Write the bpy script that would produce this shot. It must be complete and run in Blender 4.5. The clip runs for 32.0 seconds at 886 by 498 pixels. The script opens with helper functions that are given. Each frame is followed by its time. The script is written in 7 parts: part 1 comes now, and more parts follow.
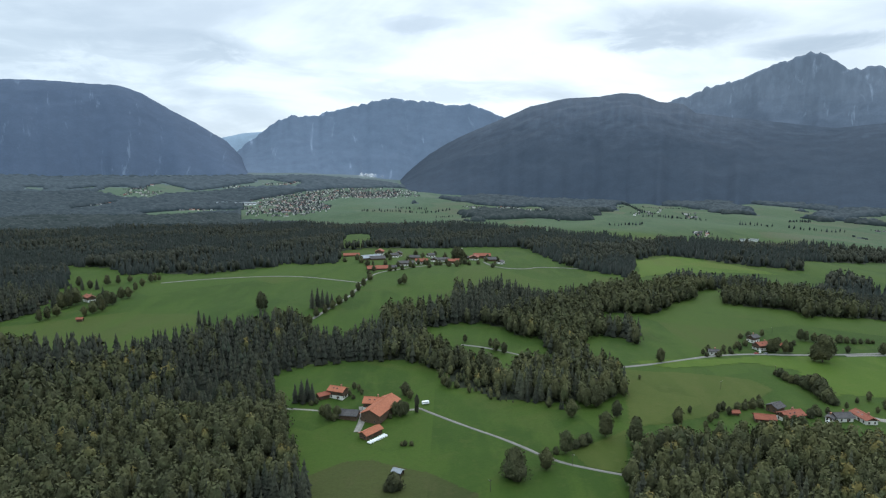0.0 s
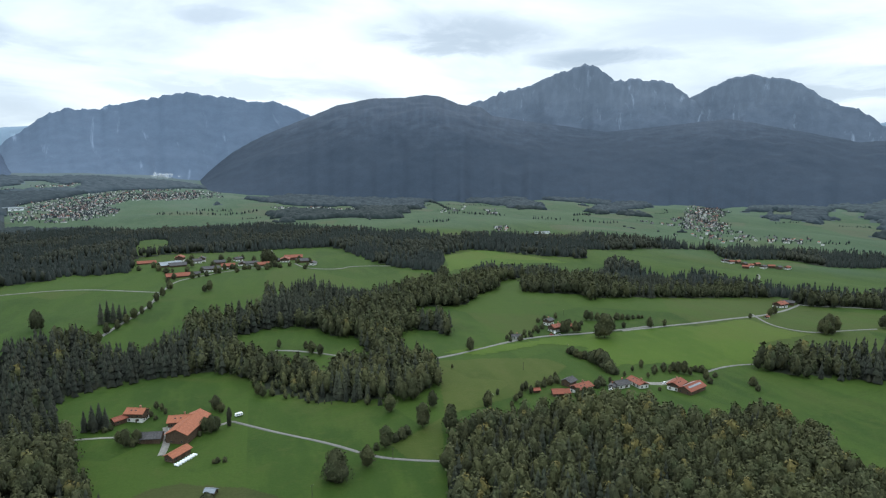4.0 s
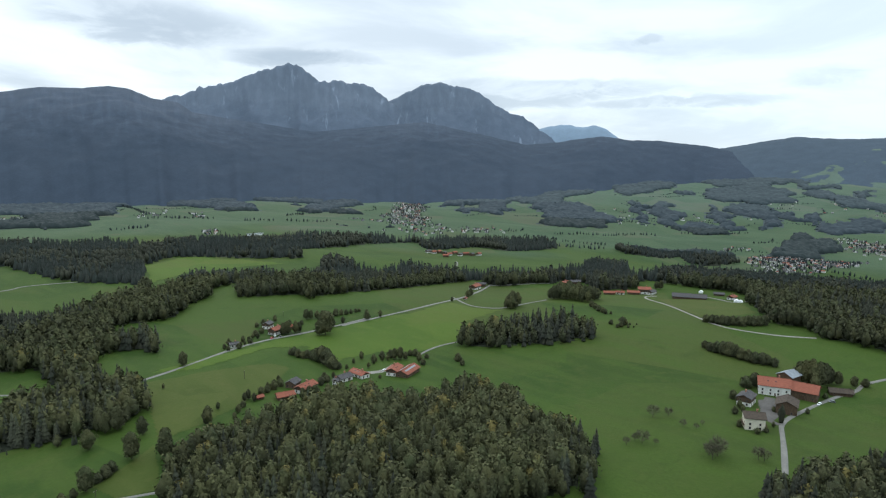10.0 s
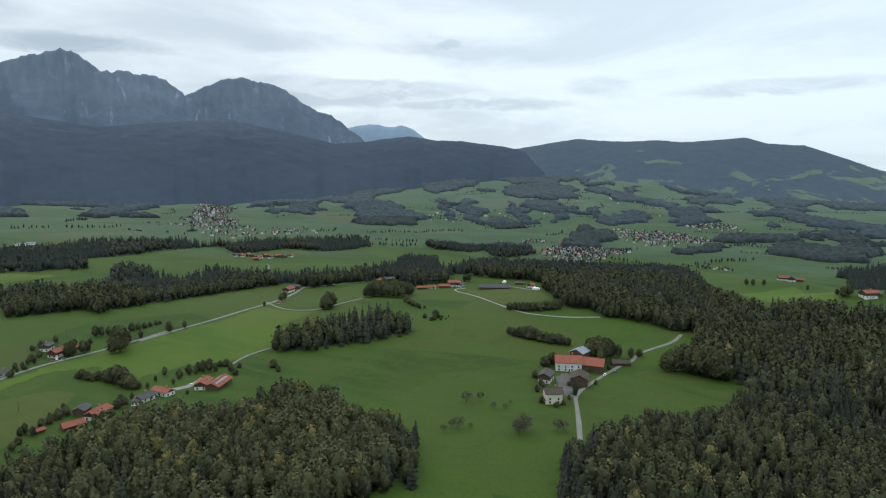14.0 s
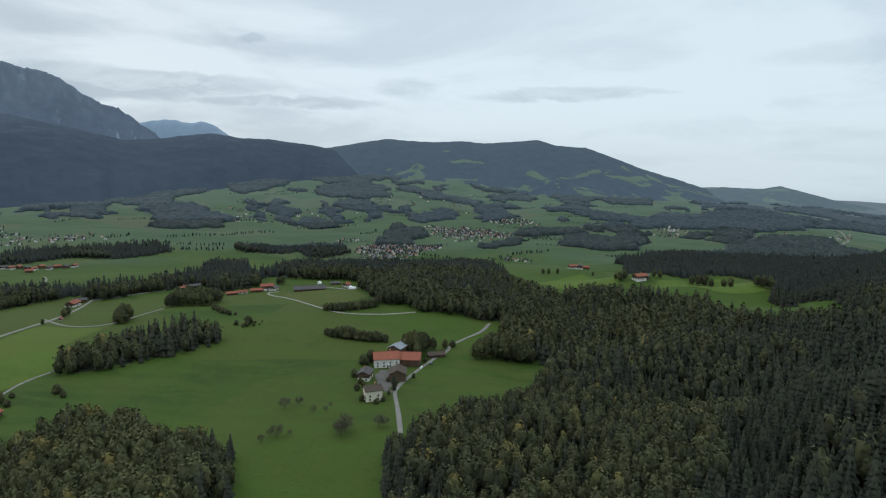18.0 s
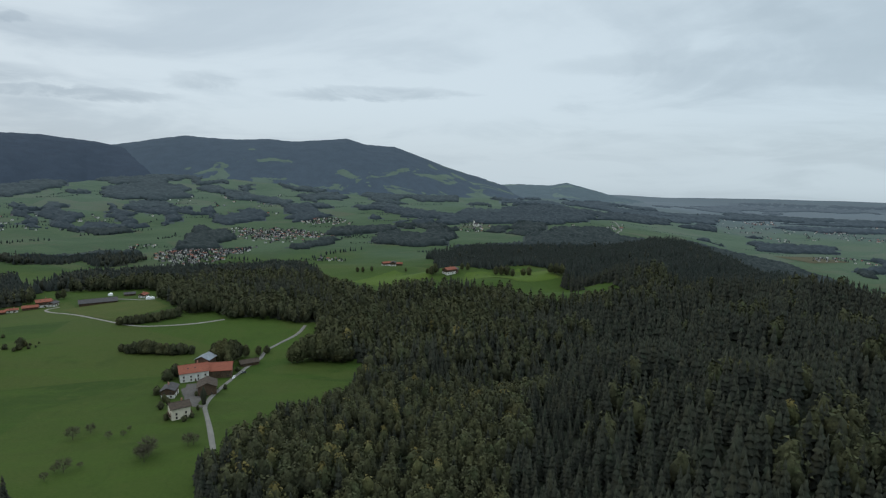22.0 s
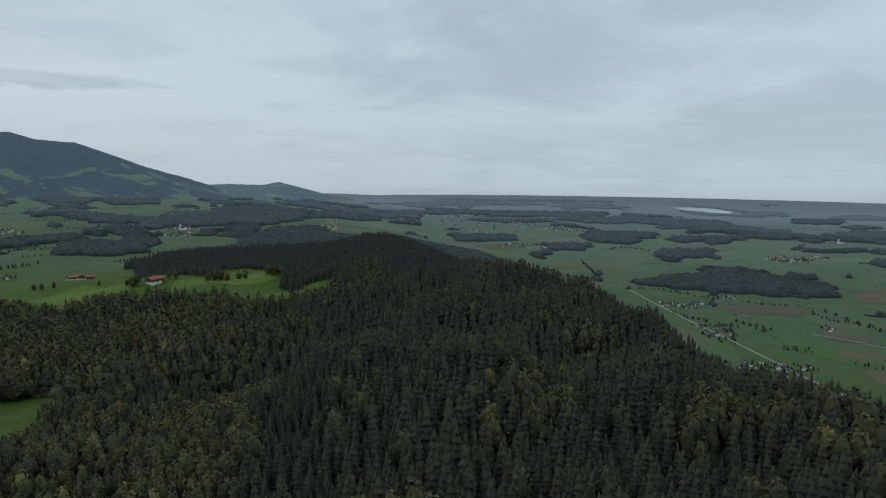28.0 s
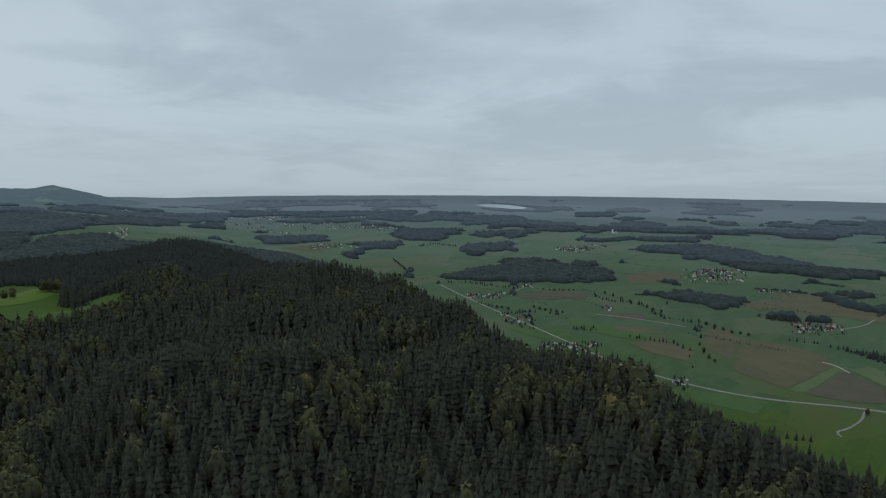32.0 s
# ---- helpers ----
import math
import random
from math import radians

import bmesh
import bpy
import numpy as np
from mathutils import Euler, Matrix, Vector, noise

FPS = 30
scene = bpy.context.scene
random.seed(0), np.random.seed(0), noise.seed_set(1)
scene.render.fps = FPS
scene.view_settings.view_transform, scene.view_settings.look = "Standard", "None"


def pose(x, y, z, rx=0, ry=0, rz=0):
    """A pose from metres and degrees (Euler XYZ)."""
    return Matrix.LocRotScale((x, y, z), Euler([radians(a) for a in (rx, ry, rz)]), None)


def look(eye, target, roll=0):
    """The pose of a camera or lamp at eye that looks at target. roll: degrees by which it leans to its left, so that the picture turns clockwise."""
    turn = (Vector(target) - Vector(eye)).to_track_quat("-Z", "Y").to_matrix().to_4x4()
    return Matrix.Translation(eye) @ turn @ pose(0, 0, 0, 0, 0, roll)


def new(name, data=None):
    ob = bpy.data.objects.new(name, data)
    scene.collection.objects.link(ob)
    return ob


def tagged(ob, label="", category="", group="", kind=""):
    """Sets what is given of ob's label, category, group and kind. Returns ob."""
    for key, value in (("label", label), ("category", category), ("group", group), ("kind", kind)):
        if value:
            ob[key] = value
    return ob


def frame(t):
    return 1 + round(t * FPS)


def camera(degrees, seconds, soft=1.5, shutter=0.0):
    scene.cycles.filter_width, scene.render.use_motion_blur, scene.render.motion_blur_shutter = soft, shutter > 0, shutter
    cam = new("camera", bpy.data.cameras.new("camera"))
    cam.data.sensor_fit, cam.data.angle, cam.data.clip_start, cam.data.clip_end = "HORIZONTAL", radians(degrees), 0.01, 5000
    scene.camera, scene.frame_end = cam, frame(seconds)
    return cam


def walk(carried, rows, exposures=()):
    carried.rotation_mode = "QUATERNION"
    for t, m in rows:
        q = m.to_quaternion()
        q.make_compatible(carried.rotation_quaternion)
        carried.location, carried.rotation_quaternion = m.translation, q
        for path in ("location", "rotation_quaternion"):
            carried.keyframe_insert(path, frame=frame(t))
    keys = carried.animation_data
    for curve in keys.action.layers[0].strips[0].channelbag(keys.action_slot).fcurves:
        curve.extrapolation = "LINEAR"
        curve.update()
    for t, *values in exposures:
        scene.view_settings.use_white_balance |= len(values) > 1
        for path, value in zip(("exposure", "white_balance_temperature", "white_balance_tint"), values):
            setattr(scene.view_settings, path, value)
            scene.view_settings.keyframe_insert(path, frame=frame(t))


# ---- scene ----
EYE = 170.0                                   # flying height over the near meadow
cam = camera(70.86, 32.0, soft=1.2)
PATH = [
(0.0, pose(0, 0, EYE, 82.35, -0.37, 0.05)),
    (0.5, pose(0, 0, EYE, 82.35, -0.37, -2.12)),
    (1.0, pose(0, 0, EYE, 82.36, -0.36, -4.29)),
    (1.5, pose(0, 0, EYE, 82.37, -0.36, -6.45)),
    (2.0, pose(0, 0, EYE, 82.38, -0.37, -8.61)),
    (2.5, pose(0, 0, EYE, 82.38, -0.37, -10.76)),
    (3.0, pose(0, 0, EYE, 82.39, -0.37, -12.92)),
    (3.5, pose(0, 0, EYE, 82.39, -0.36, -15.07)),
    (5.5, pose(0, 0, EYE, 82.41, -0.34, -23.73)),
    (6.5, pose(0, 0, EYE, 82.42, -0.32, -28.07)),
    (7.5, pose(0, 0, EYE, 82.44, -0.26, -32.41)),
    (8.5, pose(0, 0, EYE, 82.46, -0.18, -36.74)),
    (9.5, pose(0, 0, EYE, 82.46, -0.11, -41.06)),
    (10.5, pose(0, 0, EYE, 82.44, -0.07, -45.37)),
    (11.5, pose(0, 0, EYE, 82.42, -0.03, -49.67)),
    (12.5, pose(0, 0, EYE, 82.40, -0.01, -53.96)),
    (13.5, pose(0, 0, EYE, 82.39, -0.03, -58.25)),
    (14.5, pose(0, 0, EYE, 82.39, -0.08, -62.52)),
    (16.5, pose(0, 0, EYE, 82.37, -0.22, -71.03)),
    (17.5, pose(0, 0, EYE, 82.37, -0.24, -75.30)),
    (18.5, pose(0, 0, EYE, 82.37, -0.25, -79.58)),
    (19.5, pose(0, 0, EYE, 82.36, -0.25, -83.87)),
    (20.5, pose(0, 0, EYE, 82.35, -0.25, -88.17)),
    (21.5, pose(0, 0, EYE, 82.33, -0.25, -92.47)),
    (22.5, pose(0, 0, EYE, 82.32, -0.26, -96.77)),
    (23.5, pose(0, 0, EYE, 82.31, -0.30, -101.07)),
    (24.5, pose(0, 0, EYE, 82.31, -0.33, -105.37)),
    (25.5, pose(0, 0, EYE, 82.32, -0.33, -109.68)),
    (27.5, pose(0, 0, EYE, 82.36, -0.31, -118.30)),
    (28.0, pose(0, 0, EYE, 82.36, -0.32, -120.45)),
    (28.5, pose(0, 0, EYE, 82.37, -0.31, -122.60)),
    (29.0, pose(0, 0, EYE, 82.37, -0.31, -124.76)),
    (29.5, pose(0, 0, EYE, 82.38, -0.29, -126.92)),
    (30.0, pose(0, 0, EYE, 82.40, -0.26, -129.08)),
    (30.5, pose(0, 0, EYE, 82.41, -0.23, -131.25)),
    (31.0, pose(0, 0, EYE, 82.42, -0.20, -133.42)),
    (31.5, pose(0, 0, EYE, 82.43, -0.18, -135.59)),
    (32.0, pose(0, 0, EYE, 82.43, -0.17, -137.77)),
]
STOPS = [(0.0, 0.46, 6330, 10), (6.0, 0.49, 6380, 10), (13.0, 0.32, 6480, 10), (19.0, -0.03, 6500, 10), (23.0, -0.2, 6480, 10), (28.0, -0.34, 6420, 10), (32.0, -0.46, 6400, 10)]
walk(cam, PATH, STOPS)

# ---------------------------------------------------------------- sky and sun
SUN_AZ, SUN_EL = -22.0, 38.0                  # behind the clouds over the mountains
world = bpy.data.worlds.new("overcast_sky")
scene.world = world
world.use_nodes = True


class Nodes:
    """Small helper to write node trees in lines."""

    def __init__(self, tree):
        self.t = tree
        tree.nodes.clear()

    def add(self, kind, **values):
        n = self.t.nodes.new("ShaderNode" + kind)
        for key, v in values.items():
            if key == "op":
                n.operation = v
            elif key == "blend":
                n.blend_type = v
        return n

    def link(self, a, b):
        self.t.links.new(a, b)

    def put(self, socket, v):
        if isinstance(v, bpy.types.NodeSocket):
            self.t.links.new(v, socket)
        else:
            socket.default_value = v

    def math(self, op, a, b=0.0, clamp=False):
        n = self.add("Math", op=op)
        n.use_clamp = clamp
        self.put(n.inputs[0], a)
        self.put(n.inputs[1], b)
        return n.outputs[0]

    def vec(self, op, a, b=(0, 0, 0)):
        n = self.add("VectorMath", op=op)
        self.put(n.inputs[0], a)
        self.put(n.inputs[1], b)
        return n.outputs["Value"] if op in ("DOT_PRODUCT", "LENGTH") else n.outputs[0]

    def mix(self, f, a, b, blend="MIX"):
        n = self.t.nodes.new("ShaderNodeMix")
        n.data_type, n.blend_type = "RGBA", blend
        self.put(n.inputs["Factor"], f)
        self.put(n.inputs[6], a if isinstance(a, bpy.types.NodeSocket) else (*a, 1))
        self.put(n.inputs[7], b if isinstance(b, bpy.types.NodeSocket) else (*b, 1))
        return n.outputs[2]

    def noise(self, vector, scale, detail=4.0, rough=0.55, distort=0.0):
        n = self.add("TexNoise")
        self.put(n.inputs["Vector"], vector)
        n.inputs["Scale"].default_value = scale
        n.inputs["Detail"].default_value = detail
        n.inputs["Roughness"].default_value = rough
        n.inputs["Distortion"].default_value = distort
        return n.outputs[0]

    def ramp(self, f, lo, hi, a=0.0, b=1.0):
        n = self.add("MapRange")
        n.interpolation_type = "SMOOTHSTEP"
        self.put(n.inputs[0], f)
        for k, v in zip((1, 2, 3, 4), (lo, hi, a, b)):
            n.inputs[k].default_value = v
        return n.outputs[0]


w = Nodes(world.node_tree)
way = w.add("TexCoord").outputs["Generated"]
sep = w.add("SeparateXYZ")
w.link(way, sep.inputs[0])
up = w.math("MAXIMUM", sep.outputs[2], -0.07)
flat = w.add("CombineXYZ")
depth = w.math("ADD", up, 0.17)
w.link(w.math("DIVIDE", sep.outputs[0], depth), flat.inputs[0])
w.link(w.math("DIVIDE", sep.outputs[1], depth), flat.inputs[1])
sheet = w.noise(flat.outputs[0], 0.42, 7.0, 0.56, 0.5)
puffs = w.noise(w.vec("ADD", flat.outputs[0], (13.0, 4.0, 2.0)), 0.9, 6.0, 0.55, 0.8)
cover = w.math("ADD", w.math("MULTIPLY", sheet, 0.62), w.math("MULTIPLY", puffs, 0.38))
sx, sy = -math.sin(radians(SUN_AZ)), math.cos(radians(SUN_AZ))
toward = w.vec("DOT_PRODUCT", way, (sx * 0.94, sy * 0.94, 0.34))
glow = w.ramp(toward, -0.35, 0.97)
near = w.ramp(toward, 0.55, 1.0)
grey = w.mix(glow, (0.51, 0.622, 0.705), (0.40, 0.48, 0.56))
pale = w.mix(glow, (0.635, 0.762, 0.85), (0.665, 0.755, 0.82))
clouds = w.mix(w.ramp(cover, 0.42, 0.56), grey, pale)
clouds = w.mix(w.math("MULTIPLY", near, 0.22), clouds, (0.78, 0.87, 0.92))
# a wide thin part of the cover over the lower hills
du = w.math("DIVIDE", w.math("ADD", w.math("MULTIPLY", w.math("ARCTAN2", w.math("MULTIPLY", sep.outputs[0], -1.0), sep.outputs[1]), 57.2958), 88.0), 30.0)
clouds = w.mix(w.ramp(w.math("MULTIPLY", du, du), 0.0, 1.4, 0.5, 0.0), clouds, (0.70, 0.82, 0.90))
# long grey banks: bearing, height, half length and half depth in degrees, and how dense
BANKS = [
    (29.2, 8.4, 12.7, 2.53, 0.60),
    (21.8, 9.4, 6.6, 1.78, 0.70),
    (32.4, 10.7, 6.8, 1.59, 0.40),
    (-19.0, 11.4, 10.5, 2.07, 0.70),
    (-30.9, 9.4, 6.4, 0.71, 0.90),
    (1.3, 12.3, 3.8, 0.74, 0.40),
    (-17.7, 10.8, 8.6, 1.49, 0.75),
    (-31.2, 9.2, 6.8, 0.76, 0.80),
    (-51.2, 6.7, 13.3, 1.07, 0.60),
    (-0.2, 6.6, 13.5, 1.18, 0.45),
    (-63.2, 5.5, 9.9, 0.64, 0.50),
    (-48.1, 6.1, 9.8, 1.26, 0.65),
    (-61.1, 10.4, 1.6, 0.48, 0.70),
    (-74.2, 6.9, 3.8, 0.92, 0.30),
    (-44.9, 7.1, 5.5, 0.83, 0.50),
    (-88.7, 6.2, 9.2, 0.75, 0.45),
    (-120.6, 11.2, 5.3, 1.22, 0.30),
    (-132.3, 2.5, 15.6, 1.54, 0.30),
    (-111.8, 8.6, 9.4, 1.16, 0.25),
    (-139.8, 8.5, 18.2, 1.58, 0.30),
]
ragged = w.noise(flat.outputs[0], 2.6, 6.0, 0.62, 0.6)
wispy = w.noise(w.vec("ADD", flat.outputs[0], (5.0, 9.0, 3.0)), 1.1, 5.0, 0.6, 0.4)
turn_deg = w.math("MULTIPLY", w.math("ARCTAN2", w.math("MULTIPLY", sep.outputs[0], -1.0), sep.outputs[1]), 57.2958)
turn_deg = w.math("SUBTRACT", turn_deg, w.math("MULTIPLY", w.math("GREATER_THAN", turn_deg, 120.0), 360.0))
turn_deg = w.math("ADD", turn_deg, w.math("MULTIPLY", w.math("SUBTRACT", wispy, 0.5), 7.0))
rise_deg = w.math("ADD", w.math("MULTIPLY", w.math("ARCSINE", sep.outputs[2]), 57.2958), w.math("MULTIPLY", w.math("SUBTRACT", ragged, 0.5), 2.2))
shade = None
for bank_az, bank_el, long, deep, dense in BANKS:
    du = w.math("DIVIDE", w.math("SUBTRACT", turn_deg, bank_az), long)
    dv = w.math("DIVIDE", w.math("SUBTRACT", rise_deg, bank_el), deep)
    d2 = w.math("ADD", w.math("MULTIPLY", du, du), w.math("MULTIPLY", dv, dv))
    one = w.ramp(d2, 0.15, 1.15, dense, 0.0)
    shade = one if shade is None else w.math("MAXIMUM", shade, one)
shade = w.math("MULTIPLY", shade, w.ramp(ragged, 0.36, 0.56, 0.55, 1.1))
clouds = w.mix(shade, clouds, w.mix(glow, (0.46, 0.565, 0.64), (0.33, 0.41, 0.49)))
low = w.ramp(sep.outputs[2], -0.04, 0.11, 0.6, 0.0)
clouds = w.mix(low, clouds, w.mix(glow, (0.57, 0.675, 0.73), (0.50, 0.58, 0.64)))
murk = w.ramp(sep.outputs[2], -0.058, -0.02, 0.3, 0.0)
clouds = w.mix(murk, clouds, (0.33, 0.405, 0.455))
# an overcast sky is brightest overhead
clouds = w.mix(1.0, clouds, w.mix(w.ramp(sep.outputs[2], 0.30, 0.95), (1, 1, 1), (2.7, 2.6, 2.5)), "MULTIPLY")
blue = w.add("TexSky")
blue.sky_type = "NISHITA"
blue.sun_disc = False
blue.sun_elevation, blue.sun_rotation = radians(SUN_EL), radians(-SUN_AZ)
haze = w.mix(1.0, clouds, w.mix(1.0, blue.outputs[0], (0.006, 0.006, 0.006), "MULTIPLY"), "ADD")
back = w.add("Background")
w.link(haze, back.inputs[0])
back.inputs[1].default_value = 1.0
w.link(back.outputs[0], w.add("OutputWorld").inputs[0])

sun = new("sun", bpy.data.lights.new("sun", "SUN"))
sun.data.energy, sun.data.angle, sun.data.color = 0.7, radians(30), (1.0, 0.985, 0.96)
sun.matrix_world = look((0, 0, 0), (-sx * math.cos(radians(SUN_EL)), -sy * math.cos(radians(SUN_EL)), -math.sin(radians(SUN_EL))))

# ---------------------------------------------------------------- materials


def material(name, rough=0.8):
    m = bpy.data.materials.new(name)
    m.use_nodes = True
    n = Nodes(m.node_tree)
    b = n.add("BsdfPrincipled")
    b.inputs["Roughness"].default_value = rough
    b.inputs["Specular IOR Level"].default_value = 0.25
    n.link(b.outputs[0], n.add("OutputMaterial").inputs[0])
    return m, n, b


def bump(n, b, height, strength=0.5, distance=0.1):
    k = n.add("Bump")
    k.inputs["Strength"].default_value, k.inputs["Distance"].default_value = strength, distance
    n.link(height, k.inputs["Height"])
    n.link(k.outputs[0], b.inputs["Normal"])


def plain(name, dark, light, scale, rough=0.8, relief=0.0, metal=0.0):
    """A surface that varies between two colours at two scales."""
    m, n, b = material(name, rough)
    where = n.add("NewGeometry").outputs["Position"]
    big, fine = n.noise(where, scale, 4), n.noise(where, scale * 7.3, 5)
    f = n.math("ADD", n.math("MULTIPLY", big, 0.6), n.math("MULTIPLY", fine, 0.4))
    n.link(n.mix(n.ramp(f, 0.32, 0.68), dark, light), b.inputs["Base Color"])
    b.inputs["Metallic"].default_value = metal
    if relief:
        bump(n, b, fine, 0.6, relief)
    return m


def grass(name, dark, mid, light, dry):
    return pasture(name, [(0.0, dark, mid, light, dry)])


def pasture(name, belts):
    """Grass land; belts = (metres, dark, mid, light, dry) follow one another outwards by the attribute "reach", with
    haze painted into the farther colours.
    """
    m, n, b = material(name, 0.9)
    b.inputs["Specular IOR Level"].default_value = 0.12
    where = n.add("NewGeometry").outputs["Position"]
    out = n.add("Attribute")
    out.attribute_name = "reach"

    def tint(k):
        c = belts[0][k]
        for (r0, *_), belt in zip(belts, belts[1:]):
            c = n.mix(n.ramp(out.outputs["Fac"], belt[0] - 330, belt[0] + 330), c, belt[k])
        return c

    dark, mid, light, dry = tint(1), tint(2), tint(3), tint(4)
    broad = n.noise(where, 0.0062, 4, 0.55, 0.6)
    mown = n.noise(n.vec("MULTIPLY", where, (1.0, 0.22, 1.0)), 0.05, 4, 0.6)
    tuft = n.noise(where, 0.55, 5, 0.65)
    plots = n.add("TexVoronoi")
    plots.inputs["Scale"].default_value = 0.0085
    n.link(n.vec("MULTIPLY", where, (1.0, 0.75, 0.0)), plots.inputs["Vector"])
    plot = n.add("SeparateXYZ")
    n.link(plots.outputs["Color"], plot.inputs[0])
    c = n.mix(n.ramp(broad, 0.36, 0.64), dark, mid)
    c = n.mix(n.ramp(plot.outputs[0], 0.2, 0.9, 0.0, 0.7), c, light)
    c = n.mix(n.ramp(plot.outputs[1], 0.70, 0.92, 0.0, 0.72), c, dry)
    c = n.mix(n.ramp(mown, 0.44, 0.64, 0.0, 0.7), c, light)
    c = n.mix(n.ramp(n.noise(n.vec("ADD", where, (700.0, 90.0, 0.0)), 0.0105, 5, 0.6, 0.9), 0.55, 0.72, 0.0, 0.6), c, dry)
    c = n.mix(n.ramp(tuft, 0.38, 0.66, 0.0, 0.42), c, dark)
    c = n.mix(n.ramp(n.noise(where, 0.11, 5, 0.7), 0.50, 0.68, 0.0, 0.38), c, dry)
    trod = n.noise(n.vec("ADD", where, (50.0, 900.0, 0.0)), 0.03, 5, 0.65, 1.2)
    c = n.mix(n.ramp(trod, 0.56, 0.70, 0.0, 0.5), c, dark)
    n.link(c, b.inputs["Base Color"])
    bump(n, b, tuft, 0.5, 0.5)
    return m


def leaves(name, dark, light, gold, share, relief=0.6):
    """Foliage; the attribute "tone" holds each tree's own tone and the light painted on its top."""
    m, n, b = material(name, 0.85)
    b.inputs["Specular IOR Level"].default_value = 0.15
    where = n.add("NewGeometry").outputs["Position"]
    tone = n.add("Attribute")
    tone.attribute_name = "tone"
    tone = tone.outputs["Fac"]
    spray = n.noise(where, 0.8, 5, 0.75)
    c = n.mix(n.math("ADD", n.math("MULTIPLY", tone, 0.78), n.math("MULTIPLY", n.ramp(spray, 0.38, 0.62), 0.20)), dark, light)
    drift = n.noise(n.vec("ADD", where, (300.0, 0.0, 0.0)), 0.09, 3, 0.6)
    c = n.mix(n.ramp(drift, 0.52, 0.70, 0.0, 0.4), c, [(d + l) / 2 * k for d, l, k in zip(dark, light, (1.08, 0.92, 0.75))])
    c = n.mix(n.ramp(drift, 0.46, 0.32, 0.0, 0.5), c, [(d + l) / 2 * k for d, l, k in zip(dark, light, (0.72, 0.92, 0.9))])
    c = n.mix(n.ramp(tone, 1 - share, 1.0, 0.0, 0.7), c, gold)
    leaf = n.add("NewGeometry").outputs["Random Per Island"]
    c = n.mix(n.ramp(leaf, 0.0, 1.0, 0.0, 0.16), c, [v * 0.6 for v in dark])
    n.link(c, b.inputs["Base Color"])
    bump(n, b, n.noise(where, 1.6, 4, 0.7), 0.8, relief)
    return m


# farther belts are bluer and paler: haze painted into the grass colour
LAND = pasture("meadow_land_with_haze", [
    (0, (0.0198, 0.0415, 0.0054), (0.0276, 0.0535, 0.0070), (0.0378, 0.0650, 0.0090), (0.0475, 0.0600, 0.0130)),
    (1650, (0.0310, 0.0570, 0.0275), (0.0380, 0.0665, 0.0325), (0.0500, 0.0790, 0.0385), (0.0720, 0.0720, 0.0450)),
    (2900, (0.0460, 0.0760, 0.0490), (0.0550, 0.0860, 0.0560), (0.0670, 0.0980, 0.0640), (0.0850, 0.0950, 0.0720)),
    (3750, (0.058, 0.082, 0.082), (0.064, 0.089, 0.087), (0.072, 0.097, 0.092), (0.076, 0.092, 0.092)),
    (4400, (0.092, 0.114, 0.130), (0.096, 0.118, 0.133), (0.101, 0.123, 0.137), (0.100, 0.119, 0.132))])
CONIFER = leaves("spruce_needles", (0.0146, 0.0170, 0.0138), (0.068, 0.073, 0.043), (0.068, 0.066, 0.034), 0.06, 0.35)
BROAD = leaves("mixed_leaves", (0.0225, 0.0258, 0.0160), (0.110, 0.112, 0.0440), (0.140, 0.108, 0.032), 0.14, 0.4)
# copies of the two foliages beyond 950 m, haze painted into their colour
HAZED_SPRUCE = leaves("hazed_spruce_needles", (0.0130, 0.0172, 0.0150), (0.037, 0.045, 0.036), (0.046, 0.050, 0.034), 0.04, 0.35)
HAZED_LEAVES = leaves("hazed_mixed_leaves", (0.0200, 0.0225, 0.0165), (0.064, 0.066, 0.042), (0.088, 0.074, 0.038), 0.08, 0.4)
# one wood in steps, bluer and paler outwards: haze painted into the base colour
FARWOOD = plain("hazed_valley_wood", (0.0135, 0.0205, 0.0212), (0.0210, 0.0302, 0.0300), 0.03, 0.95, 0.3)
OUTERWOOD = plain("hazed_outer_wood", (0.0205, 0.0305, 0.0370), (0.0270, 0.0385, 0.0450), 0.03, 0.95, 0.3)
BEYONDWOOD = plain("hazed_distant_wood", (0.030, 0.043, 0.053), (0.037, 0.051, 0.061), 0.03, 0.95, 0.3)
HILLWOOD = plain("hazed_wood_on_the_foothills", (0.0265, 0.0385, 0.0430), (0.0345, 0.0480, 0.0530), 0.03, 0.95, 0.3)
HORIZONWOOD = plain("hazed_wood_at_the_horizon", (0.056, 0.073, 0.088), (0.064, 0.081, 0.096), 0.03, 0.95, 0.3)
BARK = plain("bark", (0.030, 0.024, 0.018), (0.075, 0.062, 0.050), 1.5, 0.95, 0.05)
FLOOR = plain("forest_floor", (0.008, 0.012, 0.006), (0.020, 0.024, 0.012), 0.2, 0.95)
ROAD = plain("asphalt_lane", (0.112, 0.108, 0.097), (0.160, 0.154, 0.138), 0.15, 0.85)
# floors tinted like the far woods above them, distance haze painted in
FARFLOOR = plain("hazed_ground_under_valley_woods", (0.017, 0.025, 0.026), (0.026, 0.037, 0.037), 0.05, 0.95)
OUTERFLOOR = plain("hazed_ground_under_outer_woods", (0.026, 0.037, 0.043), (0.034, 0.048, 0.053), 0.05, 0.95)
BEYONDFLOOR = plain("hazed_ground_under_distant_woods", (0.056, 0.078, 0.088), (0.066, 0.088, 0.098), 0.05, 0.95)
HORIZONFLOOR = plain("hazed_ground_under_pale_woods", (0.078, 0.098, 0.114), (0.084, 0.104, 0.120), 0.05, 0.95)

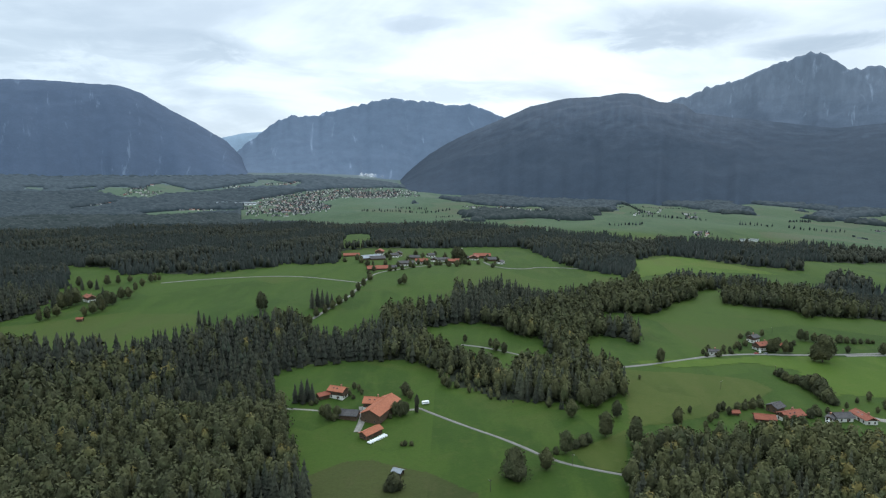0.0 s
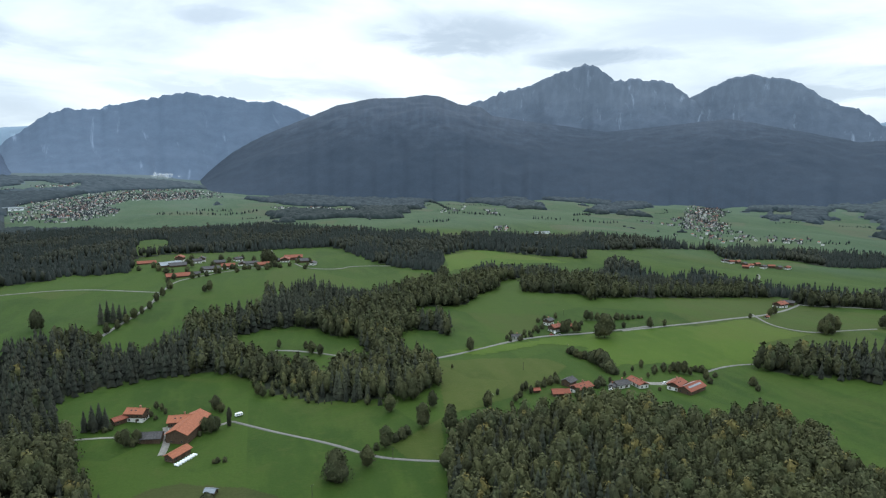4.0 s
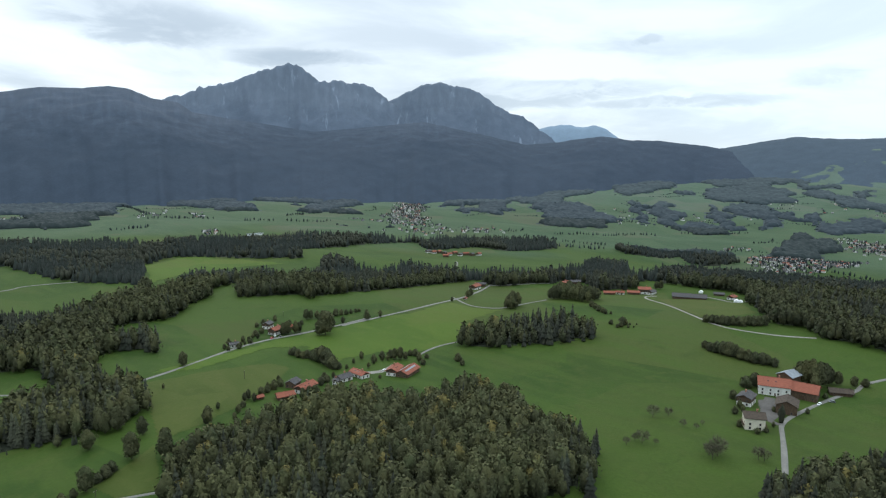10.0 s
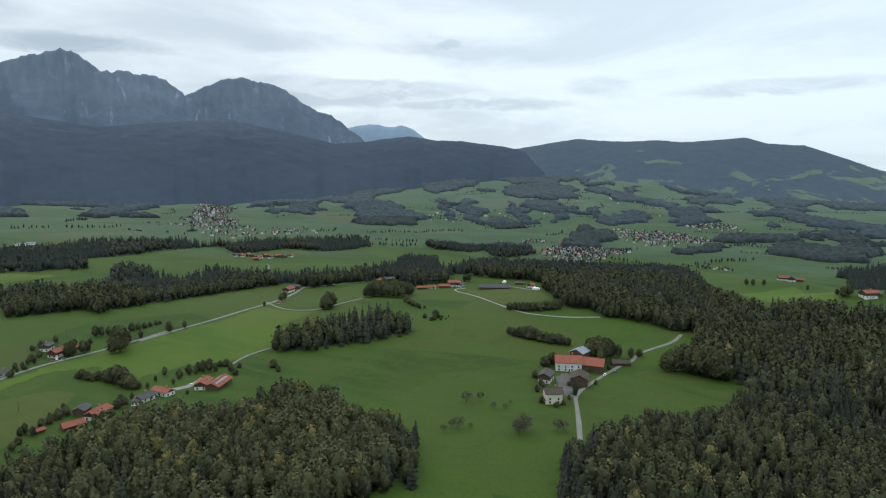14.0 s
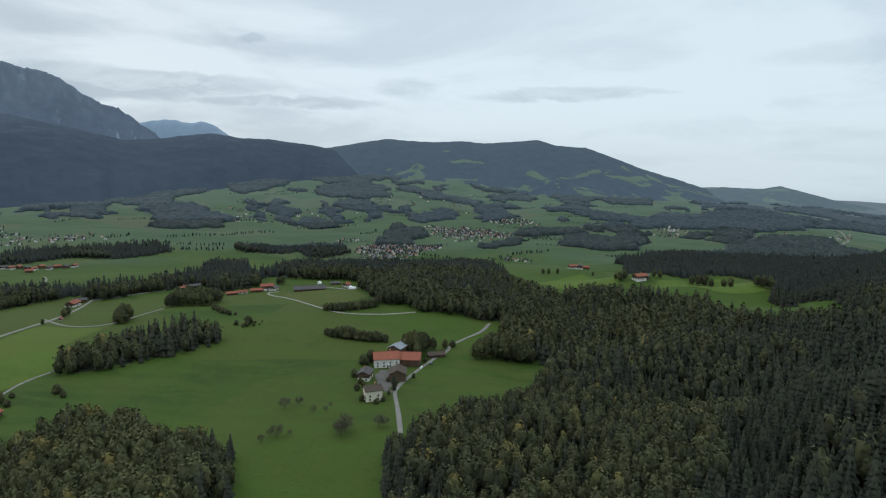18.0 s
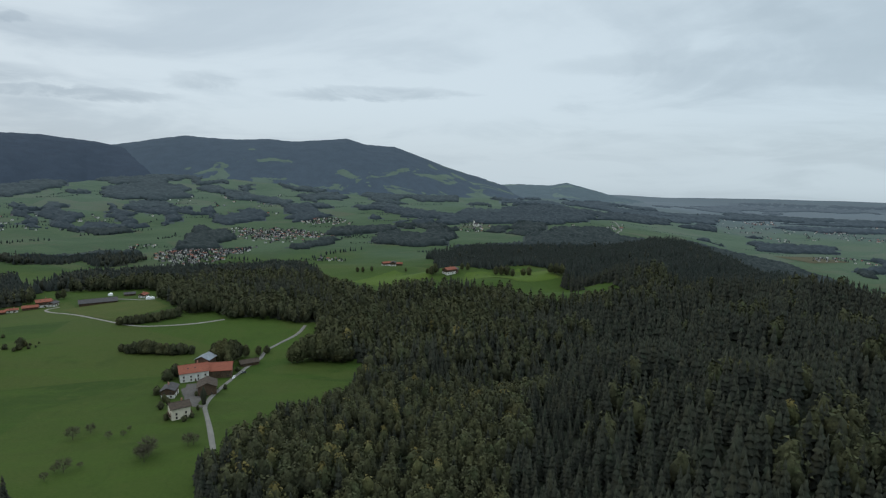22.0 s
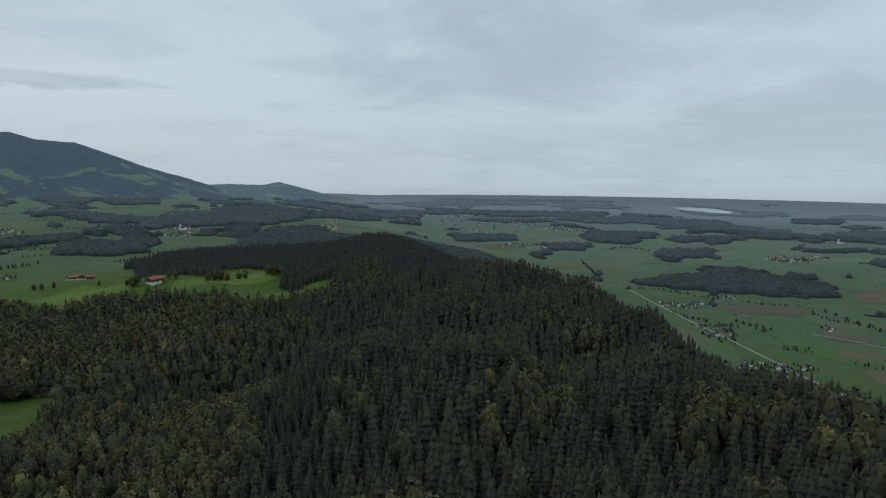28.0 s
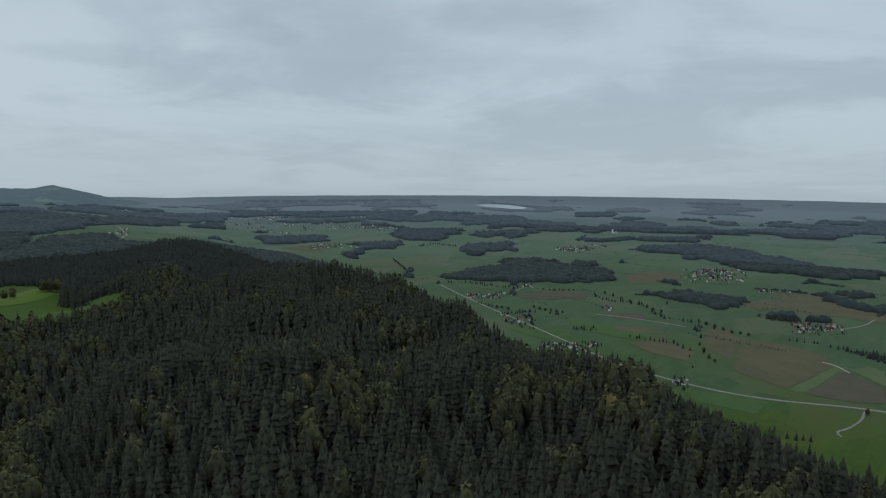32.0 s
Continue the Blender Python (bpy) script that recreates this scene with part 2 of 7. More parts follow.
# ---------------------------------------------------------------- lie of the land
def smooth(a, b, x):
    s = np.clip((x - a) / (b - a), 0.0, 1.0)
    return s * s * (3 - 2 * s)


def bearing(x, y):
    """Degrees to the left of the first view's axis."""
    return np.degrees(np.arctan2(-x, y))


def bear(az, r):
    return -r * math.sin(radians(az)), r * math.cos(radians(az))


def waves(x, y):
    return (3.0 * np.sin(x / 97 + 0.7) * np.sin(y / 121 - 0.4) + 2.2 * np.sin(x / 61 + y / 143 + 1.9)
            + 1.2 * np.sin(x / 41 - y / 53 + 0.3) + 4.0 * np.sin(x / 310 - 0.6) * np.sin(y / 270 + 0.9))


def foot(az):
    """Distance to the foot of the wooded hill above the northern plain."""
    return np.interp(az, [-360, -185, -171, -158.5, -150, -143, -133.5, -124, -116, -108],
                     [740, 740, 810, 990, 1120, 1270, 1850, 2500, 3000, 3600])


def ground_z(x, y):
    x, y = np.asarray(x, float), np.asarray(y, float)
    r, az = np.hypot(x, y), bearing(x, y)
    az = np.where(az > 120, az - 360, az)
    low = np.interp(az, [-125, -105, -95, -65, -40, -28, 40], [60, 62, 70, 70, 22, 0, 0])
    upper = -low * smooth(900, 1600, r)
    # pastures climbing to the hills' feet; left valley floor raised to fit the view
    climb = np.interp(az, [-112, -100, -88, -75, -58, -45, -30, -6, 3, 10, 40], [0, 30, 105, 190, 175, 70, 35, 35, 75, 118, 118])
    upper = upper + climb * smooth(2300, 4100, r)
    plain = -227 + 0.0335 * (r - 1200) * np.interp(r, [3000, 4900], [1, 0.93])
    plain = plain + 52 * smooth(4820, 4950, r)                                # the land's edge raised so the horizon fits the camera's view
    rb = foot(az)
    wide = rb * 0.56
    s = np.clip((rb - r) / wide, 0, 1)
    s = s ** 1.0
    plain = plain * smooth(-103, -124, az) + upper * (1 - smooth(-103, -124, az))
    z = np.where(az < -103, plain + (upper - plain) * s, upper)
    z = z + 50 * np.exp(-((az + 115.5) / 5.5) ** 2 - ((r - 1500) / 330) ** 2)   # wooded knoll
    swell = waves(x, y) * np.where(az < -118, 0.25 + 0.75 * s, 1.0) * smooth(100, 350, r)
    humps = 9.0 * np.sin(x / 52 + 0.8 * np.sin(y / 60)) * np.sin(y / 47 + 0.4) + 5.0 * np.sin(x / 23 + y / 31)
    return z + swell + humps * smooth(-82, -100, az) * smooth(220, 420, r) * smooth(1900, 1100, r) * s

# ---------------------------------------------------------------- where wood and meadow lie (plan, metres)
CLEARINGS, WOODS, QUARTERS = {}, {}, []
CLEARINGS["village"] = [(-505, 642), (-481, 660), (-468, 697), (-490, 773), (-535, 875), (-626, 1023), (-524, 959), (-480, 908), (-346, 929), (-323, 993), (-287, 1028), (-278, 1066), (-177, 1051), (-196, 1190), (-151, 1235), (19, 1287), (55, 1309), (163, 1307), (183, 1167), (209, 1054), (252, 991), (291, 939), (245, 828), (157, 787), (127, 780), (74, 834), (53, 811), (14, 797), (10, 712), (-42, 713), (-64, 676), (-63, 622), (-76, 615), (-91, 598), (-112, 594), (-130, 612), (-151, 643), (-166, 655), (-193, 624), (-200, 609), (-215, 581), (-227, 564), (-262, 547), (-272, 537), (-315, 534), (-340, 533), (-405, 553), (-431, 548)]
CLEARINGS["inner"] = [(-18, 637), (10, 656), (41, 653), (66, 633), (70, 614), (94, 602), (98, 584), (104, 514), (76, 518), (62, 504), (55, 480), (46, 502), (33, 522), (21, 542), (4, 558), (-14, 570)]
CLEARINGS["strip"] = [(295, 948), (347, 1116), (402, 1199), (442, 1217), (491, 1174), (533, 1124), (557, 1091), (587, 1036), (622, 985), (545, 875), (482, 849), (463, 857), (460, 898), (433, 930), (408, 952), (381, 971), (353, 945), (306, 884), (273, 849)]
CLEARINGS["east"] = [(651, 1119), (774, 1176), (900, 1217), (980, 1184), (988, 1089), (1114, 1083), (1147, 1004), (1294, 970), (1435, 922), (1045, 676), (837, 574), (776, 601), (742, 660), (716, 707), (684, 753), (675, 800), (645, 808), (591, 783), (593, 832), (631, 904), (632, 961), (590, 1003)]
CLEARINGS["east_b"] = [(1317, 774), (1423, 809), (1509, 808), (1575, 765), (1545, 708), (1384, 641), (885, 468), (863, 498)]
CLEARINGS["hill"] = [(1102, 157), (1410, 158), (1524, 108), (1566, 46), (1549, -32), (1534, -103), (1204, -84), (970, -110), (1030, -211), (1061, -267), (952, -270), (899, -255), (880, -230), (823, -185), (824, -158), (822, -131), (824, -93), (819, -70), (789, -46), (786, -17), (756, 5), (737, 22), (782, 41), (810, 61), (884, 95)]
CLEARINGS["hill2"] = [(836, -161), (891, -225), (905, -252), (876, -247), (827, -261), (873, -277), (829, -309), (812, -307), (681, -264), (748, -258), (731, -226), (718, -188), (721, -162), (748, -147)]
CLEARINGS["near_meadow"] = [(-70, 305), (-82, 338), (-98, 381), (-113, 419), (-130, 453), (-134, 474), (-130, 496), (-112, 515), (-71, 528), (-41, 532), (-11, 521), (-5, 508), (-3, 492), (8, 475), (29, 453), (48, 434), (67, 436), (81, 420), (89, 406), (89, 434), (104, 427), (133, 436), (205, 62), (150, 120), (60, 180), (-38, 205)]
CLEARINGS["middle_meadow"] = [(133, 436), (136, 449), (141, 494), (139, 517), (126, 525), (117, 542), (156, 627), (176, 613), (197, 612), (182, 569), (183, 601), (177, 619), (168, 640), (186, 720), (213, 723), (254, 716), (271, 745), (301, 780), (329, 791), (350, 843), (378, 860), (406, 869), (344, 756), (371, 732), (409, 715), (412, 687), (419, 671), (443, 684), (493, 683), (401, 689), (411, 667), (446, 685), (482, 677), (548, 660), (614, 669), (662, 671), (205, 62)]
CLEARINGS["upper_meadow"] = [(662, 671), (696, 663), (677, 617), (685, 597), (718, 579), (742, 549), (769, 549), (781, 521), (740, 471), (786, 444), (839, 462), (857, 456), (842, 413), (841, 367), (854, 336), (843, 316), (784, 287), (205, 62)]
CLEARINGS["lane_meadow"] = [(784, 287), (676, 223), (678, 191), (655, 178), (651, 153), (648, 124), (634, 94), (637, 73), (647, 76), (586, 72), (526, 67), (528, 38), (531, 3), (527, 16), (440, 32), (402, 63), (371, 76), (341, 104), (311, 107), (259, 96), (205, 62)]
CLEARINGS["valley_field"] = [(-1062, 2107), (-968, 2199), (-859, 2338), (-759, 2325), (-735, 2220), (-804, 2085), (-844, 1956), (-901, 1925)]
CLEARINGS["town_land"] = [(-602, 1840), (-794, 2469), (-797, 2628), (-721, 2797), (-681, 2955), (-518, 3100), (-314, 3321), (-166, 3364), (-90, 1818), (-352, 1723)]
CLEARINGS["gap_fields"] = [(-1493, 2662), (-1536, 2857), (-1470, 2905), (-1393, 2828), (-1391, 2991), (-1373, 3072), (-1277, 2977), (-1157, 2910), (-1064, 3060), (-970, 3209), (-991, 3331), (-931, 3386), (-746, 3244), (-743, 3165), (-911, 3011), (-1017, 2923), (-1126, 2798), (-1205, 2691), (-1212, 2574), (-1330, 2576), (-1409, 2662)]
CLEARINGS["gap_field_b"] = [(-1752, 2601), (-1814, 2712), (-1767, 2754), (-1696, 2668), (-1693, 2618)]
CLEARINGS["gap_field_c"] = [(-1643, 2712), (-1573, 2831), (-1540, 2761), (-1617, 2690)]
CLEARINGS["gap_field_d"] = [(-1305, 2180), (-1311, 2473), (-1254, 2385), (-1271, 2138)]
CLEARINGS["vale"] = [(1876, 31), (1806, 31), (1765, -36), (1817, -85), (1823, -212), (1789, -344), (1812, -393), (1994, -433), (2215, -359), (2292, -270), (2213, -197), (1932, -166), (1887, -89)]
CLEARINGS["vale_b"] = [(2525, -814), (2170, -739), (2018, -784), (2273, -1072), (2549, -1345), (2768, -1307), (2875, -1236), (2854, -1056), (2772, -907)]
CLEARINGS["vale_c"] = [(3060, -180), (2909, -205), (2898, -325), (3112, -404), (3403, -409), (3405, -290)]
CLEARINGS["wood_glade"] = [(-202, 1233), (-233, 1482), (-217, 1545), (-181, 1536), (-143, 1264)]
WOODS["D"] = [(106, 329), (111, 336), (125, 346), (146, 355), (160, 357), (181, 361), (205, 369), (224, 366), (246, 357), (266, 344), (276, 319), (293, 314), (318, 304), (340, 282), (315, 255), (308, 239), (322, 220), (311, 196), (278, 171), (276, 174), (252, 167), (268, 163), (86, 254)]
WOODS["copse"] = [(130, 602), (154, 620), (174, 608), (197, 607), (205, 637), (186, 652), (165, 663), (137, 663)]
WOODS["E"] = [(400, 405), (428, 385), (461, 364), (493, 340), (520, 324), (505, 318), (524, 341), (536, 366), (542, 396), (522, 411), (485, 419), (449, 425), (419, 418)]
WOODS["flat_a"] = [(422, 1223), (552, 1128), (645, 1132), (869, 1220), (1017, 1184), (971, 1090), (1114, 1083), (1168, 1005), (1328, 982), (1403, 1044), (1308, 1147), (1163, 1215), (996, 1203), (932, 1310), (805, 1382), (631, 1349), (491, 1418)]
WOODS["vale_a"] = [(52, 2257), (64, 2302), (227, 2371), (362, 2272), (393, 2105), (360, 1975), (262, 1980), (141, 2049), (59, 2136)]
WOODS["vale_b"] = [(421, 2435), (507, 2720), (540, 2641), (504, 2212), (453, 1972), (376, 1916), (357, 2006)]
WOODS["vale_c"] = [(1087, 2573), (1148, 2653), (1191, 2547), (1190, 2360), (1100, 2261), (971, 2157), (1039, 2433)]
WOODS["vale_d"] = [(1229, 2092), (1334, 2250), (1448, 2396), (1609, 2479), (1809, 2545), (1627, 2285), (1454, 2205), (1346, 2127), (1280, 2082)]
WOODS["vale_e"] = [(1376, 2160), (1421, 2124), (1481, 2076), (1418, 1988), (1337, 2024)]
WOODS["vale_foot"] = [(-12, 2885), (160, 2697), (270, 2579), (414, 2601), (478, 2441), (495, 2131), (569, 2193), (701, 2573), (854, 2896), (910, 2825), (1000, 2654), (1037, 2508), (1117, 2618), (1287, 2755), (1376, 2637), (1430, 2562), (1470, 2433), (1788, 2515), (2118, 2987), (1826, 3280), (938, 3289), (345, 3303)]
WOODS["foot_a"] = [(2163, 1672), (1968, 1512), (1930, 1437), (1915, 1366), (2012, 1287), (2128, 1297), (2246, 1342), (2301, 1443), (2379, 1548), (2393, 1614), (2401, 1678), (2471, 1769), (2476, 1838), (2370, 1812)]
WOODS["foot_b"] = [(2682, 1448), (2720, 1424), (2659, 1344), (2589, 1258), (2253, 1087), (2168, 1065), (2329, 1184), (2409, 1281)]
WOODS["foot_c"] = [(2670, 1530), (2685, 1507), (2317, 1272), (2210, 1227), (2403, 1363)]
WOODS["foot_d"] = [(2307, 1113), (2417, 1108), (2404, 1037), (2327, 954), (2245, 913), (2186, 1001)]
WOODS["foot_e"] = [(2765, 1223), (2777, 1196), (2611, 1053), (2346, 916), (2302, 922), (2540, 1066)]
WOODS["foot_f"] = [(2748, 1128), (2878, 1138), (2908, 1047), (2763, 926), (2568, 859), (2393, 835), (2415, 874), (2604, 910), (2637, 987)]
WOODS["foot_g"] = [(2916, 1322), (3168, 1386), (3290, 1236), (3251, 1092), (3239, 1041), (3023, 933), (2963, 994), (2896, 1175)]
WOODS["foot_h"] = [(3219, 974), (3308, 925), (3225, 784), (3113, 594), (3082, 485), (2863, 461), (2974, 591), (3028, 734), (3084, 860)]
WOODS["foot_i"] = [(2751, 803), (2826, 786), (2628, 710), (2695, 675), (2796, 627), (2764, 548), (2583, 506), (2506, 582), (2434, 653), (2576, 727)]
WOODS["foot_j"] = [(2857, 471), (2984, 457), (3012, 365), (2812, 301), (2663, 268), (2518, 392), (2646, 439)]
WOODS["foot_k"] = [(2839, 951), (2696, 812), (2643, 766), (2585, 766), (2707, 893)]
WOODS["foot_l"] = [(3185, 476), (3328, 367), (3493, 279), (3215, 255), (3101, 388)]
WOODS["flat_d"] = [(1754, 576), (2037, 660), (2186, 667), (2246, 585), (2019, 521), (1904, 543)]
WOODS["flat_e"] = [(1842, 291), (2045, 202), (1916, 185), (1781, 230), (1771, 279)]
WOODS["flat_f"] = [(2330, 232), (2390, 184), (2378, 27), (2246, 17), (2159, 164), (2211, 211)]
WOODS["flat_g"] = [(2078, 73), (2192, 8), (2149, -87), (2035, -90), (2214, -126), (2226, -197), (2135, -197), (1891, -165), (1839, -71), (1849, 17), (1907, 66)]
WOODS["flat_h"] = [(2296, -6), (2485, -32), (2473, -65), (2278, -53)]
WOODS["flat_i"] = [(2555, -32), (2645, -44), (2573, -68), (2486, -60)]
WOODS["flat_j"] = [(2716, -96), (2693, -131), (2342, -199), (2228, -183), (2304, -130), (2555, -100)]
WOODS["flat_k"] = [(3020, 149), (3129, 21), (2964, -122), (2838, -295), (2583, -271), (2667, -199), (2746, -115), (2870, 17), (2931, 133)]
WOODS["flat_c"] = [(1473, 918), (1534, 917), (1620, 777), (1719, 685), (1555, 595), (1500, 653), (1505, 708), (1539, 738), (1449, 848)]
WOODS["belt"] = [(1834, -310), (1592, -305), (1255, -367), (1132, -485), (1283, -551), (1770, -619), (1723, -446), (1741, -335)]
WOODS["belt_e"] = [(2518, -1493), (2383, -1488), (2298, -1616), (2285, -1751), (2396, -1818), (2516, -1668), (2598, -1541)]
WOODS["belt_f"] = [(2135, -1753), (2010, -1707), (1948, -1812), (1948, -1904), (2010, -1936), (2113, -1827)]
WOODS["belt_g"] = [(1999, -1601), (1882, -1536), (1838, -1556), (1955, -1667), (2032, -1694), (2055, -1657)]
WOODS["belt_h"] = [(2267, -2144), (2087, -2028), (1952, -2092), (2006, -2303), (2068, -2447), (2135, -2449), (2256, -2331), (2333, -2306)]
WOODS["belt_i"] = [(2223, -21), (2149, 33), (1898, 31), (1865, -21), (1909, -90), (1942, -166), (1973, -172), (2128, -103), (2200, -50)]
WOODS["plain_f"] = [(1763, -2027), (1624, -1918), (1559, -1924), (1584, -2056), (1522, -2100), (1599, -2260), (1641, -2270), (1691, -2156), (1750, -2082)]
WOODS["plain_g"] = [(1974, -2387), (1843, -2307), (1811, -2429), (1703, -2373), (1764, -2629), (1832, -2746), (1875, -2554), (1991, -2447)]
WOODS["plain_n"] = [(1200, -1983), (1144, -1965), (1110, -2050), (1151, -2097), (1217, -2033)]
WOODS["plain_q"] = [(1483, -2531), (1381, -2528), (1266, -2716), (1144, -2737), (1041, -2787), (1026, -2894), (1069, -2963), (1266, -2809), (1468, -2547)]
WOODS["plain_r"] = [(1849, -2698), (1692, -2737), (1561, -2901), (1579, -3062), (1628, -3019), (1866, -2815)]
WOODS["plain_s"] = [(1451, -3047), (1268, -2970), (1135, -3142), (1112, -3323), (1179, -3382), (1425, -3153)]
WOODS["plain_t"] = [(3100, -1974), (2878, -2062), (2738, -2386), (2815, -2430), (3025, -2167)]
WOODS["plain_u"] = [(2822, -2572), (2555, -2638), (2416, -2866), (2254, -2964), (2219, -3176), (2268, -3190), (2528, -2895), (2779, -2671)]
WOODS["belt_b"] = [(2154, -556), (2321, -633), (2292, -739), (2239, -813), (2100, -796), (2108, -680)]
WOODS["belt_c"] = [(3089, -328), (3054, -488), (3313, -776), (3031, -947), (2731, -908), (2399, -562), (2483, -396), (2658, -281)]
WOODS["belt_d"] = [(3067, -1019), (3137, -1203), (3316, -1554), (3274, -1716), (2900, -1266), (2731, -908)]
WOODS["plain_a"] = [(1394, -1526), (1261, -1573), (1107, -1673), (934, -1839), (988, -1983), (1177, -1959), (1369, -1948), (1379, -1719)]
WOODS["plain_b"] = [(1187, -2451), (958, -2452), (648, -2330), (480, -2288), (268, -2399), (288, -2547), (424, -2498), (541, -2557), (758, -2702), (980, -2753), (1101, -2565)]
WOODS["plain_c"] = [(807, -1735), (670, -1732), (560, -1685), (516, -1774), (522, -1851), (705, -1817)]
WOODS["plain_d"] = [(565, -2042), (425, -2044), (206, -1913), (213, -1957), (386, -2060)]
WOODS["plain_e"] = [(353, -1518), (291, -1541), (151, -1478), (160, -1534), (301, -1529)]
WOODS["plain_i"] = [(289, -980), (181, -1016), (185, -1029), (276, -987)]
WOODS["plain_k"] = [(428, -2189), (348, -2239), (347, -2227), (427, -2229)]
WOODS["plain_l"] = [(319, -2036), (254, -2108), (255, -2101), (330, -2127)]
WOODS["plain_m"] = [(1385, -1883), (1245, -1996), (1275, -2011), (1392, -1932)]
WOODS["plain_o"] = [(965, -1268), (924, -1325), (841, -1397), (828, -1374), (939, -1345)]
WOODS["plain_p"] = [(799, -1962), (714, -1918), (728, -1971), (790, -1975)]
WOODS["plain_h"] = [(292, -438), (216, -400), (464, -1067), (426, -1072), (442, -1109), (195, -406), (676, -1127)]
ROWS = [
    [(1303, -1465), (1249, -1521), (1168, -1525), (1091, -1554)],
    [(1039, -1574), (994, -1601), (947, -1634)],
    [(874, -1620), (815, -1596), (764, -1610), (710, -1611)],
    [(1070, -1330), (1014, -1328), (967, -1335)],
    [(747, -1289), (724, -1306), (705, -1330)],
    [(1732, -1627), (1568, -1528), (1472, -1462)],
    [(663, -1549), (625, -1518), (606, -1515)],
    [(573, -1519), (551, -1535), (537, -1541)],
    [(611, -1313), (564, -1319), (508, -1332), (480, -1311)],
    [(849, -1218), (809, -1224)],
    [(1762, -1417), (1627, -1409), (1536, -1406)],
    [(1763, -2027), (1875, -2009), (1877, -1908)],
    [(890, 1860), (948, 1776)],
    [(996, 1790), (1112, 1703)],
    [(747, 2159), (817, 1929)],
    [(473, 1786), (586, 1810)],
    [(-295, 2250), (-90, 2224)],
    [(-80, 2231), (33, 2364)],
    [(-186, 2420), (-53, 2400)],
    [(1062, 1911), (1202, 2030)],
    [(791, 2765), (746, 2310)],
    [(676, 2102), (711, 2081)],
    [(1453, 1183), (1463, 1106), (1531, 953)],
    [(1626, 1207), (1747, 1110), (1930, 1015)],
    [(1326, 1041), (1464, 912)],
    [(2172, 1325), (2260, 1268)],
    [(1728, 791), (1781, 767)],
    [(2144, 1029), (2294, 858)],
    [(2930, 1143), (2817, 944)],
    [(2059, 172), (2153, 100)],
    [(3098, 836), (3094, 696)],
    [(1497, 1309), (1589, 1293)],
    [(1635, 450), (1588, 323)],
    [(1666, 214), (1784, 93)],
]


def inside(px, py, poly):
    hit = np.zeros(px.shape, bool)
    for (x0, y0), (x1, y1) in zip(poly, poly[1:] + poly[:1]):
        if y0 != y1:
            hit ^= ((y0 > py) != (y1 > py)) & (px < (x1 - x0) * (py - y0) / (y1 - y0) + x0)
    return hit


def lattice(x, y, seed=0):
    """Value noise, 0 to 1, one cell to the unit."""
    i, j = np.floor(x).astype(np.int64), np.floor(y).astype(np.int64)
    u, v = x - i, y - j
    u, v = u * u * (3 - 2 * u), v * v * (3 - 2 * v)

    def h(a, b):
        k = (a * 374761393 + b * 668265263 + seed * 974634777) & 0xFFFFFFFF
        k = ((k ^ (k >> 13)) * 1274126177) & 0xFFFFFFFF
        return ((k ^ (k >> 16)) & 0xFFFF) / 65535.0

    return (h(i, j) * (1 - u) + h(i + 1, j) * u) * (1 - v) + (h(i, j + 1) * (1 - u) + h(i + 1, j + 1) * u) * v


def fractal(x, y, octaves=4, seed=0):
    total, amp, s = 0.0, 0.5, 0.0
    for k in range(octaves):
        total, s = total + amp * lattice(x * 2 ** k + 17.3 * k, y * 2 ** k - 9.1 * k, seed + k), s + amp
        amp *= 0.5
    return total / s


def patchy(x, y):
    """Pattern that breaks the far land into copses and fields, drawn out along the valley."""
    a, r = bearing(x, y), np.hypot(x, y)
    return np.where(r < 2700, fractal(a / 3.2 + 40, np.log(r) * 9.5, 4, 3), fractal(a / 3.6 + 0.12 * np.sin(r / 90) + 11, np.log(r) * 13, 4, 8))


def quarter(count, *outline):
    """A stretch of town: how many houses, and its outline."""
    QUARTERS.append((count, list(outline)))


quarter(1000, (-739, 2296), (-823, 2637), (-685, 2859), (-656, 2963), (-514, 3080), (-394, 3239), (-248, 3234), (-144, 3210), (-118, 2923), (-240, 2805), (-453, 2707), (-492, 2527), (-426, 2415), (-428, 2247), (-531, 2052), (-666, 2067))
quarter(70, (-1397, 2639), (-1407, 2754), (-1498, 3016), (-1506, 3210), (-1408, 3040), (-1336, 2815), (-1269, 2808), (-1228, 2688), (-1351, 2618))
quarter(24, (-1320, 2257), (-1351, 2405), (-1351, 2527), (-1296, 2444), (-1286, 2287))
quarter(30, (-941, 3208), (-767, 3335), (-723, 3204), (-880, 3093))
quarter(16, (-1101, 3009), (-1041, 3075), (-941, 3065), (-931, 2988))
quarter(18, (-1008, 2200), (-973, 2257), (-873, 2376), (-827, 2224))
quarter(70, (58, 2494), (146, 2450), (285, 2605), (379, 2447), (453, 2489), (424, 2329), (251, 2390), (65, 2351))
quarter(300, (1430, 1846), (1740, 2205), (1970, 2385), (2115, 2403), (1999, 2218), (1713, 1944), (1504, 1661), (1323, 1541), (1258, 1578))
quarter(80, (1100, 1656), (1333, 1874), (1501, 1956), (1740, 2205), (1970, 2385), (2153, 2446), (2003, 2214), (1713, 1944), (1513, 1655), (1418, 1496), (1245, 1451), (1196, 1529), (1091, 1564))
quarter(50, (1137, 1510), (1409, 1500), (1585, 1391), (1549, 1291), (1248, 1305), (1084, 1412))
quarter(240, (1575, 595), (1717, 632), (1806, 602), (1830, 522), (1851, 395), (1777, 378), (1675, 431), (1587, 437), (1505, 486), (1511, 555))
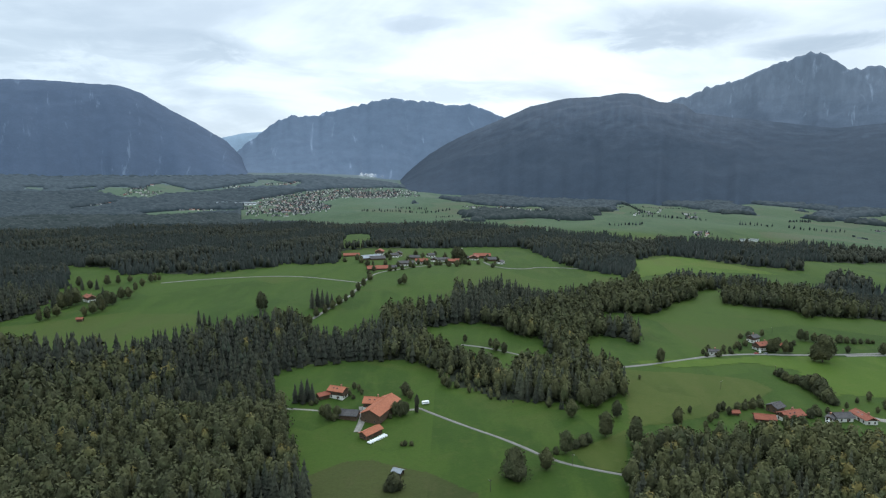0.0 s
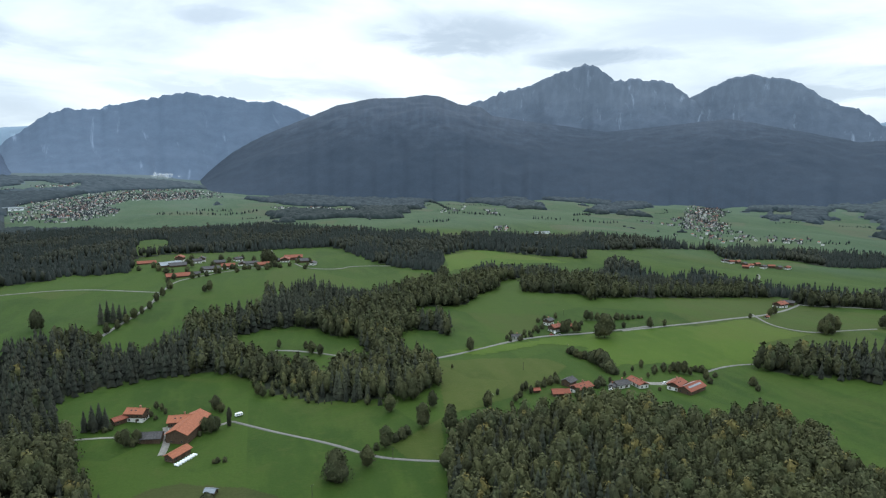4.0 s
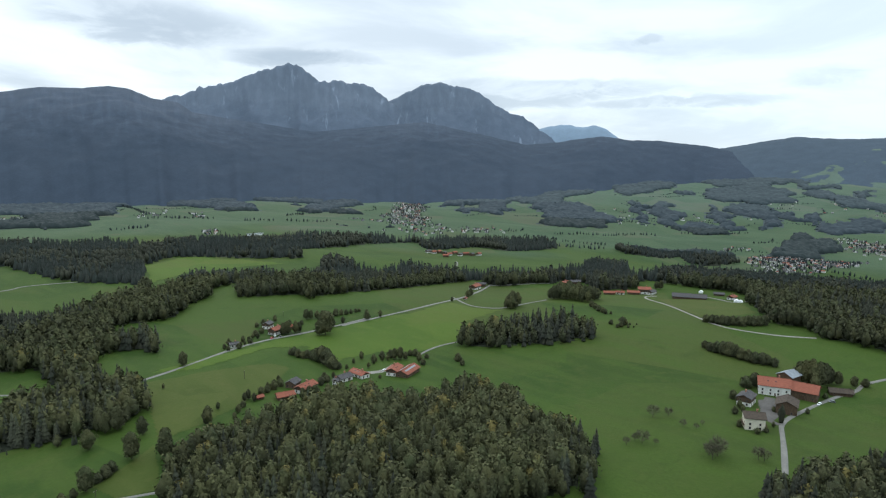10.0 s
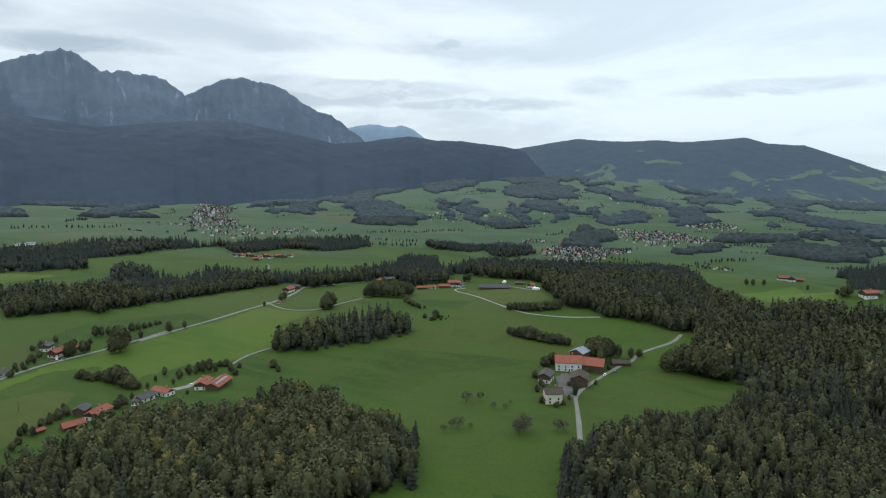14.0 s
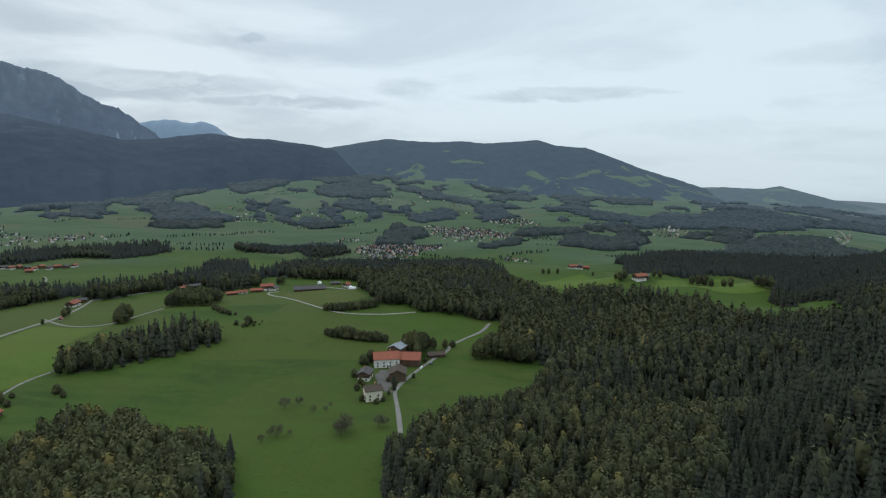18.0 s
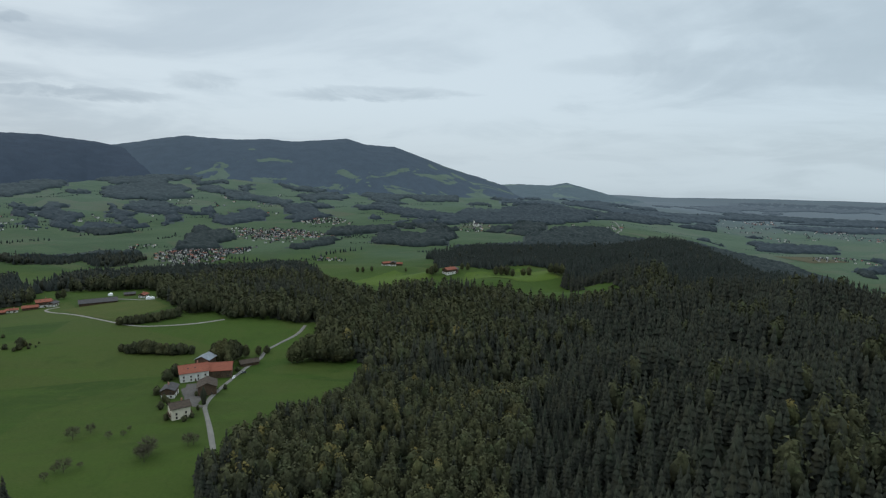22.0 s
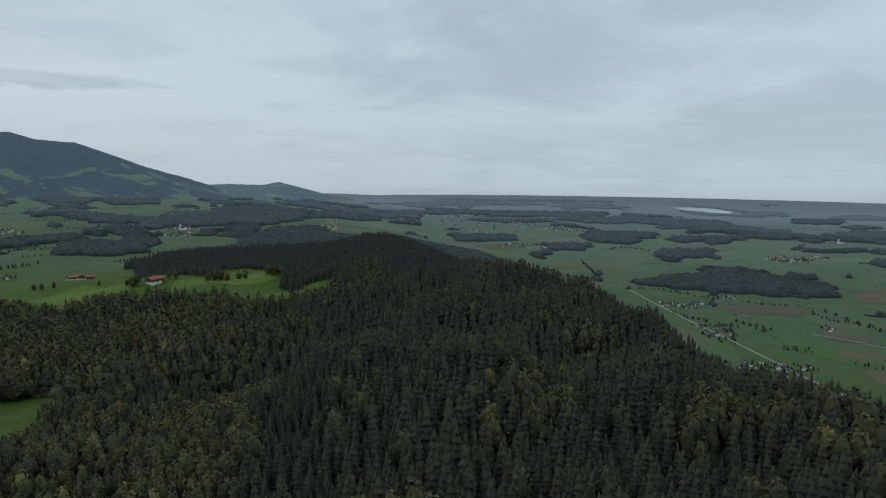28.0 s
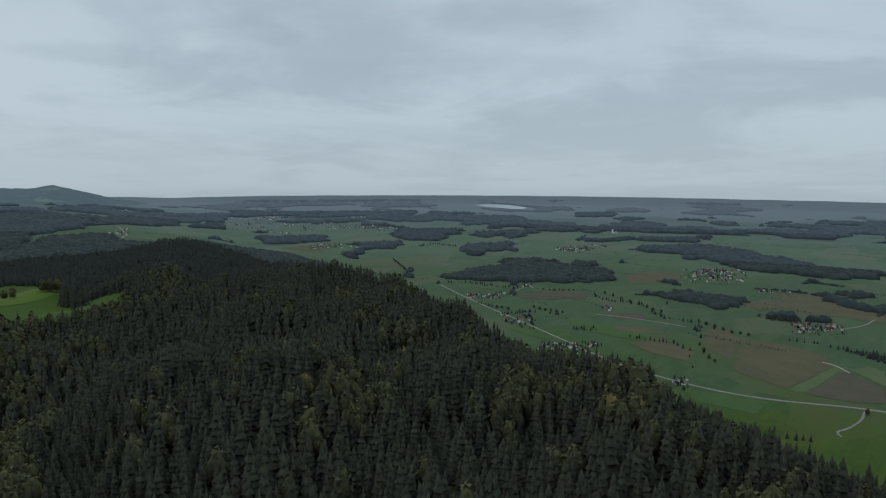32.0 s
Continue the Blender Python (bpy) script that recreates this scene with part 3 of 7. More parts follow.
quarter(260, (2353, 598), (2354, 525), (2383, 370), (2335, 334), (2144, 204), (2030, 200), (1984, 306), (1935, 379), (2040, 490))
quarter(90, (2607, 386), (2745, 363), (2722, 295), (2496, 137), (2434, 151), (2439, 244), (2453, 352))
quarter(12, (659, 2160), (774, 2207), (849, 2425), (746, 2448))
quarter(12, (617, 1532), (666, 1533), (700, 1612), (652, 1621))
quarter(10, (791, 2056), (826, 2010), (925, 2252), (881, 2291))
quarter(10, (1794, 751), (1839, 677), (1929, 711), (1873, 785))
quarter(30, (2007, 1306), (2337, 980), (2779, 1169), (2443, 1590))
quarter(30, (2369, 994), (2640, 405), (3267, 509), (2909, 1224))
quarter(22, (3294, 833), (4452, 76), (5194, 96), (3804, 966))
quarter(28, (2220, -238), (2249, -355), (2513, -396), (2569, -275))
quarter(22, (2065, -534), (2233, -884), (2733, -1080), (2444, -630))
quarter(10, (1623, 204), (1611, 129), (1672, 134), (1679, 211))
quarter(95, (742, -1957), (587, -2089), (658, -2333), (833, -2190))
quarter(50, (1367, -2207), (1243, -2326), (1313, -2455), (1448, -2336))
quarter(36, (359, -1564), (252, -1658), (270, -1760), (384, -1665))
quarter(26, (1144, -1337), (1046, -1422), (1086, -1476), (1188, -1388))
quarter(16, (903, -1206), (847, -1258), (896, -1331), (959, -1280))
quarter(42, (696, -1037), (588, -1133), (646, -1243), (765, -1138))
quarter(9, (429, -1091), (396, -1121), (406, -1147), (440, -1117))
quarter(70, (2812, -1526), (2462, -2088), (2949, -2503), (3394, -1845))
quarter(14, (2164, -1569), (2012, -1736), (2107, -1819), (2266, -1644))
quarter(12, (1508, -2797), (1425, -2874), (1506, -3036), (1595, -2957))
quarter(8, (1108, -1535), (1050, -1582), (1085, -1633), (1144, -1585))
quarter(5, (774, -1482), (740, -1511), (761, -1552), (796, -1523))
quarter(8, (533, -1934), (447, -2008), (461, -2068), (551, -1993))
quarter(26, (3358, -1972), (3341, -2149), (3109, -2020), (3133, -1858))
quarter(30, (3019, -2142), (2893, -2279), (2746, -2163), (2834, -2030))
quarter(46, (2685, -2175), (2551, -2285), (2367, -2298), (2289, -2184), (2437, -2105), (2541, -2070))
quarter(14, (2242, -1607), (2180, -1703), (2104, -1628), (2147, -1555))
quarter(7, (2125, -1771), (2097, -1847), (2026, -1779), (2049, -1721))
quarter(8, (2795, -1762), (2590, -1785), (2502, -1708), (2641, -1665))
quarter(16, (3620, -1711), (3536, -2033), (3245, -1866), (3323, -1606))
quarter(10, (1373, -2472), (1319, -2502), (1245, -2448), (1271, -2371))
LAKE = [(3068, -3606), (2983, -3804), (2745, -3821), (2489, -3728), (2398, -3569), (2544, -3498), (2830, -3519)]
TOWNS = [outline for count, outline in QUARTERS if count > 20]


def wooded(x, y):
    r, az = np.hypot(x, y), bearing(x, y)
    az = np.where(az > 120, az - 360, az)
    edge = np.interp(az, [-360, -185, -160, -124, -116, -106, -97, -90, -82, -70, -56, -46, -25, -20, -6, 4, 8, 15, 20, 40],
                     [800, 800, 1, 1, 2250, 2250, 1750, 1400, 1230, 1330, 1280, 1250, 1280, 1400, 1680, 1780, 1900, 3600, 3600, 3600])
    edge = np.where(az < -116, np.minimum(foot(az), 2550), edge)
    wood = r < edge
    far = (r >= edge + 20) & (az > 3.5) & (r < 3650)
    share = np.interp(az, [-180, -135, -118, -100, -88, -40, -20, 4], [0.63, 0.61, 0.58, 0.56, 0.66, 0.70, 0.76, 0.76])
    share = share - np.where(az < -100, 0.10, 0.0) * smooth(3000, 3500, r)
    share = np.where((az < -104) & (r < np.interp(az, [-124, -104], [3300, 3000])), 0.80, share)
    share = np.where((az < -40) & (az > -88), np.where(r < 2300, 0.95, 0.72), share)
    far |= (r >= edge + 20) & (az <= 3.5) & (patchy(x, y) > share)
    ragged = fractal(az / 2.4 + 7, r / 300, 4, 15) - 0.5
    far |= (az < -41) & (az > -96) & (r > np.interp(az, [-96, -88, -75, -60, -50, -41], [3250, 3350, 3600, 3450, 2900, 2850]) + 1000 * ragged)
    far &= r < np.interp(az, [-120, -112, -104, -90, -75, -62, -45, -10, 0, 7, 40], [4880, 4300, 4000, 3900, 4000, 3900, 3300, 3050, 3300, 3650, 3650])
    alp = (az < -74 - 2 * ragged) & (az > -86 - 6 * ragged) & (r > 3600 + 500 * ragged)
    far &= ~alp
    for poly in TOWNS + [LAKE]:
        far &= ~inside(x, y, poly)
    wood |= far
    for poly in CLEARINGS.values():
        wood &= ~inside(x, y, poly)
    # far wood edges wander in and out of their outlines
    stray = smooth(1500, 1900, r)
    wx = x + 115 * stray * (fractal(x / 75, y / 75, 3, 41) - 0.5)
    wy = y + 115 * stray * (fractal(x / 75, y / 75, 3, 42) - 0.5)
    for poly in WOODS.values():
        wood |= inside(wx, wy, poly)
    return wood


# ---------------------------------------------------------------- ground sheet


def grid_mesh(name, rings, spokes, height, mats, chooser=None):
    """A polar sheet round the eye: rings and spokes are arrays of metres and degrees."""
    rr, aa = np.meshgrid(rings, np.radians(spokes), indexing="ij")
    x, y = -rr * np.sin(aa), rr * np.cos(aa)
    co = np.stack([x, y, height(x, y)], -1).reshape(-1, 3)
    nr, ns = len(rings), len(spokes)
    i = np.arange(nr * ns).reshape(nr, ns)
    quads = np.stack([i[:-1, :-1], i[:-1, 1:], i[1:, 1:], i[1:, :-1]], -1).reshape(-1, 4)
    me = mesh_of(name, co, quads)
    for m in mats:
        me.materials.append(m)
    if chooser is not None:
        mid = co[quads].mean(1)
        me.polygons.foreach_set("material_index", chooser(mid[:, 0], mid[:, 1]).astype(np.int32))
    me.polygons.foreach_set("use_smooth", np.ones(len(quads), bool))
    return me


def mesh_of(name, co, faces):
    """A mesh from arrays of corners and of faces, all with equally many corners."""
    me = bpy.data.meshes.new(name)
    faces = np.asarray(faces, np.int32)
    me.vertices.add(len(co))
    me.vertices.foreach_set("co", np.ascontiguousarray(co, np.float32).ravel())
    me.loops.add(faces.size)
    me.loops.foreach_set("vertex_index", faces.ravel())
    me.polygons.add(len(faces))
    me.polygons.foreach_set("loop_start", np.arange(len(faces), dtype=np.int32) * faces.shape[1])
    me.update(calc_edges=True)
    return me


def haze_reach(x, y):
    """How far out the land lies, for the haze painted into its grass."""
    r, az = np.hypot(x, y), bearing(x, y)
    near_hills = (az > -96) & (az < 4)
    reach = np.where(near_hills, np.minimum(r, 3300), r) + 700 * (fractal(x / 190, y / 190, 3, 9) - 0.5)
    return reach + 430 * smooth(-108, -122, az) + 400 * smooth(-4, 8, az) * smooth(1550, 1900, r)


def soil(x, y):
    """0 grass, 1 forest floor, 2 to 5 the floors of ever farther woods, with haze in their colour."""
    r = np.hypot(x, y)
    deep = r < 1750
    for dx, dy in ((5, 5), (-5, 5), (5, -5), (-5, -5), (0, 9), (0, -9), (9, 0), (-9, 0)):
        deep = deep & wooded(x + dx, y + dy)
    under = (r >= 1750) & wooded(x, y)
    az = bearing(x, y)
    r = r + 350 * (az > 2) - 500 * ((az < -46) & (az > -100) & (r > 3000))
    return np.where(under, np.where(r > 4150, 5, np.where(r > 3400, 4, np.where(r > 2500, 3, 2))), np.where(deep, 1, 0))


rings = 40 * (4950 / 40) ** np.linspace(0, 1, 340)
ahead = np.arange(-180.0, 40.1, 0.75)
behind = np.arange(40.1, 180.1, 3.5)
spokes = np.concatenate([ahead, [behind[0] - 0.05], behind[1:-1], [180.0]])
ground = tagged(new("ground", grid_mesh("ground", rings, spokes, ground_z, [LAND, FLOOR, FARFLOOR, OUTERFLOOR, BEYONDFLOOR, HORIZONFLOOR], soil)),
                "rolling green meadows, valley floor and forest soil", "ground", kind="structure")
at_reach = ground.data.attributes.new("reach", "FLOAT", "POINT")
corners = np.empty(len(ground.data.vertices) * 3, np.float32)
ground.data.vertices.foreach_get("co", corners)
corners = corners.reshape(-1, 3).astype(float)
at_reach.data.foreach_set("value", haze_reach(corners[:, 0], corners[:, 1]).astype(np.float32))
hub = np.array([[0, 0, float(ground_z(0.0, 1.0))]] + [[*bear(a, 40), float(ground_z(*bear(a, 40)))] for a in range(-180, 180, 10)])
cap = mesh_of("ground_cap", hub, [(0, 1 + k, 1 + (k + 1) % 36) for k in range(36)])
cap.materials.append(FLOOR)
tagged(new("ground_below_camera", cap), "forest soil straight below", "ground", kind="structure")


# ---------------------------------------------------------------- mountains
def slopes(name, forest, rock, gap, rocky, relief=9.0, pasture=None, up_to=0.0):
    m, n, b = material(name, 0.95)
    b.inputs["Specular IOR Level"].default_value = 0.05
    geo = n.add("NewGeometry")
    where = geo.outputs["Position"]
    high = n.add("SeparateXYZ")
    n.link(where, high.inputs[0])
    fall = n.add("CombineXYZ")
    n.link(n.math("MULTIPLY", n.math("ARCTAN2", high.outputs[0], high.outputs[1]), 4500.0), fall.inputs[0])
    n.link(n.math("MULTIPLY", high.outputs[2], 0.30), fall.inputs[1])
    fall = fall.outputs[0]
    mottle = n.noise(where, 0.012, 6, 0.65)
    trees_on_it = n.noise(where, 0.11, 3, 0.7)
    c = n.mix(n.ramp(n.noise(where, 0.014, 6, 0.65), 0.35, 0.68), [v * 0.95 for v in forest], [v * 1.07 for v in forest])
    c = n.mix(n.ramp(trees_on_it, 0.30, 0.70, 0.0, 0.22), c, [v * 0.62 for v in forest])
    level = n.math("ADD", high.outputs[2], n.math("MULTIPLY", n.math("SUBTRACT", mottle, 0.5), 520.0))
    stone = n.mix(n.ramp(n.noise(fall, 0.022, 7, 0.70), 0.42, 0.66), [v * 0.93 for v in rock], [v * 1.18 for v in rock])
    c = n.mix(n.ramp(level, rocky, rocky + 260, 0.0, 0.62), c, stone)
    scree = n.noise(fall, 0.016, 6, 0.66, 0.5)
    c = n.mix(n.ramp(scree, 0.59, 0.73, 0.0, gap), c, [v * 1.8 for v in rock])
    if pasture:
        patch = n.noise(n.vec("MULTIPLY", where, (1, 1, 2.2)), 0.0042, 5, 0.55, 0.7)
        lower = n.math("SUBTRACT", patch, n.math("MULTIPLY", n.math("MAXIMUM", n.math("SUBTRACT", high.outputs[2], up_to), 0.0), 0.0012))
        c = n.mix(n.ramp(lower, 0.545, 0.56), c, n.mix(n.ramp(mottle, 0.35, 0.65), pasture, [v * 1.15 for v in pasture]))
    n.link(c, b.inputs["Base Color"])
    bump(n, b, n.math("ADD", trees_on_it, n.math("MULTIPLY", n.noise(where, 0.02, 6, 0.7), 0.5)), 0.22, relief)
    return m


def mountain(name, label, mat, crest, near, top, rough=1.0, jag=4.0, seed=0):
    """A massif: crest = (bearing, degrees above eye level) at distance top; near = (bearing, distance) of its foot."""
    crest, near = sorted(crest), sorted(near)
    az = np.arange(crest[0][0], crest[-1][0] + 0.01, 0.17)
    el = np.interp(az, [c[0] for c in crest], [c[1] for c in crest])
    zt = EYE + np.tan(np.radians(el)) * top
    zt = zt + jag * 3.0 * (fractal(az * 2.6, az * 0 + seed, 5, seed) - 0.5) + jag * 1.1 * (fractal(az * 5.2, az * 0 + seed + 3, 2, seed + 4) - 0.5) * (jag > 6)
    kernel = np.hanning(27)
    body = np.convolve(np.pad(zt, 13, mode="edge"), kernel / kernel.sum(), mode="valid")
    foot_r = np.interp(az, [c[0] for c in near], [c[1] for c in near])
    foot_r = foot_r + 420 * rough * (fractal(az / 3.1, az * 0 + seed + 0.5, 4, seed + 3) - 0.5)
    v = np.concatenate([np.linspace(0, 1, 64), [1.05, 1.12]])
    vv, aa = np.meshgrid(v, az, indexing="ij")
    f = np.clip(vv, 0, 1)
    rr = foot_r[None, :] + (top - foot_r[None, :]) * vv
    x, y = -rr * np.sin(np.radians(aa)), rr * np.cos(np.radians(aa))
    base = ground_z(x[0], y[0])[None, :] - 12
    bend = 1.2 * (fractal(x / 600, y / 600, 2, seed + 2) - 0.5)
    ridged = 1 - np.abs(2 * fractal(x / 430 + bend, y / 430, 3, seed + 1) - 1)
    ridged = 0.7 * ridged + 0.3 * (1 - np.abs(2 * fractal(x / 150 + bend, y / 150, 3, seed + 5) - 1))
    mean = ridged.mean()
    bell = np.sin(np.pi * f) ** 0.75
    rise = (1 - (1 - f) ** 1.5 if rough < 0.85 else 0.55 * f + 0.45 * f ** 1.5) + 0.11 * rough * (ridged - mean) * bell
    z = base + (body[None, :] - base) * np.clip(rise, 0, 1) + (zt - body)[None, :] * f ** 3
    z = z + (fractal(x / 40, y / 40, 2, seed + 9) - 0.5) * 4 * rough * bell
    z = np.where(vv > 1, zt[None, :] - (vv - 1) * 1400, z)
    rr = np.minimum(rr, 4965)
    x, y = -rr * np.sin(np.radians(aa)), rr * np.cos(np.radians(aa))
    co = np.stack([x, y, z], -1).reshape(-1, 3)
    i = np.arange(vv.size).reshape(vv.shape)
    quads = np.stack([i[:-1, :-1], i[1:, :-1], i[1:, 1:], i[:-1, 1:]], -1).reshape(-1, 4)
    me = mesh_of(name, co, quads[:, ::-1])
    me.polygons.foreach_set("use_smooth", np.ones(len(quads), bool))
    me.materials.append(mat)
    return tagged(new(name, me), label, "mountain", kind="structure")


# blue-grey base colours carry the distance haze, painted in for each massif
BLUE = slopes("hazed_far_slopes", (0.200, 0.262, 0.330), (0.24, 0.29, 0.34), 0.3, 520, 8)
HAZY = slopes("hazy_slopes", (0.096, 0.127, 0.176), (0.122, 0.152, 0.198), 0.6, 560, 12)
SLATE = slopes("hazed_wooded_slopes", (0.066, 0.089, 0.130), (0.13, 0.165, 0.21), 0.3, 760)
# here the rock mix only pales the upper slope: haze painted by height
SHADE = slopes("hazed_front_slopes", (0.038, 0.051, 0.070), (0.062, 0.078, 0.104), 0.0, 260)
CRAG = slopes("hazed_rock_slopes", (0.088, 0.110, 0.145), (0.120, 0.143, 0.178), 0.75, 430)
HILL = slopes("hazed_hill_slopes", (0.054, 0.072, 0.092), (0.07, 0.08, 0.085), 0.0, 5000, 9, (0.078, 0.105, 0.084), 125)
LOWHILL = slopes("hazed_low_hills", (0.080, 0.106, 0.120), (0.08, 0.10, 0.105), 0.0, 5000, 10, (0.094, 0.124, 0.112), 60)
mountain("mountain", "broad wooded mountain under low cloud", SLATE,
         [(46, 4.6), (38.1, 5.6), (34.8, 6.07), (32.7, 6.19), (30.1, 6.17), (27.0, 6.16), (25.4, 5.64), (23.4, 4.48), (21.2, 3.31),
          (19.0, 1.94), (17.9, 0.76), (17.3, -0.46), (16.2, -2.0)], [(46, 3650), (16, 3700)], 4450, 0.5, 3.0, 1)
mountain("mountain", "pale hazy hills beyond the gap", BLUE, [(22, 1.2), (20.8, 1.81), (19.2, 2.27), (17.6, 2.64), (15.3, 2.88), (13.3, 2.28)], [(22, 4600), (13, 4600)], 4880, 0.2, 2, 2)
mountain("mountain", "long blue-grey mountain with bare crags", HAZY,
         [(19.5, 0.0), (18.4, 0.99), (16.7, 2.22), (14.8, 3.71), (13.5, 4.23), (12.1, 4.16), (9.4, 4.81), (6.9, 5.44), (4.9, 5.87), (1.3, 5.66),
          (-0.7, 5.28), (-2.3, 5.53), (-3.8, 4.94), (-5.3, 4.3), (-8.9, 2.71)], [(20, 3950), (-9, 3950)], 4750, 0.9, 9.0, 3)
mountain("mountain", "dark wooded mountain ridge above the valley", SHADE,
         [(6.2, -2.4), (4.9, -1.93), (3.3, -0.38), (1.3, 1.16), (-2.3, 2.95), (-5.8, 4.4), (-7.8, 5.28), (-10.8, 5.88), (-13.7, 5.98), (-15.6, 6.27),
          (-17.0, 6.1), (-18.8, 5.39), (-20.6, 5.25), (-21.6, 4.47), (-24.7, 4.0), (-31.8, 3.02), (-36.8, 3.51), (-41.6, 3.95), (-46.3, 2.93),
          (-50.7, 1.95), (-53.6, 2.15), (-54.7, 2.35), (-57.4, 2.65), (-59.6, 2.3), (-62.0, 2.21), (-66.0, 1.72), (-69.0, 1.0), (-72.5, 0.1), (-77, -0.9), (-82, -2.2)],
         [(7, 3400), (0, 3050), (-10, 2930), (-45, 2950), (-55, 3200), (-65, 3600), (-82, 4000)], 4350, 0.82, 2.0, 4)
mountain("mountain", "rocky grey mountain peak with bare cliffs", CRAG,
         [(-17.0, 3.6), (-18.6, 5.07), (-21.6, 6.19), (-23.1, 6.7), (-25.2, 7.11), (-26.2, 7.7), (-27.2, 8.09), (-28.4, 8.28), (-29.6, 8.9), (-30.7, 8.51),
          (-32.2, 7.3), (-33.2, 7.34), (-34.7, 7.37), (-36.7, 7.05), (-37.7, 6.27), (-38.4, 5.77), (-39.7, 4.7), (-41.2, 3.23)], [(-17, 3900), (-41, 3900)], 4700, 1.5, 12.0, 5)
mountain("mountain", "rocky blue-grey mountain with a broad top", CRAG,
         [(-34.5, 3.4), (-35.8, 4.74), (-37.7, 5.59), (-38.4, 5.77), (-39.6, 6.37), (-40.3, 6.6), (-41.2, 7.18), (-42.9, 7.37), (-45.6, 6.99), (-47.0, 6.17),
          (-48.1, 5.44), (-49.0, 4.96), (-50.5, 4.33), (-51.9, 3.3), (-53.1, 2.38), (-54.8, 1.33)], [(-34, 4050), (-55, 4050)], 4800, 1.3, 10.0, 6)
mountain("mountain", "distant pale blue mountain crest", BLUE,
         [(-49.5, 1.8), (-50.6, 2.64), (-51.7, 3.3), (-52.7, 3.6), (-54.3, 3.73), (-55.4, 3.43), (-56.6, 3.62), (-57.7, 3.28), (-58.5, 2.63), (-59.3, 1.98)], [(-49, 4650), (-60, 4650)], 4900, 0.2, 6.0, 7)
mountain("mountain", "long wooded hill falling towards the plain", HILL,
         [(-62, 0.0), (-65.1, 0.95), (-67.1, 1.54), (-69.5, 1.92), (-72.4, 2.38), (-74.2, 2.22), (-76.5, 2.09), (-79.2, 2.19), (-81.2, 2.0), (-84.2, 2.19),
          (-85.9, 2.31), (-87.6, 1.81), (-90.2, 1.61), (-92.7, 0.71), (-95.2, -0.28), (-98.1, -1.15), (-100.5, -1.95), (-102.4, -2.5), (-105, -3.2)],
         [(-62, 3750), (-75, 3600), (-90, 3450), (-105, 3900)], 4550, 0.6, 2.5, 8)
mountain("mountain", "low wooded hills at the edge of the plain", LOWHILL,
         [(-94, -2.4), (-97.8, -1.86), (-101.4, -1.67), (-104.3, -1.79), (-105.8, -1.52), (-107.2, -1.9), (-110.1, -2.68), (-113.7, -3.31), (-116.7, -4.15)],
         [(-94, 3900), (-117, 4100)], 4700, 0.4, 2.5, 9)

# ---------------------------------------------------------------- woods
rng = np.random.default_rng(7)


def ico():
    g = (1 + 5 ** 0.5) / 2
    v = np.array([(-1, g, 0), (1, g, 0), (-1, -g, 0), (1, -g, 0), (0, -1, g), (0, 1, g),
                  (0, -1, -g), (0, 1, -g), (g, 0, -1), (g, 0, 1), (-g, 0, -1), (-g, 0, 1)]) / (1 + g * g) ** 0.5
    from_top = [0, 11, 5, 0, 5, 1, 0, 1, 7, 0, 7, 10, 0, 10, 11, 1, 5, 9, 5, 11, 4, 11, 10, 2, 10, 7, 6, 7, 1, 8,
                3, 9, 4, 3, 4, 2, 3, 2, 6, 3, 6, 8, 3, 8, 9, 4, 9, 5, 2, 4, 11, 6, 2, 10, 8, 6, 7, 9, 8, 1]
    return v, np.array(from_top).reshape(-1, 3)


ICO_V, ICO_F = ico()


class Shape:
    def __init__(self):
        self.v, self.f, self.n = [], [], 0

    def put(self, v, f):
        self.v.append(np.asarray(v, float))
        self.f.append(np.asarray(f, int) + self.n)
        self.n += len(v)

    def done(self):
        return np.concatenate(self.v), np.concatenate(self.f)


def spruce(seed, tiers, points, girth):
    """A unit spruce, 1 high: drooping skirts of boughs, one above the other."""
    g = np.random.default_rng(seed)
    s = Shape()
    n = 2 * points
    for k in range(tiers):
        f = k / max(1, tiers - 1)
        z = 0.10 + 0.72 * f ** 0.92
        r = girth * ((1 - f) ** 0.75 * 0.76 + 0.24) * g.uniform(0.82, 1.15)
        a = np.arange(n) * 2 * np.pi / n + g.uniform(0, 6)
        reach = r * np.where(np.arange(n) % 2 == 0, g.uniform(0.85, 1.2, n), g.uniform(0.55, 0.78, n))
        ring = np.c_[np.cos(a) * reach, np.sin(a) * reach, z - 0.30 * reach + g.normal(0, 0.014, n)]
        top = 1.0 if k == tiers - 1 else z + 1.95 * (0.86 - z * 0.55) / tiers
        s.put(np.concatenate([ring, [[g.normal(0, 0.006), g.normal(0, 0.006), top]]]), [(i, (i + 1) % n, n) for i in range(n)])
    return s.done()


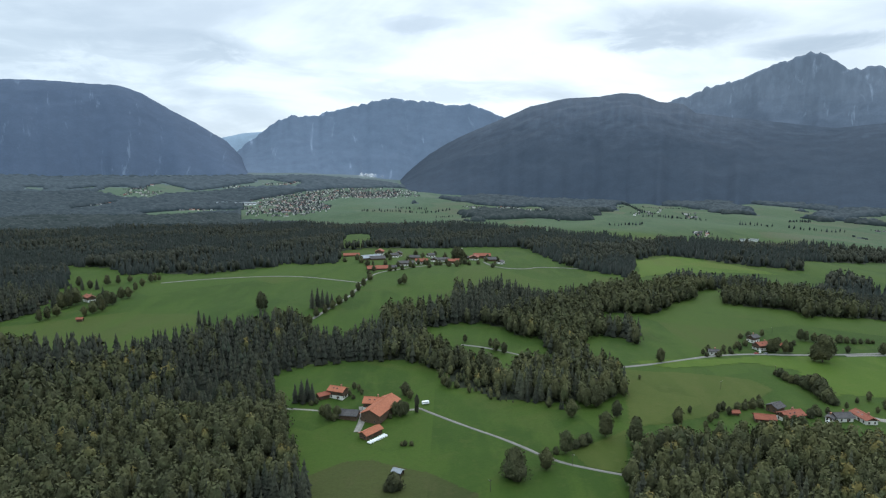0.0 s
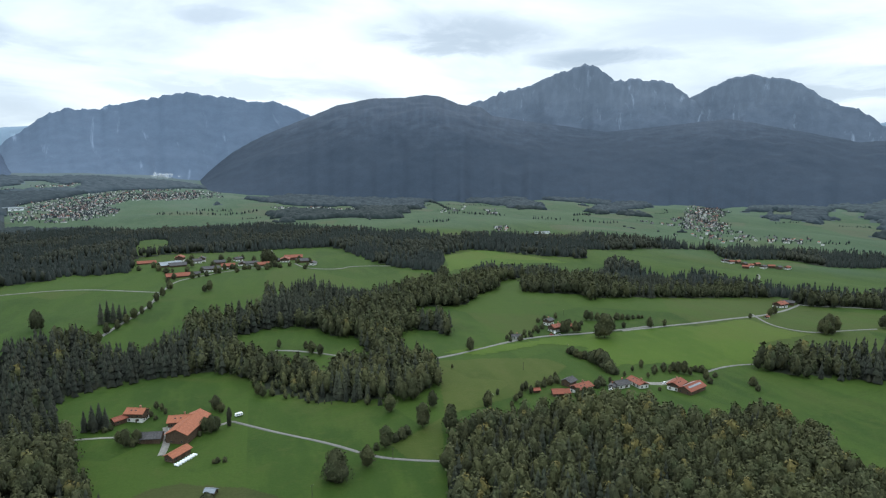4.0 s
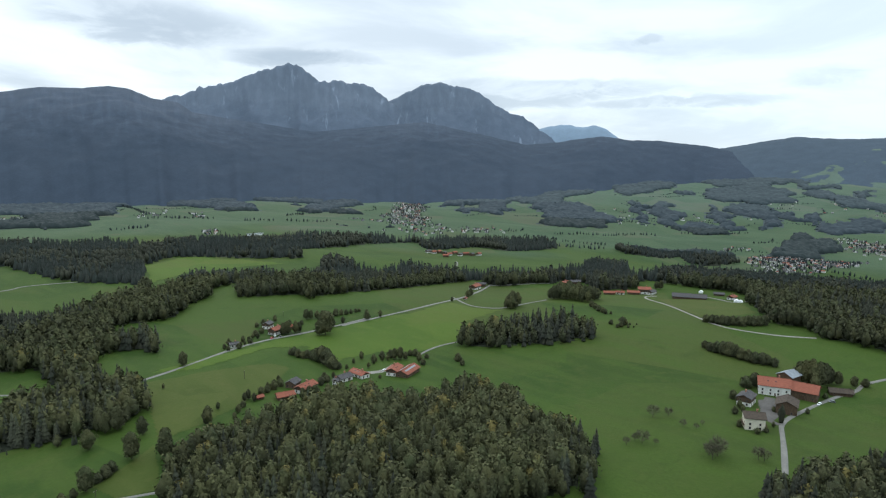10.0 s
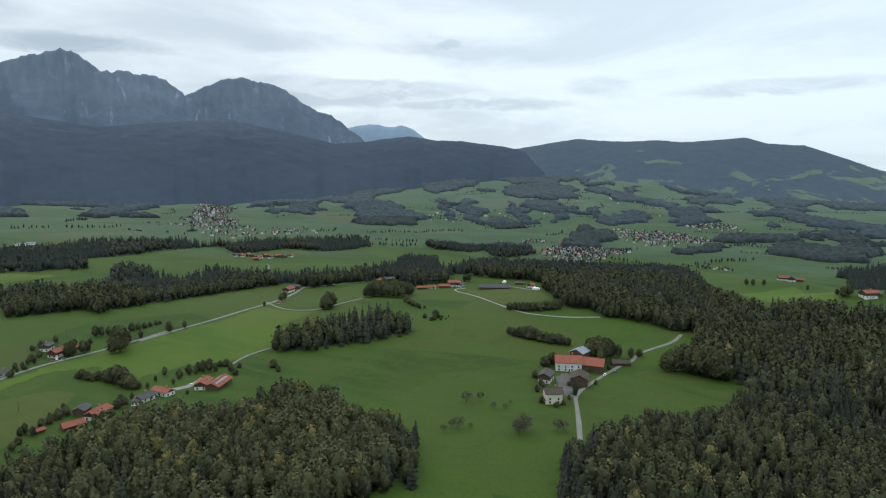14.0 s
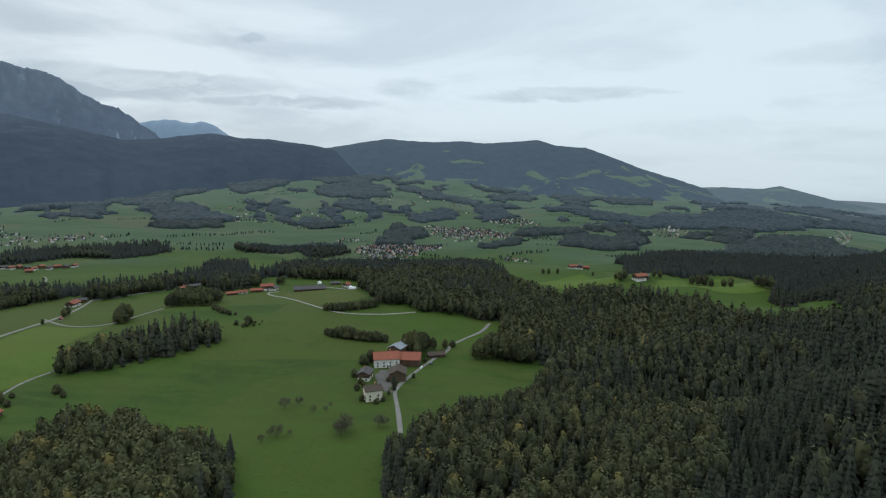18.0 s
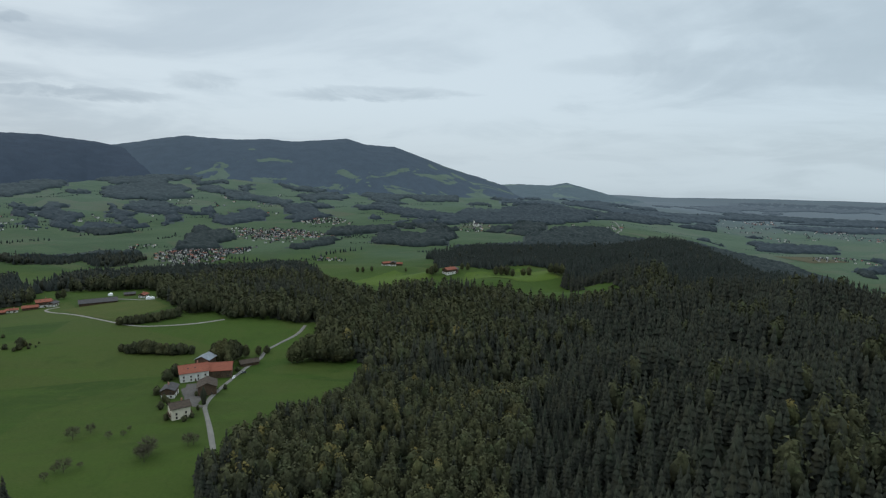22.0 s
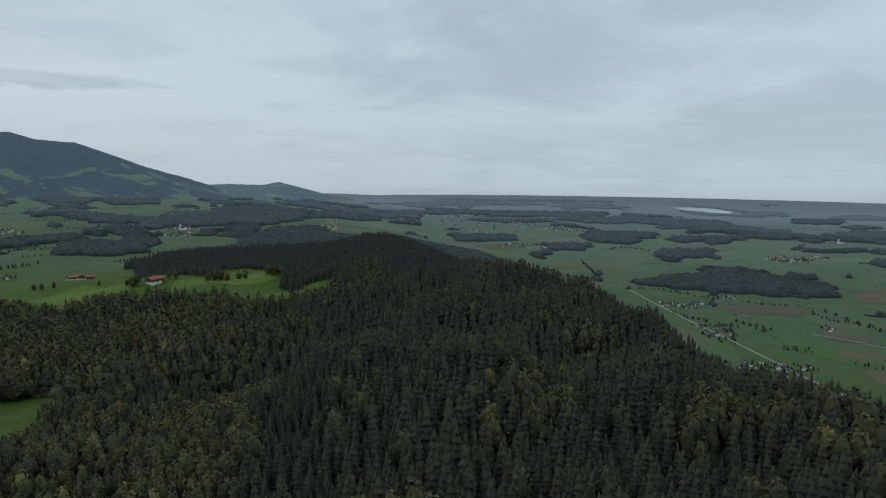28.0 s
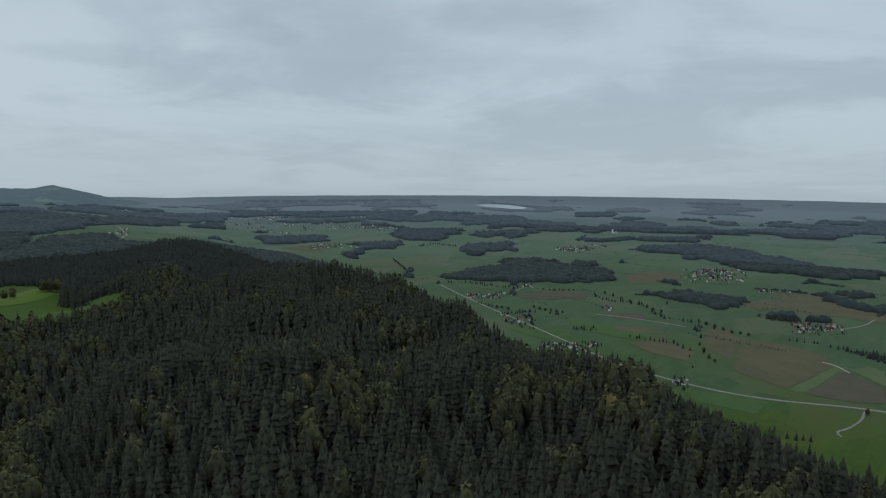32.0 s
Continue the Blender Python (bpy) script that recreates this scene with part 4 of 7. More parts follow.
def broadleaf(seed, sprays, size, girth, base=0.12, waist=0.45, hearts=1):
    """A unit leafy tree, 1 high: an uneven oval of loose sprays of leaves round a dense heart."""
    g = np.random.default_rng(seed)
    s = Shape()
    ph = g.uniform(0, 6.28, 4)

    def radius(z, a):
        up = np.clip(1 - np.clip((z - waist) / (1 - waist), 0, 1) ** 1.7, 0, 1) ** 0.72
        low = 0.62 + 0.38 * np.clip((z - base) / (waist - base + 1e-6), 0, 1) ** 0.6
        lobes = 1 + 0.20 * np.sin(2 * a + ph[0] + 5 * z) + 0.16 * np.sin(3 * a + ph[1] - 7 * z) + 0.12 * np.sin(11 * z + ph[2])
        return girth * np.where(z > waist, up, low) * lobes

    if sprays > 120:
        zs, sides = np.linspace(base, 0.95, 8), 10
        v, f = [], []
        for k, z in enumerate(zs):
            a = np.arange(sides) * 2 * np.pi / sides + (k % 2) * np.pi / sides
            r = radius(z, a) * g.uniform(0.66, 0.90, sides)
            v.append(np.c_[np.cos(a) * r, np.sin(a) * r, z + g.normal(0, 0.012, sides)])
        for k in range(7):
            o = sides * k
            f += [(o + i, o + (i + 1) % sides, o + sides + (i + k % 2) % sides) for i in range(sides)]
            f += [(o + (i + 1) % sides, o + sides + (i + 1 + k % 2) % sides, o + sides + (i + k % 2) % sides) for i in range(sides)]
        n = 8 * sides
        f += [(n - sides + i, n - sides + (i + 1) % sides, n) for i in range(sides)] + [((i + 1) % sides, i, n + 1) for i in range(sides)]
        s.put(np.concatenate(v + [[[0, 0, 1.0]], [[0, 0, base]]]), f)
    else:
        for k in range(hearts):
            v = ICO_V * g.uniform(0.78, 1.20, (12, 1))
            z = base + (1 - base) * (0.5 + 0.5 * v[:, 2]) * (0.92 if k == 0 else 0.62)
            a = np.arctan2(v[:, 1], v[:, 0])
            r = radius(z, a) * np.clip(np.hypot(v[:, 0], v[:, 1]) * 1.1, 0, 1) * (0.68 if k == 0 else 0.55)
            side = (g.uniform(0.35, 0.6) * girth if k else 0.0)
            b = g.uniform(0, 6.28)
            s.put(np.c_[np.cos(a) * r + side * np.cos(b), np.sin(a) * r + side * np.sin(b), z], ICO_F)
    for j in range(sprays):
        z = base + 0.04 + (0.94 - base) * (j + g.uniform(0, 1)) / sprays
        b = j * 2.39996 + g.normal(0, 0.4)
        r = radius(z, b) * (g.uniform(0.78, 1.08) if sprays > 120 else g.uniform(0.66, 1.12))
        p = np.array([np.cos(b) * r, np.sin(b) * r, z + g.normal(0, 0.015)])
        n = np.array([np.cos(b), np.sin(b), 1.1 * (z - 0.35)]) + g.normal(0, 0.55, 3)
        side = np.cross(n, g.normal(0, 1, 3))
        side /= np.linalg.norm(side) + 1e-9
        other = np.cross(n, side)
        other /= np.linalg.norm(other) + 1e-9
        q = size * g.uniform(0.6, 1.35)
        s.put([p + side * q, p - side * q * 0.7 + other * q * 0.85, p - side * q * 0.45 - other * q], [(0, 1, 2)])
    return s.done()


def planted(name, label, kinds, spots, heights, tones, mats, which, spread=1.0):
    """All the trees of one wood in one mesh. kinds: shapes; which: the shape's number for each spot."""
    co, fa, tone, mat, n = [], [], [], [], 0
    for k, (v, f) in enumerate(kinds):
        sel = np.where(which == k)[0]
        if not len(sel):
            continue
        a = rng.uniform(0, 6.28, len(sel))
        h = heights[sel]
        wide = h * rng.uniform(0.85, 1.2, len(sel)) * spread
        c, s = np.cos(a), np.sin(a)
        x = (v[None, :, 0] * c[:, None] - v[None, :, 1] * s[:, None]) * wide[:, None] + spots[sel, 0][:, None]
        y = (v[None, :, 0] * s[:, None] + v[None, :, 1] * c[:, None]) * wide[:, None] + spots[sel, 1][:, None]
        z = v[None, :, 2] * h[:, None] + spots[sel, 2][:, None] - 0.3
        co.append(np.stack([x, y, z], -1).reshape(-1, 3))
        off = n + np.arange(len(sel))[:, None, None] * len(v)
        fa.append((f[None] + off).reshape(-1, 3))
        # crown tops lighter, lower parts darker: skylight painted into the tone
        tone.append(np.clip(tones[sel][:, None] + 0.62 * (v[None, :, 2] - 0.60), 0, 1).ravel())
        mat.append(np.full(len(sel) * len(f), mats[k], np.int32))
        n += len(sel) * len(v)
    me = mesh_of(name, np.concatenate(co), np.concatenate(fa))
    at = me.attributes.new("tone", "FLOAT", "POINT")
    at.data.foreach_set("value", np.concatenate(tone).astype(np.float32))
    me.polygons.foreach_set("material_index", np.concatenate(mat))
    return tagged(new(name, me), label, "wood", kind="stuff"), me


def scatter(r0, r1, a0, a1, step):
    """Jittered spots between two distances and two bearings."""
    R = r1 + step
    g = np.arange(-R, R, step)
    x, y = np.meshgrid(g, g)
    x, y = x.ravel(), y.ravel()
    r, az = np.hypot(x, y), bearing(x, y)
    az = np.where(az > 120, az - 360, az)
    k = (r >= r0) & (r < r1) & (az > a0) & (az < a1)
    x, y = x[k] + rng.uniform(-0.8, 0.8, k.sum()) * step, y[k] + rng.uniform(-0.8, 0.8, k.sum()) * step
    k = wooded(x, y)
    return x[k], y[k]


def leafy_share(x, y):
    """How much of the wood is leafy trees, 0 to 1."""
    r, az = np.hypot(x, y), bearing(x, y)
    s = 0.5 + 0.75 * np.sin(x / 83 + 1.0) * np.sin(y / 71) + 0.45 * np.sin(x / 37 - y / 45) + 0.5 * (fractal(x / 50, y / 50, 3, 31) - 0.5)
    s = s + np.interp(az, [-180, -140, -112, -105, -85, -62, -20, 5, 40], [-0.42, -0.44, -0.20, 0.02, 0.40, 0.56, 0.50, 0.02, -0.12])
    s = s - 0.10 * smooth(420, 560, r) - np.interp(az, [-60, -20, 0, 20], [0.72, 0.5, 0.22, 0.12]) * smooth(800, 1050, r)
    hill = smooth(-80, -90, az)
    grove = np.where((r > 560) | (r < 440), 0.80, 0.30) + 0.9 * (fractal(x / 70, y / 70, 3, 33) - 0.5)
    grove = np.where(az + 16 * (fractal(x / 90, y / 90, 3, 35) - 0.5) < -102, 0.025 + 0.6 * (fractal(x / 60, y / 60, 3, 34) > 0.65), grove) * (r < 980)
    return np.clip(s * (1 - hill) + grove * hill, 0.02, 0.95)


HI = [spruce(k, 7, 5, 0.155 + 0.016 * k) for k in range(4)] + [broadleaf(12 + k, 92, 0.050, 0.235 + 0.030 * k, 0.06, 0.44 + 0.05 * k, 3) for k in range(4)]
MID = [spruce(20 + k, 4, 4, 0.175 + 0.02 * k) for k in range(3)] + [broadleaf(32 + k, 38, 0.078, 0.235 + 0.035 * k, 0.06, 0.48, 2) for k in range(3)]
LOW = [spruce(40 + k, 2, 3, 0.20 + 0.02 * k) for k in range(3)] + [broadleaf(50 + k, 4, 0.11, 0.24 + 0.02 * k, 0.10, 0.45, 1) for k in range(3)]

def wood(name, label, r0, r1, a0, a1, step, kinds, tall, mats=(CONIFER, BROAD), spread=1.0):
    x, y = scatter(r0, r1, a0, a1, step)
    if not len(x):
        return
    z = ground_z(x, y)
    leafy = rng.uniform(0, 1, len(x)) < leafy_share(x, y)
    half = len(kinds) // 2
    which = rng.integers(0, half, len(x)) + np.where(leafy, half, 0)
    h = tall * np.where(leafy, rng.uniform(0.68, 0.95, len(x)), rng.uniform(0.72, 1.0, len(x)))
    az, r = bearing(x, y), np.hypot(x, y)
    h = h * np.where((az < -116) & (r > foot(az) * 1.02), 0.58, 1.0)
    h = h * (0.58 + 0.84 * fractal(x / 34, y / 34, 3, 21))
    for hx0, hy0, hx1, hy1 in ((-4, 500, 48, 434), (48, 434, 92, 408)):
        t = np.clip(((x - hx0) * (hx1 - hx0) + (y - hy0) * (hy1 - hy0)) / ((hx1 - hx0) ** 2 + (hy1 - hy0) ** 2), 0, 1)
        h = h * (1 - 0.55 * smooth(16, 9, np.hypot(x - hx0 - t * (hx1 - hx0), y - hy0 - t * (hy1 - hy0))))
    tone = np.clip(rng.normal(0.40, 0.16, len(x)) + 0.85 * (fractal(x / 75, y / 75, 3, 22) - 0.5) + 0.12 * np.sin(x / 29) * np.sin(y / 23), 0, 1)
    tone = np.where((rng.uniform(0, 1, len(x)) < 0.05) & (r < 700), rng.uniform(0.8, 1, len(x)), tone * 0.88)
    # light fading with bearing and distance, painted into each stand's tone
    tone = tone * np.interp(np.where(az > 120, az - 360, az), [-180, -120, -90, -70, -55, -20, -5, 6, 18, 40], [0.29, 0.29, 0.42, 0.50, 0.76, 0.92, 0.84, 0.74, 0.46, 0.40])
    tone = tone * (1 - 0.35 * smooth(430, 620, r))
    turned = leafy & (r < 620) & (rng.uniform(0, 1, len(x)) < np.where(az < -103, 0.015, 0.045))
    tone = np.where(turned, rng.uniform(0.70, 0.90, len(x)), tone)
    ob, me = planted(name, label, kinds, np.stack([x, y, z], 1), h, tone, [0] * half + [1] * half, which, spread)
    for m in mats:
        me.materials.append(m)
    print(name, len(x), len(me.polygons))


for a0, a1, label in ((-182, -150, "dense spruce forest on the steep hillside"), (-150, -110, "dense dark spruce forest on the hilltop"),
                      (-110, -70, "mixed forest turning yellow in autumn"), (-70, -14, "mixed autumn wood between the meadows"),
                      (-14, 42, "dense mixed forest beside the meadow")):
    big = a1 <= -110
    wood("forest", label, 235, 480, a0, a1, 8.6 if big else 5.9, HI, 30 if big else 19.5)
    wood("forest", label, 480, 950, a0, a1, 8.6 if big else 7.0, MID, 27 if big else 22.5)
    wood("forest", label, 950, 1750, a0, a1, 9.0, LOW, 22, (HAZED_SPRUCE, HAZED_LEAVES), spread=1.1)


def canopy(name, label, r0, r1, a0, a1, step, mat, tall):
    """A far wood: its closed, uneven canopy with steep edges down to the ground."""
    rings = np.arange(r0, r1 + 1.5 * step, step)
    spokes = np.linspace(a0, a1, int((a1 - a0) / math.degrees(step / (0.5 * (r0 + r1)))))
    rr, aa = np.meshgrid(rings, spokes, indexing="ij")
    rr = rr + rng.uniform(-0.35, 0.35, rr.shape) * step * (np.abs(aa - a0) > 0.01) * (np.abs(aa - a1) > 0.01) * (rr > r0 + 1)
    x, y = -rr * np.sin(np.radians(aa)), rr * np.cos(np.radians(aa))
    mx, my = [(v[:-1, :-1] + v[1:, :-1] + v[1:, 1:] + v[:-1, 1:]) / 4 for v in (x, y)]
    mask = np.pad(wooded(mx, my), 1, mode="edge")
    low = ground_z(x, y)
    high = low + tall * (0.12 + 0.78 * rng.uniform(0, 1, x.shape) ** 0.8 + 0.30 * fractal(x / 70, y / 70, 2, 12))
    full = mask[:-1, :-1] & mask[1:, :-1] & mask[:-1, 1:] & mask[1:, 1:]
    high = np.where(full, high, low + (high - low) * 0.3)
    n = x.size
    co = np.concatenate([np.stack([x, y, high], -1).reshape(-1, 3), np.stack([x, y, low - 2], -1).reshape(-1, 3)])
    i = np.arange(n).reshape(x.shape)
    a, b, c, d = i[:-1, :-1], i[1:, :-1], i[1:, 1:], i[:-1, 1:]
    m = mask[1:-1, 1:-1]
    quads = [np.stack([a, d, c, b], -1)[m]]
    mask[0, :] = False
    for (p, q), other in (((a, b), mask[1:-1, :-2]), ((b, c), mask[2:, 1:-1]), ((c, d), mask[1:-1, 2:]), ((d, a), mask[:-2, 1:-1])):
        e = m & ~other
        quads.append(np.stack([p[e], q[e], q[e] + n, p[e] + n], -1))
    quads = np.concatenate(quads)
    if not len(quads):
        return
    used, faces = np.unique(quads, return_inverse=True)
    me = mesh_of(name, co[used], faces.reshape(quads.shape))
    me.materials.append(mat)
    tagged(new(name, me), label, "wood", kind="stuff")


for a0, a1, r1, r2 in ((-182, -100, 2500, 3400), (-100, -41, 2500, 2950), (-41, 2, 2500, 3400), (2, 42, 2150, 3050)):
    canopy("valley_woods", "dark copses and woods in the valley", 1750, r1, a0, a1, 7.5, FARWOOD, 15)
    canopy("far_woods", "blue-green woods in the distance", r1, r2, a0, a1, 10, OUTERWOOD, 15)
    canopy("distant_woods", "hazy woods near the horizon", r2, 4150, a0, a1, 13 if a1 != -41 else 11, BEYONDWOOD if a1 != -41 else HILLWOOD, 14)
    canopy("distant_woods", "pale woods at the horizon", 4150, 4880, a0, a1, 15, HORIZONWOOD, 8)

# rows of trees along streams and field edges in the valley and the plain
def rows_of_trees(count, r0, r1, a0, a1, mat):
    px, py = [], []
    for _ in range(count):
        a, r = rng.uniform(a0, a1), rng.uniform(r0, r1)
        x, y = bear(a, r)
        turn = radians(a) + rng.normal(0, 0.5)
        n, bend = int(rng.integers(8, 26)), rng.normal(0, 0.03)
        for k in range(n):
            px.append(x + rng.normal(0, 2))
            py.append(y + rng.normal(0, 2))
            turn += bend
            gap = rng.uniform(5, 11)
            x, y = x + math.cos(turn) * gap, y + math.sin(turn) * gap
    px, py = np.array(px), np.array(py)
    keep = ~wooded(px, py)
    px, py = px[keep], py[keep]
    ob, me = planted("tree_rows", "rows of small trees between the valley fields", LOW, np.stack([px, py, ground_z(px, py)], 1),
                     rng.uniform(4, 9, len(px)) * (0.6 if a0 < -120 else 1.0), rng.uniform(0.1, 0.8, len(px)), [0] * 6, rng.integers(2, 6, len(px)), 1.2)
    me.materials.append(mat)


def avenue(points, mat):
    """A row of trees along a line."""
    p = np.array(points, float)
    d = np.concatenate([[0], np.cumsum(np.hypot(*np.diff(p, axis=0).T))])
    t = np.arange(0, d[-1], 10.5)
    t = t + rng.uniform(-4, 4, len(t))
    px, py = np.interp(t, d, p[:, 0]) + rng.normal(0, 2, len(t)), np.interp(t, d, p[:, 1]) + rng.normal(0, 2, len(t))
    ob, me = planted("tree_row", "avenue of dark trees across the valley fields", LOW, np.stack([px, py, ground_z(px, py)], 1),
                     rng.uniform(8, 14, len(px)), rng.uniform(0.1, 0.6, len(px)), [0] * 6, rng.integers(2, 6, len(px)), 1.0)
    me.materials.append(mat)


for line in ROWS:
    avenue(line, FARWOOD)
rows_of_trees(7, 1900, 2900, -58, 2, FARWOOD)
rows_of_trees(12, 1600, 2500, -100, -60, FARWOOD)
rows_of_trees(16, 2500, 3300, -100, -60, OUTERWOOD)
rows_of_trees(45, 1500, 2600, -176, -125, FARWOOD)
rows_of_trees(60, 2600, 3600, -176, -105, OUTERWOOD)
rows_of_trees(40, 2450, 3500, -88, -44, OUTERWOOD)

# ---------------------------------------------------------------- kinds of things


def tiled(name, dark, light):
    """Roof tiles: rows and waves with weathered patches."""
    m, n, b = material(name, 0.8)
    where = n.add("TexCoord").outputs["Object"]
    rows = n.add("TexWave")
    n.link(where, rows.inputs["Vector"])
    rows.bands_direction = "X"
    rows.inputs["Scale"].default_value = 1.1
    rows.inputs["Distortion"].default_value = 0.6
    spot, moss = n.noise(where, 0.9, 5, 0.65), n.noise(where, 0.17, 4, 0.6)
    c = n.mix(n.ramp(spot, 0.3, 0.7), dark, light)
    c = n.mix(n.ramp(moss, 0.55, 0.8, 0.0, 0.5), c, [v * 0.55 for v in dark])
    n.link(c, b.inputs["Base Color"])
    bump(n, b, rows.outputs["Fac"], 0.5, 0.06)
    return m


def boards(name, dark, light):
    m, n, b = material(name, 0.85)
    where = n.add("TexCoord").outputs["Object"]
    grain = n.noise(n.vec("MULTIPLY", where, (6.0, 6.0, 0.4)), 1.0, 4, 0.6)
    n.link(n.mix(n.ramp(grain, 0.35, 0.65), dark, light), b.inputs["Base Color"])
    bump(n, b, grain, 0.5, 0.04)
    return m


TILE_RED = tiled("orange_roof_tiles", (0.215, 0.072, 0.038), (0.30, 0.105, 0.055))
TILE_DULL = tiled("dull_red_roof_tiles", (0.150, 0.045, 0.027), (0.225, 0.071, 0.041))
TILE_DARK = tiled("dark_roof_tiles", (0.035, 0.033, 0.034), (0.075, 0.070, 0.070))
TILE_BROWN = tiled("brown_roof_tiles", (0.034, 0.025, 0.019), (0.066, 0.048, 0.034))
METAL = plain("grey_metal_roof", (0.15, 0.17, 0.19), (0.23, 0.25, 0.27), 0.3, 0.6, 0.0, 0.1)
PLASTER = plain("white_plaster", (0.50, 0.49, 0.45), (0.66, 0.65, 0.61), 0.35, 0.85, 0.01)
BEIGE = plain("grey_plaster", (0.17, 0.165, 0.17), (0.26, 0.25, 0.255), 0.35, 0.85)
CREAM = plain("cream_plaster", (0.50, 0.46, 0.36), (0.62, 0.575, 0.46), 0.35, 0.85, 0.01)
TWIG = plain("bare_twigs", (0.050, 0.043, 0.030), (0.085, 0.078, 0.050), 0.4, 0.95)
WATER = plain("lake_water", (0.24, 0.28, 0.30), (0.28, 0.32, 0.34), 0.01, 0.25)
WOOD = boards("weathered_boards", (0.050, 0.032, 0.020), (0.110, 0.074, 0.048))
TRIM = boards("dark_brown_timber", (0.045, 0.026, 0.016), (0.085, 0.052, 0.032))
PANE = plain("dark_window_glass", (0.015, 0.018, 0.022), (0.035, 0.040, 0.045), 0.5, 0.08)
FRAME = plain("window_frame", (0.10, 0.07, 0.05), (0.16, 0.12, 0.09), 2.0, 0.6)
BRICK = plain("chimney_brick", (0.22, 0.10, 0.07), (0.34, 0.17, 0.12), 2.0, 0.9)
WHITE = plain("white_paint", (0.72, 0.73, 0.74), (0.82, 0.82, 0.82), 0.6, 0.35)
GREY_METAL = plain("grey_car_paint", (0.16, 0.17, 0.18), (0.22, 0.23, 0.24), 0.6, 0.3, 0.0, 0.4)
PAINT_RED = plain("red_car_paint", (0.25, 0.02, 0.02), (0.32, 0.03, 0.03), 0.6, 0.3)
RUBBER = plain("rubber", (0.015, 0.015, 0.015), (0.03, 0.03, 0.03), 2.0, 0.8)
STUBBLE = plain("stubble_soil", (0.0484, 0.0448, 0.0223), (0.0655, 0.0581, 0.0304), 0.02, 0.95, 0.1)
PLOUGHED = plain("ploughed_soil", (0.0425, 0.0382, 0.0252), (0.0561, 0.0482, 0.0318), 0.03, 0.95, 0.2)
STRAW = plain("ripe_crop", (0.050, 0.070, 0.028), (0.062, 0.080, 0.034), 0.02, 0.95, 0.1)
ASPHALT = plain("worn_dark_asphalt", (0.060, 0.055, 0.050), (0.095, 0.088, 0.080), 0.12, 0.9, 0.02)
DRY = grass("dry_pasture", (0.0350, 0.0520, 0.0085), (0.0430, 0.0590, 0.0105), (0.0530, 0.0660, 0.0140), (0.0610, 0.0650, 0.0175))
FRESH = grass("fresh_meadow", (0.0380, 0.0690, 0.0080), (0.0480, 0.0810, 0.0095), (0.0580, 0.0900, 0.0120), (0.0640, 0.0810, 0.0155))
# grass made bluer to match the haze painted into the land around it
PLAIN_GRASS = grass("meadow_on_the_plain", (0.0300, 0.0600, 0.0180), (0.0380, 0.0700, 0.0220), (0.0470, 0.0790, 0.0270), (0.0560, 0.0740, 0.0310))
ROUGH = grass("rough_grass", (0.0215, 0.0300, 0.0075), (0.0300, 0.0400, 0.0100), (0.0420, 0.0500, 0.0140), (0.0520, 0.0470, 0.0190))
ROOFS = {"red": TILE_RED, "dark": TILE_DARK, "brown": TILE_BROWN, "metal": METAL, "glass": METAL}


def part(name, bm, mat, parent, label=""):
    """Links a bmesh as one mesh object under a thing or a part."""
    me = bpy.data.meshes.new(name)
    bm.to_mesh(me)
    bm.free()
    me.materials.append(mat)
    ob = new(name, me)
    ob.parent = parent
    if label:
        ob["label"] = label
    return ob


def block(bm, x0, x1, y0, y1, z0, z1, bevel=0.0):
    r = bmesh.ops.create_cube(bm, size=1.0, matrix=Matrix.Translation(((x0 + x1) / 2, (y0 + y1) / 2, (z0 + z1) / 2)) @ Matrix.Diagonal((x1 - x0, y1 - y0, z1 - z0, 1)))
    if bevel:
        edges = list({e for v in r["verts"] for e in v.link_edges})
        bmesh.ops.bevel(bm, geom=edges, offset=bevel, segments=2, affect="EDGES")
    return bm


def prism(bm, outline, axis, a, b):
    """Extrudes an outline of (u, v) along x (axis 0) or y (axis 1) from a to b."""
    lo = [bm.verts.new((a, u, v) if axis == 0 else (u, a, v)) for u, v in outline]
    hi = [bm.verts.new((b, u, v) if axis == 0 else (u, b, v)) for u, v in outline]
    n = len(outline)
    for k in range(n):
        bm.faces.new((lo[k], lo[(k + 1) % n], hi[(k + 1) % n], hi[k]))
    bm.faces.new(lo[::-1])
    bm.faces.new(hi)
    bmesh.ops.recalc_face_normals(bm, faces=bm.faces)
    return bm


def thing(name, x, y, turn, label, category, group="", sink=0.0):
    ob = new(name)
    ob.matrix_world = pose(x, y, float(ground_z(x, y)) - sink, 0, 0, turn)
    return tagged(ob, label, category, group)


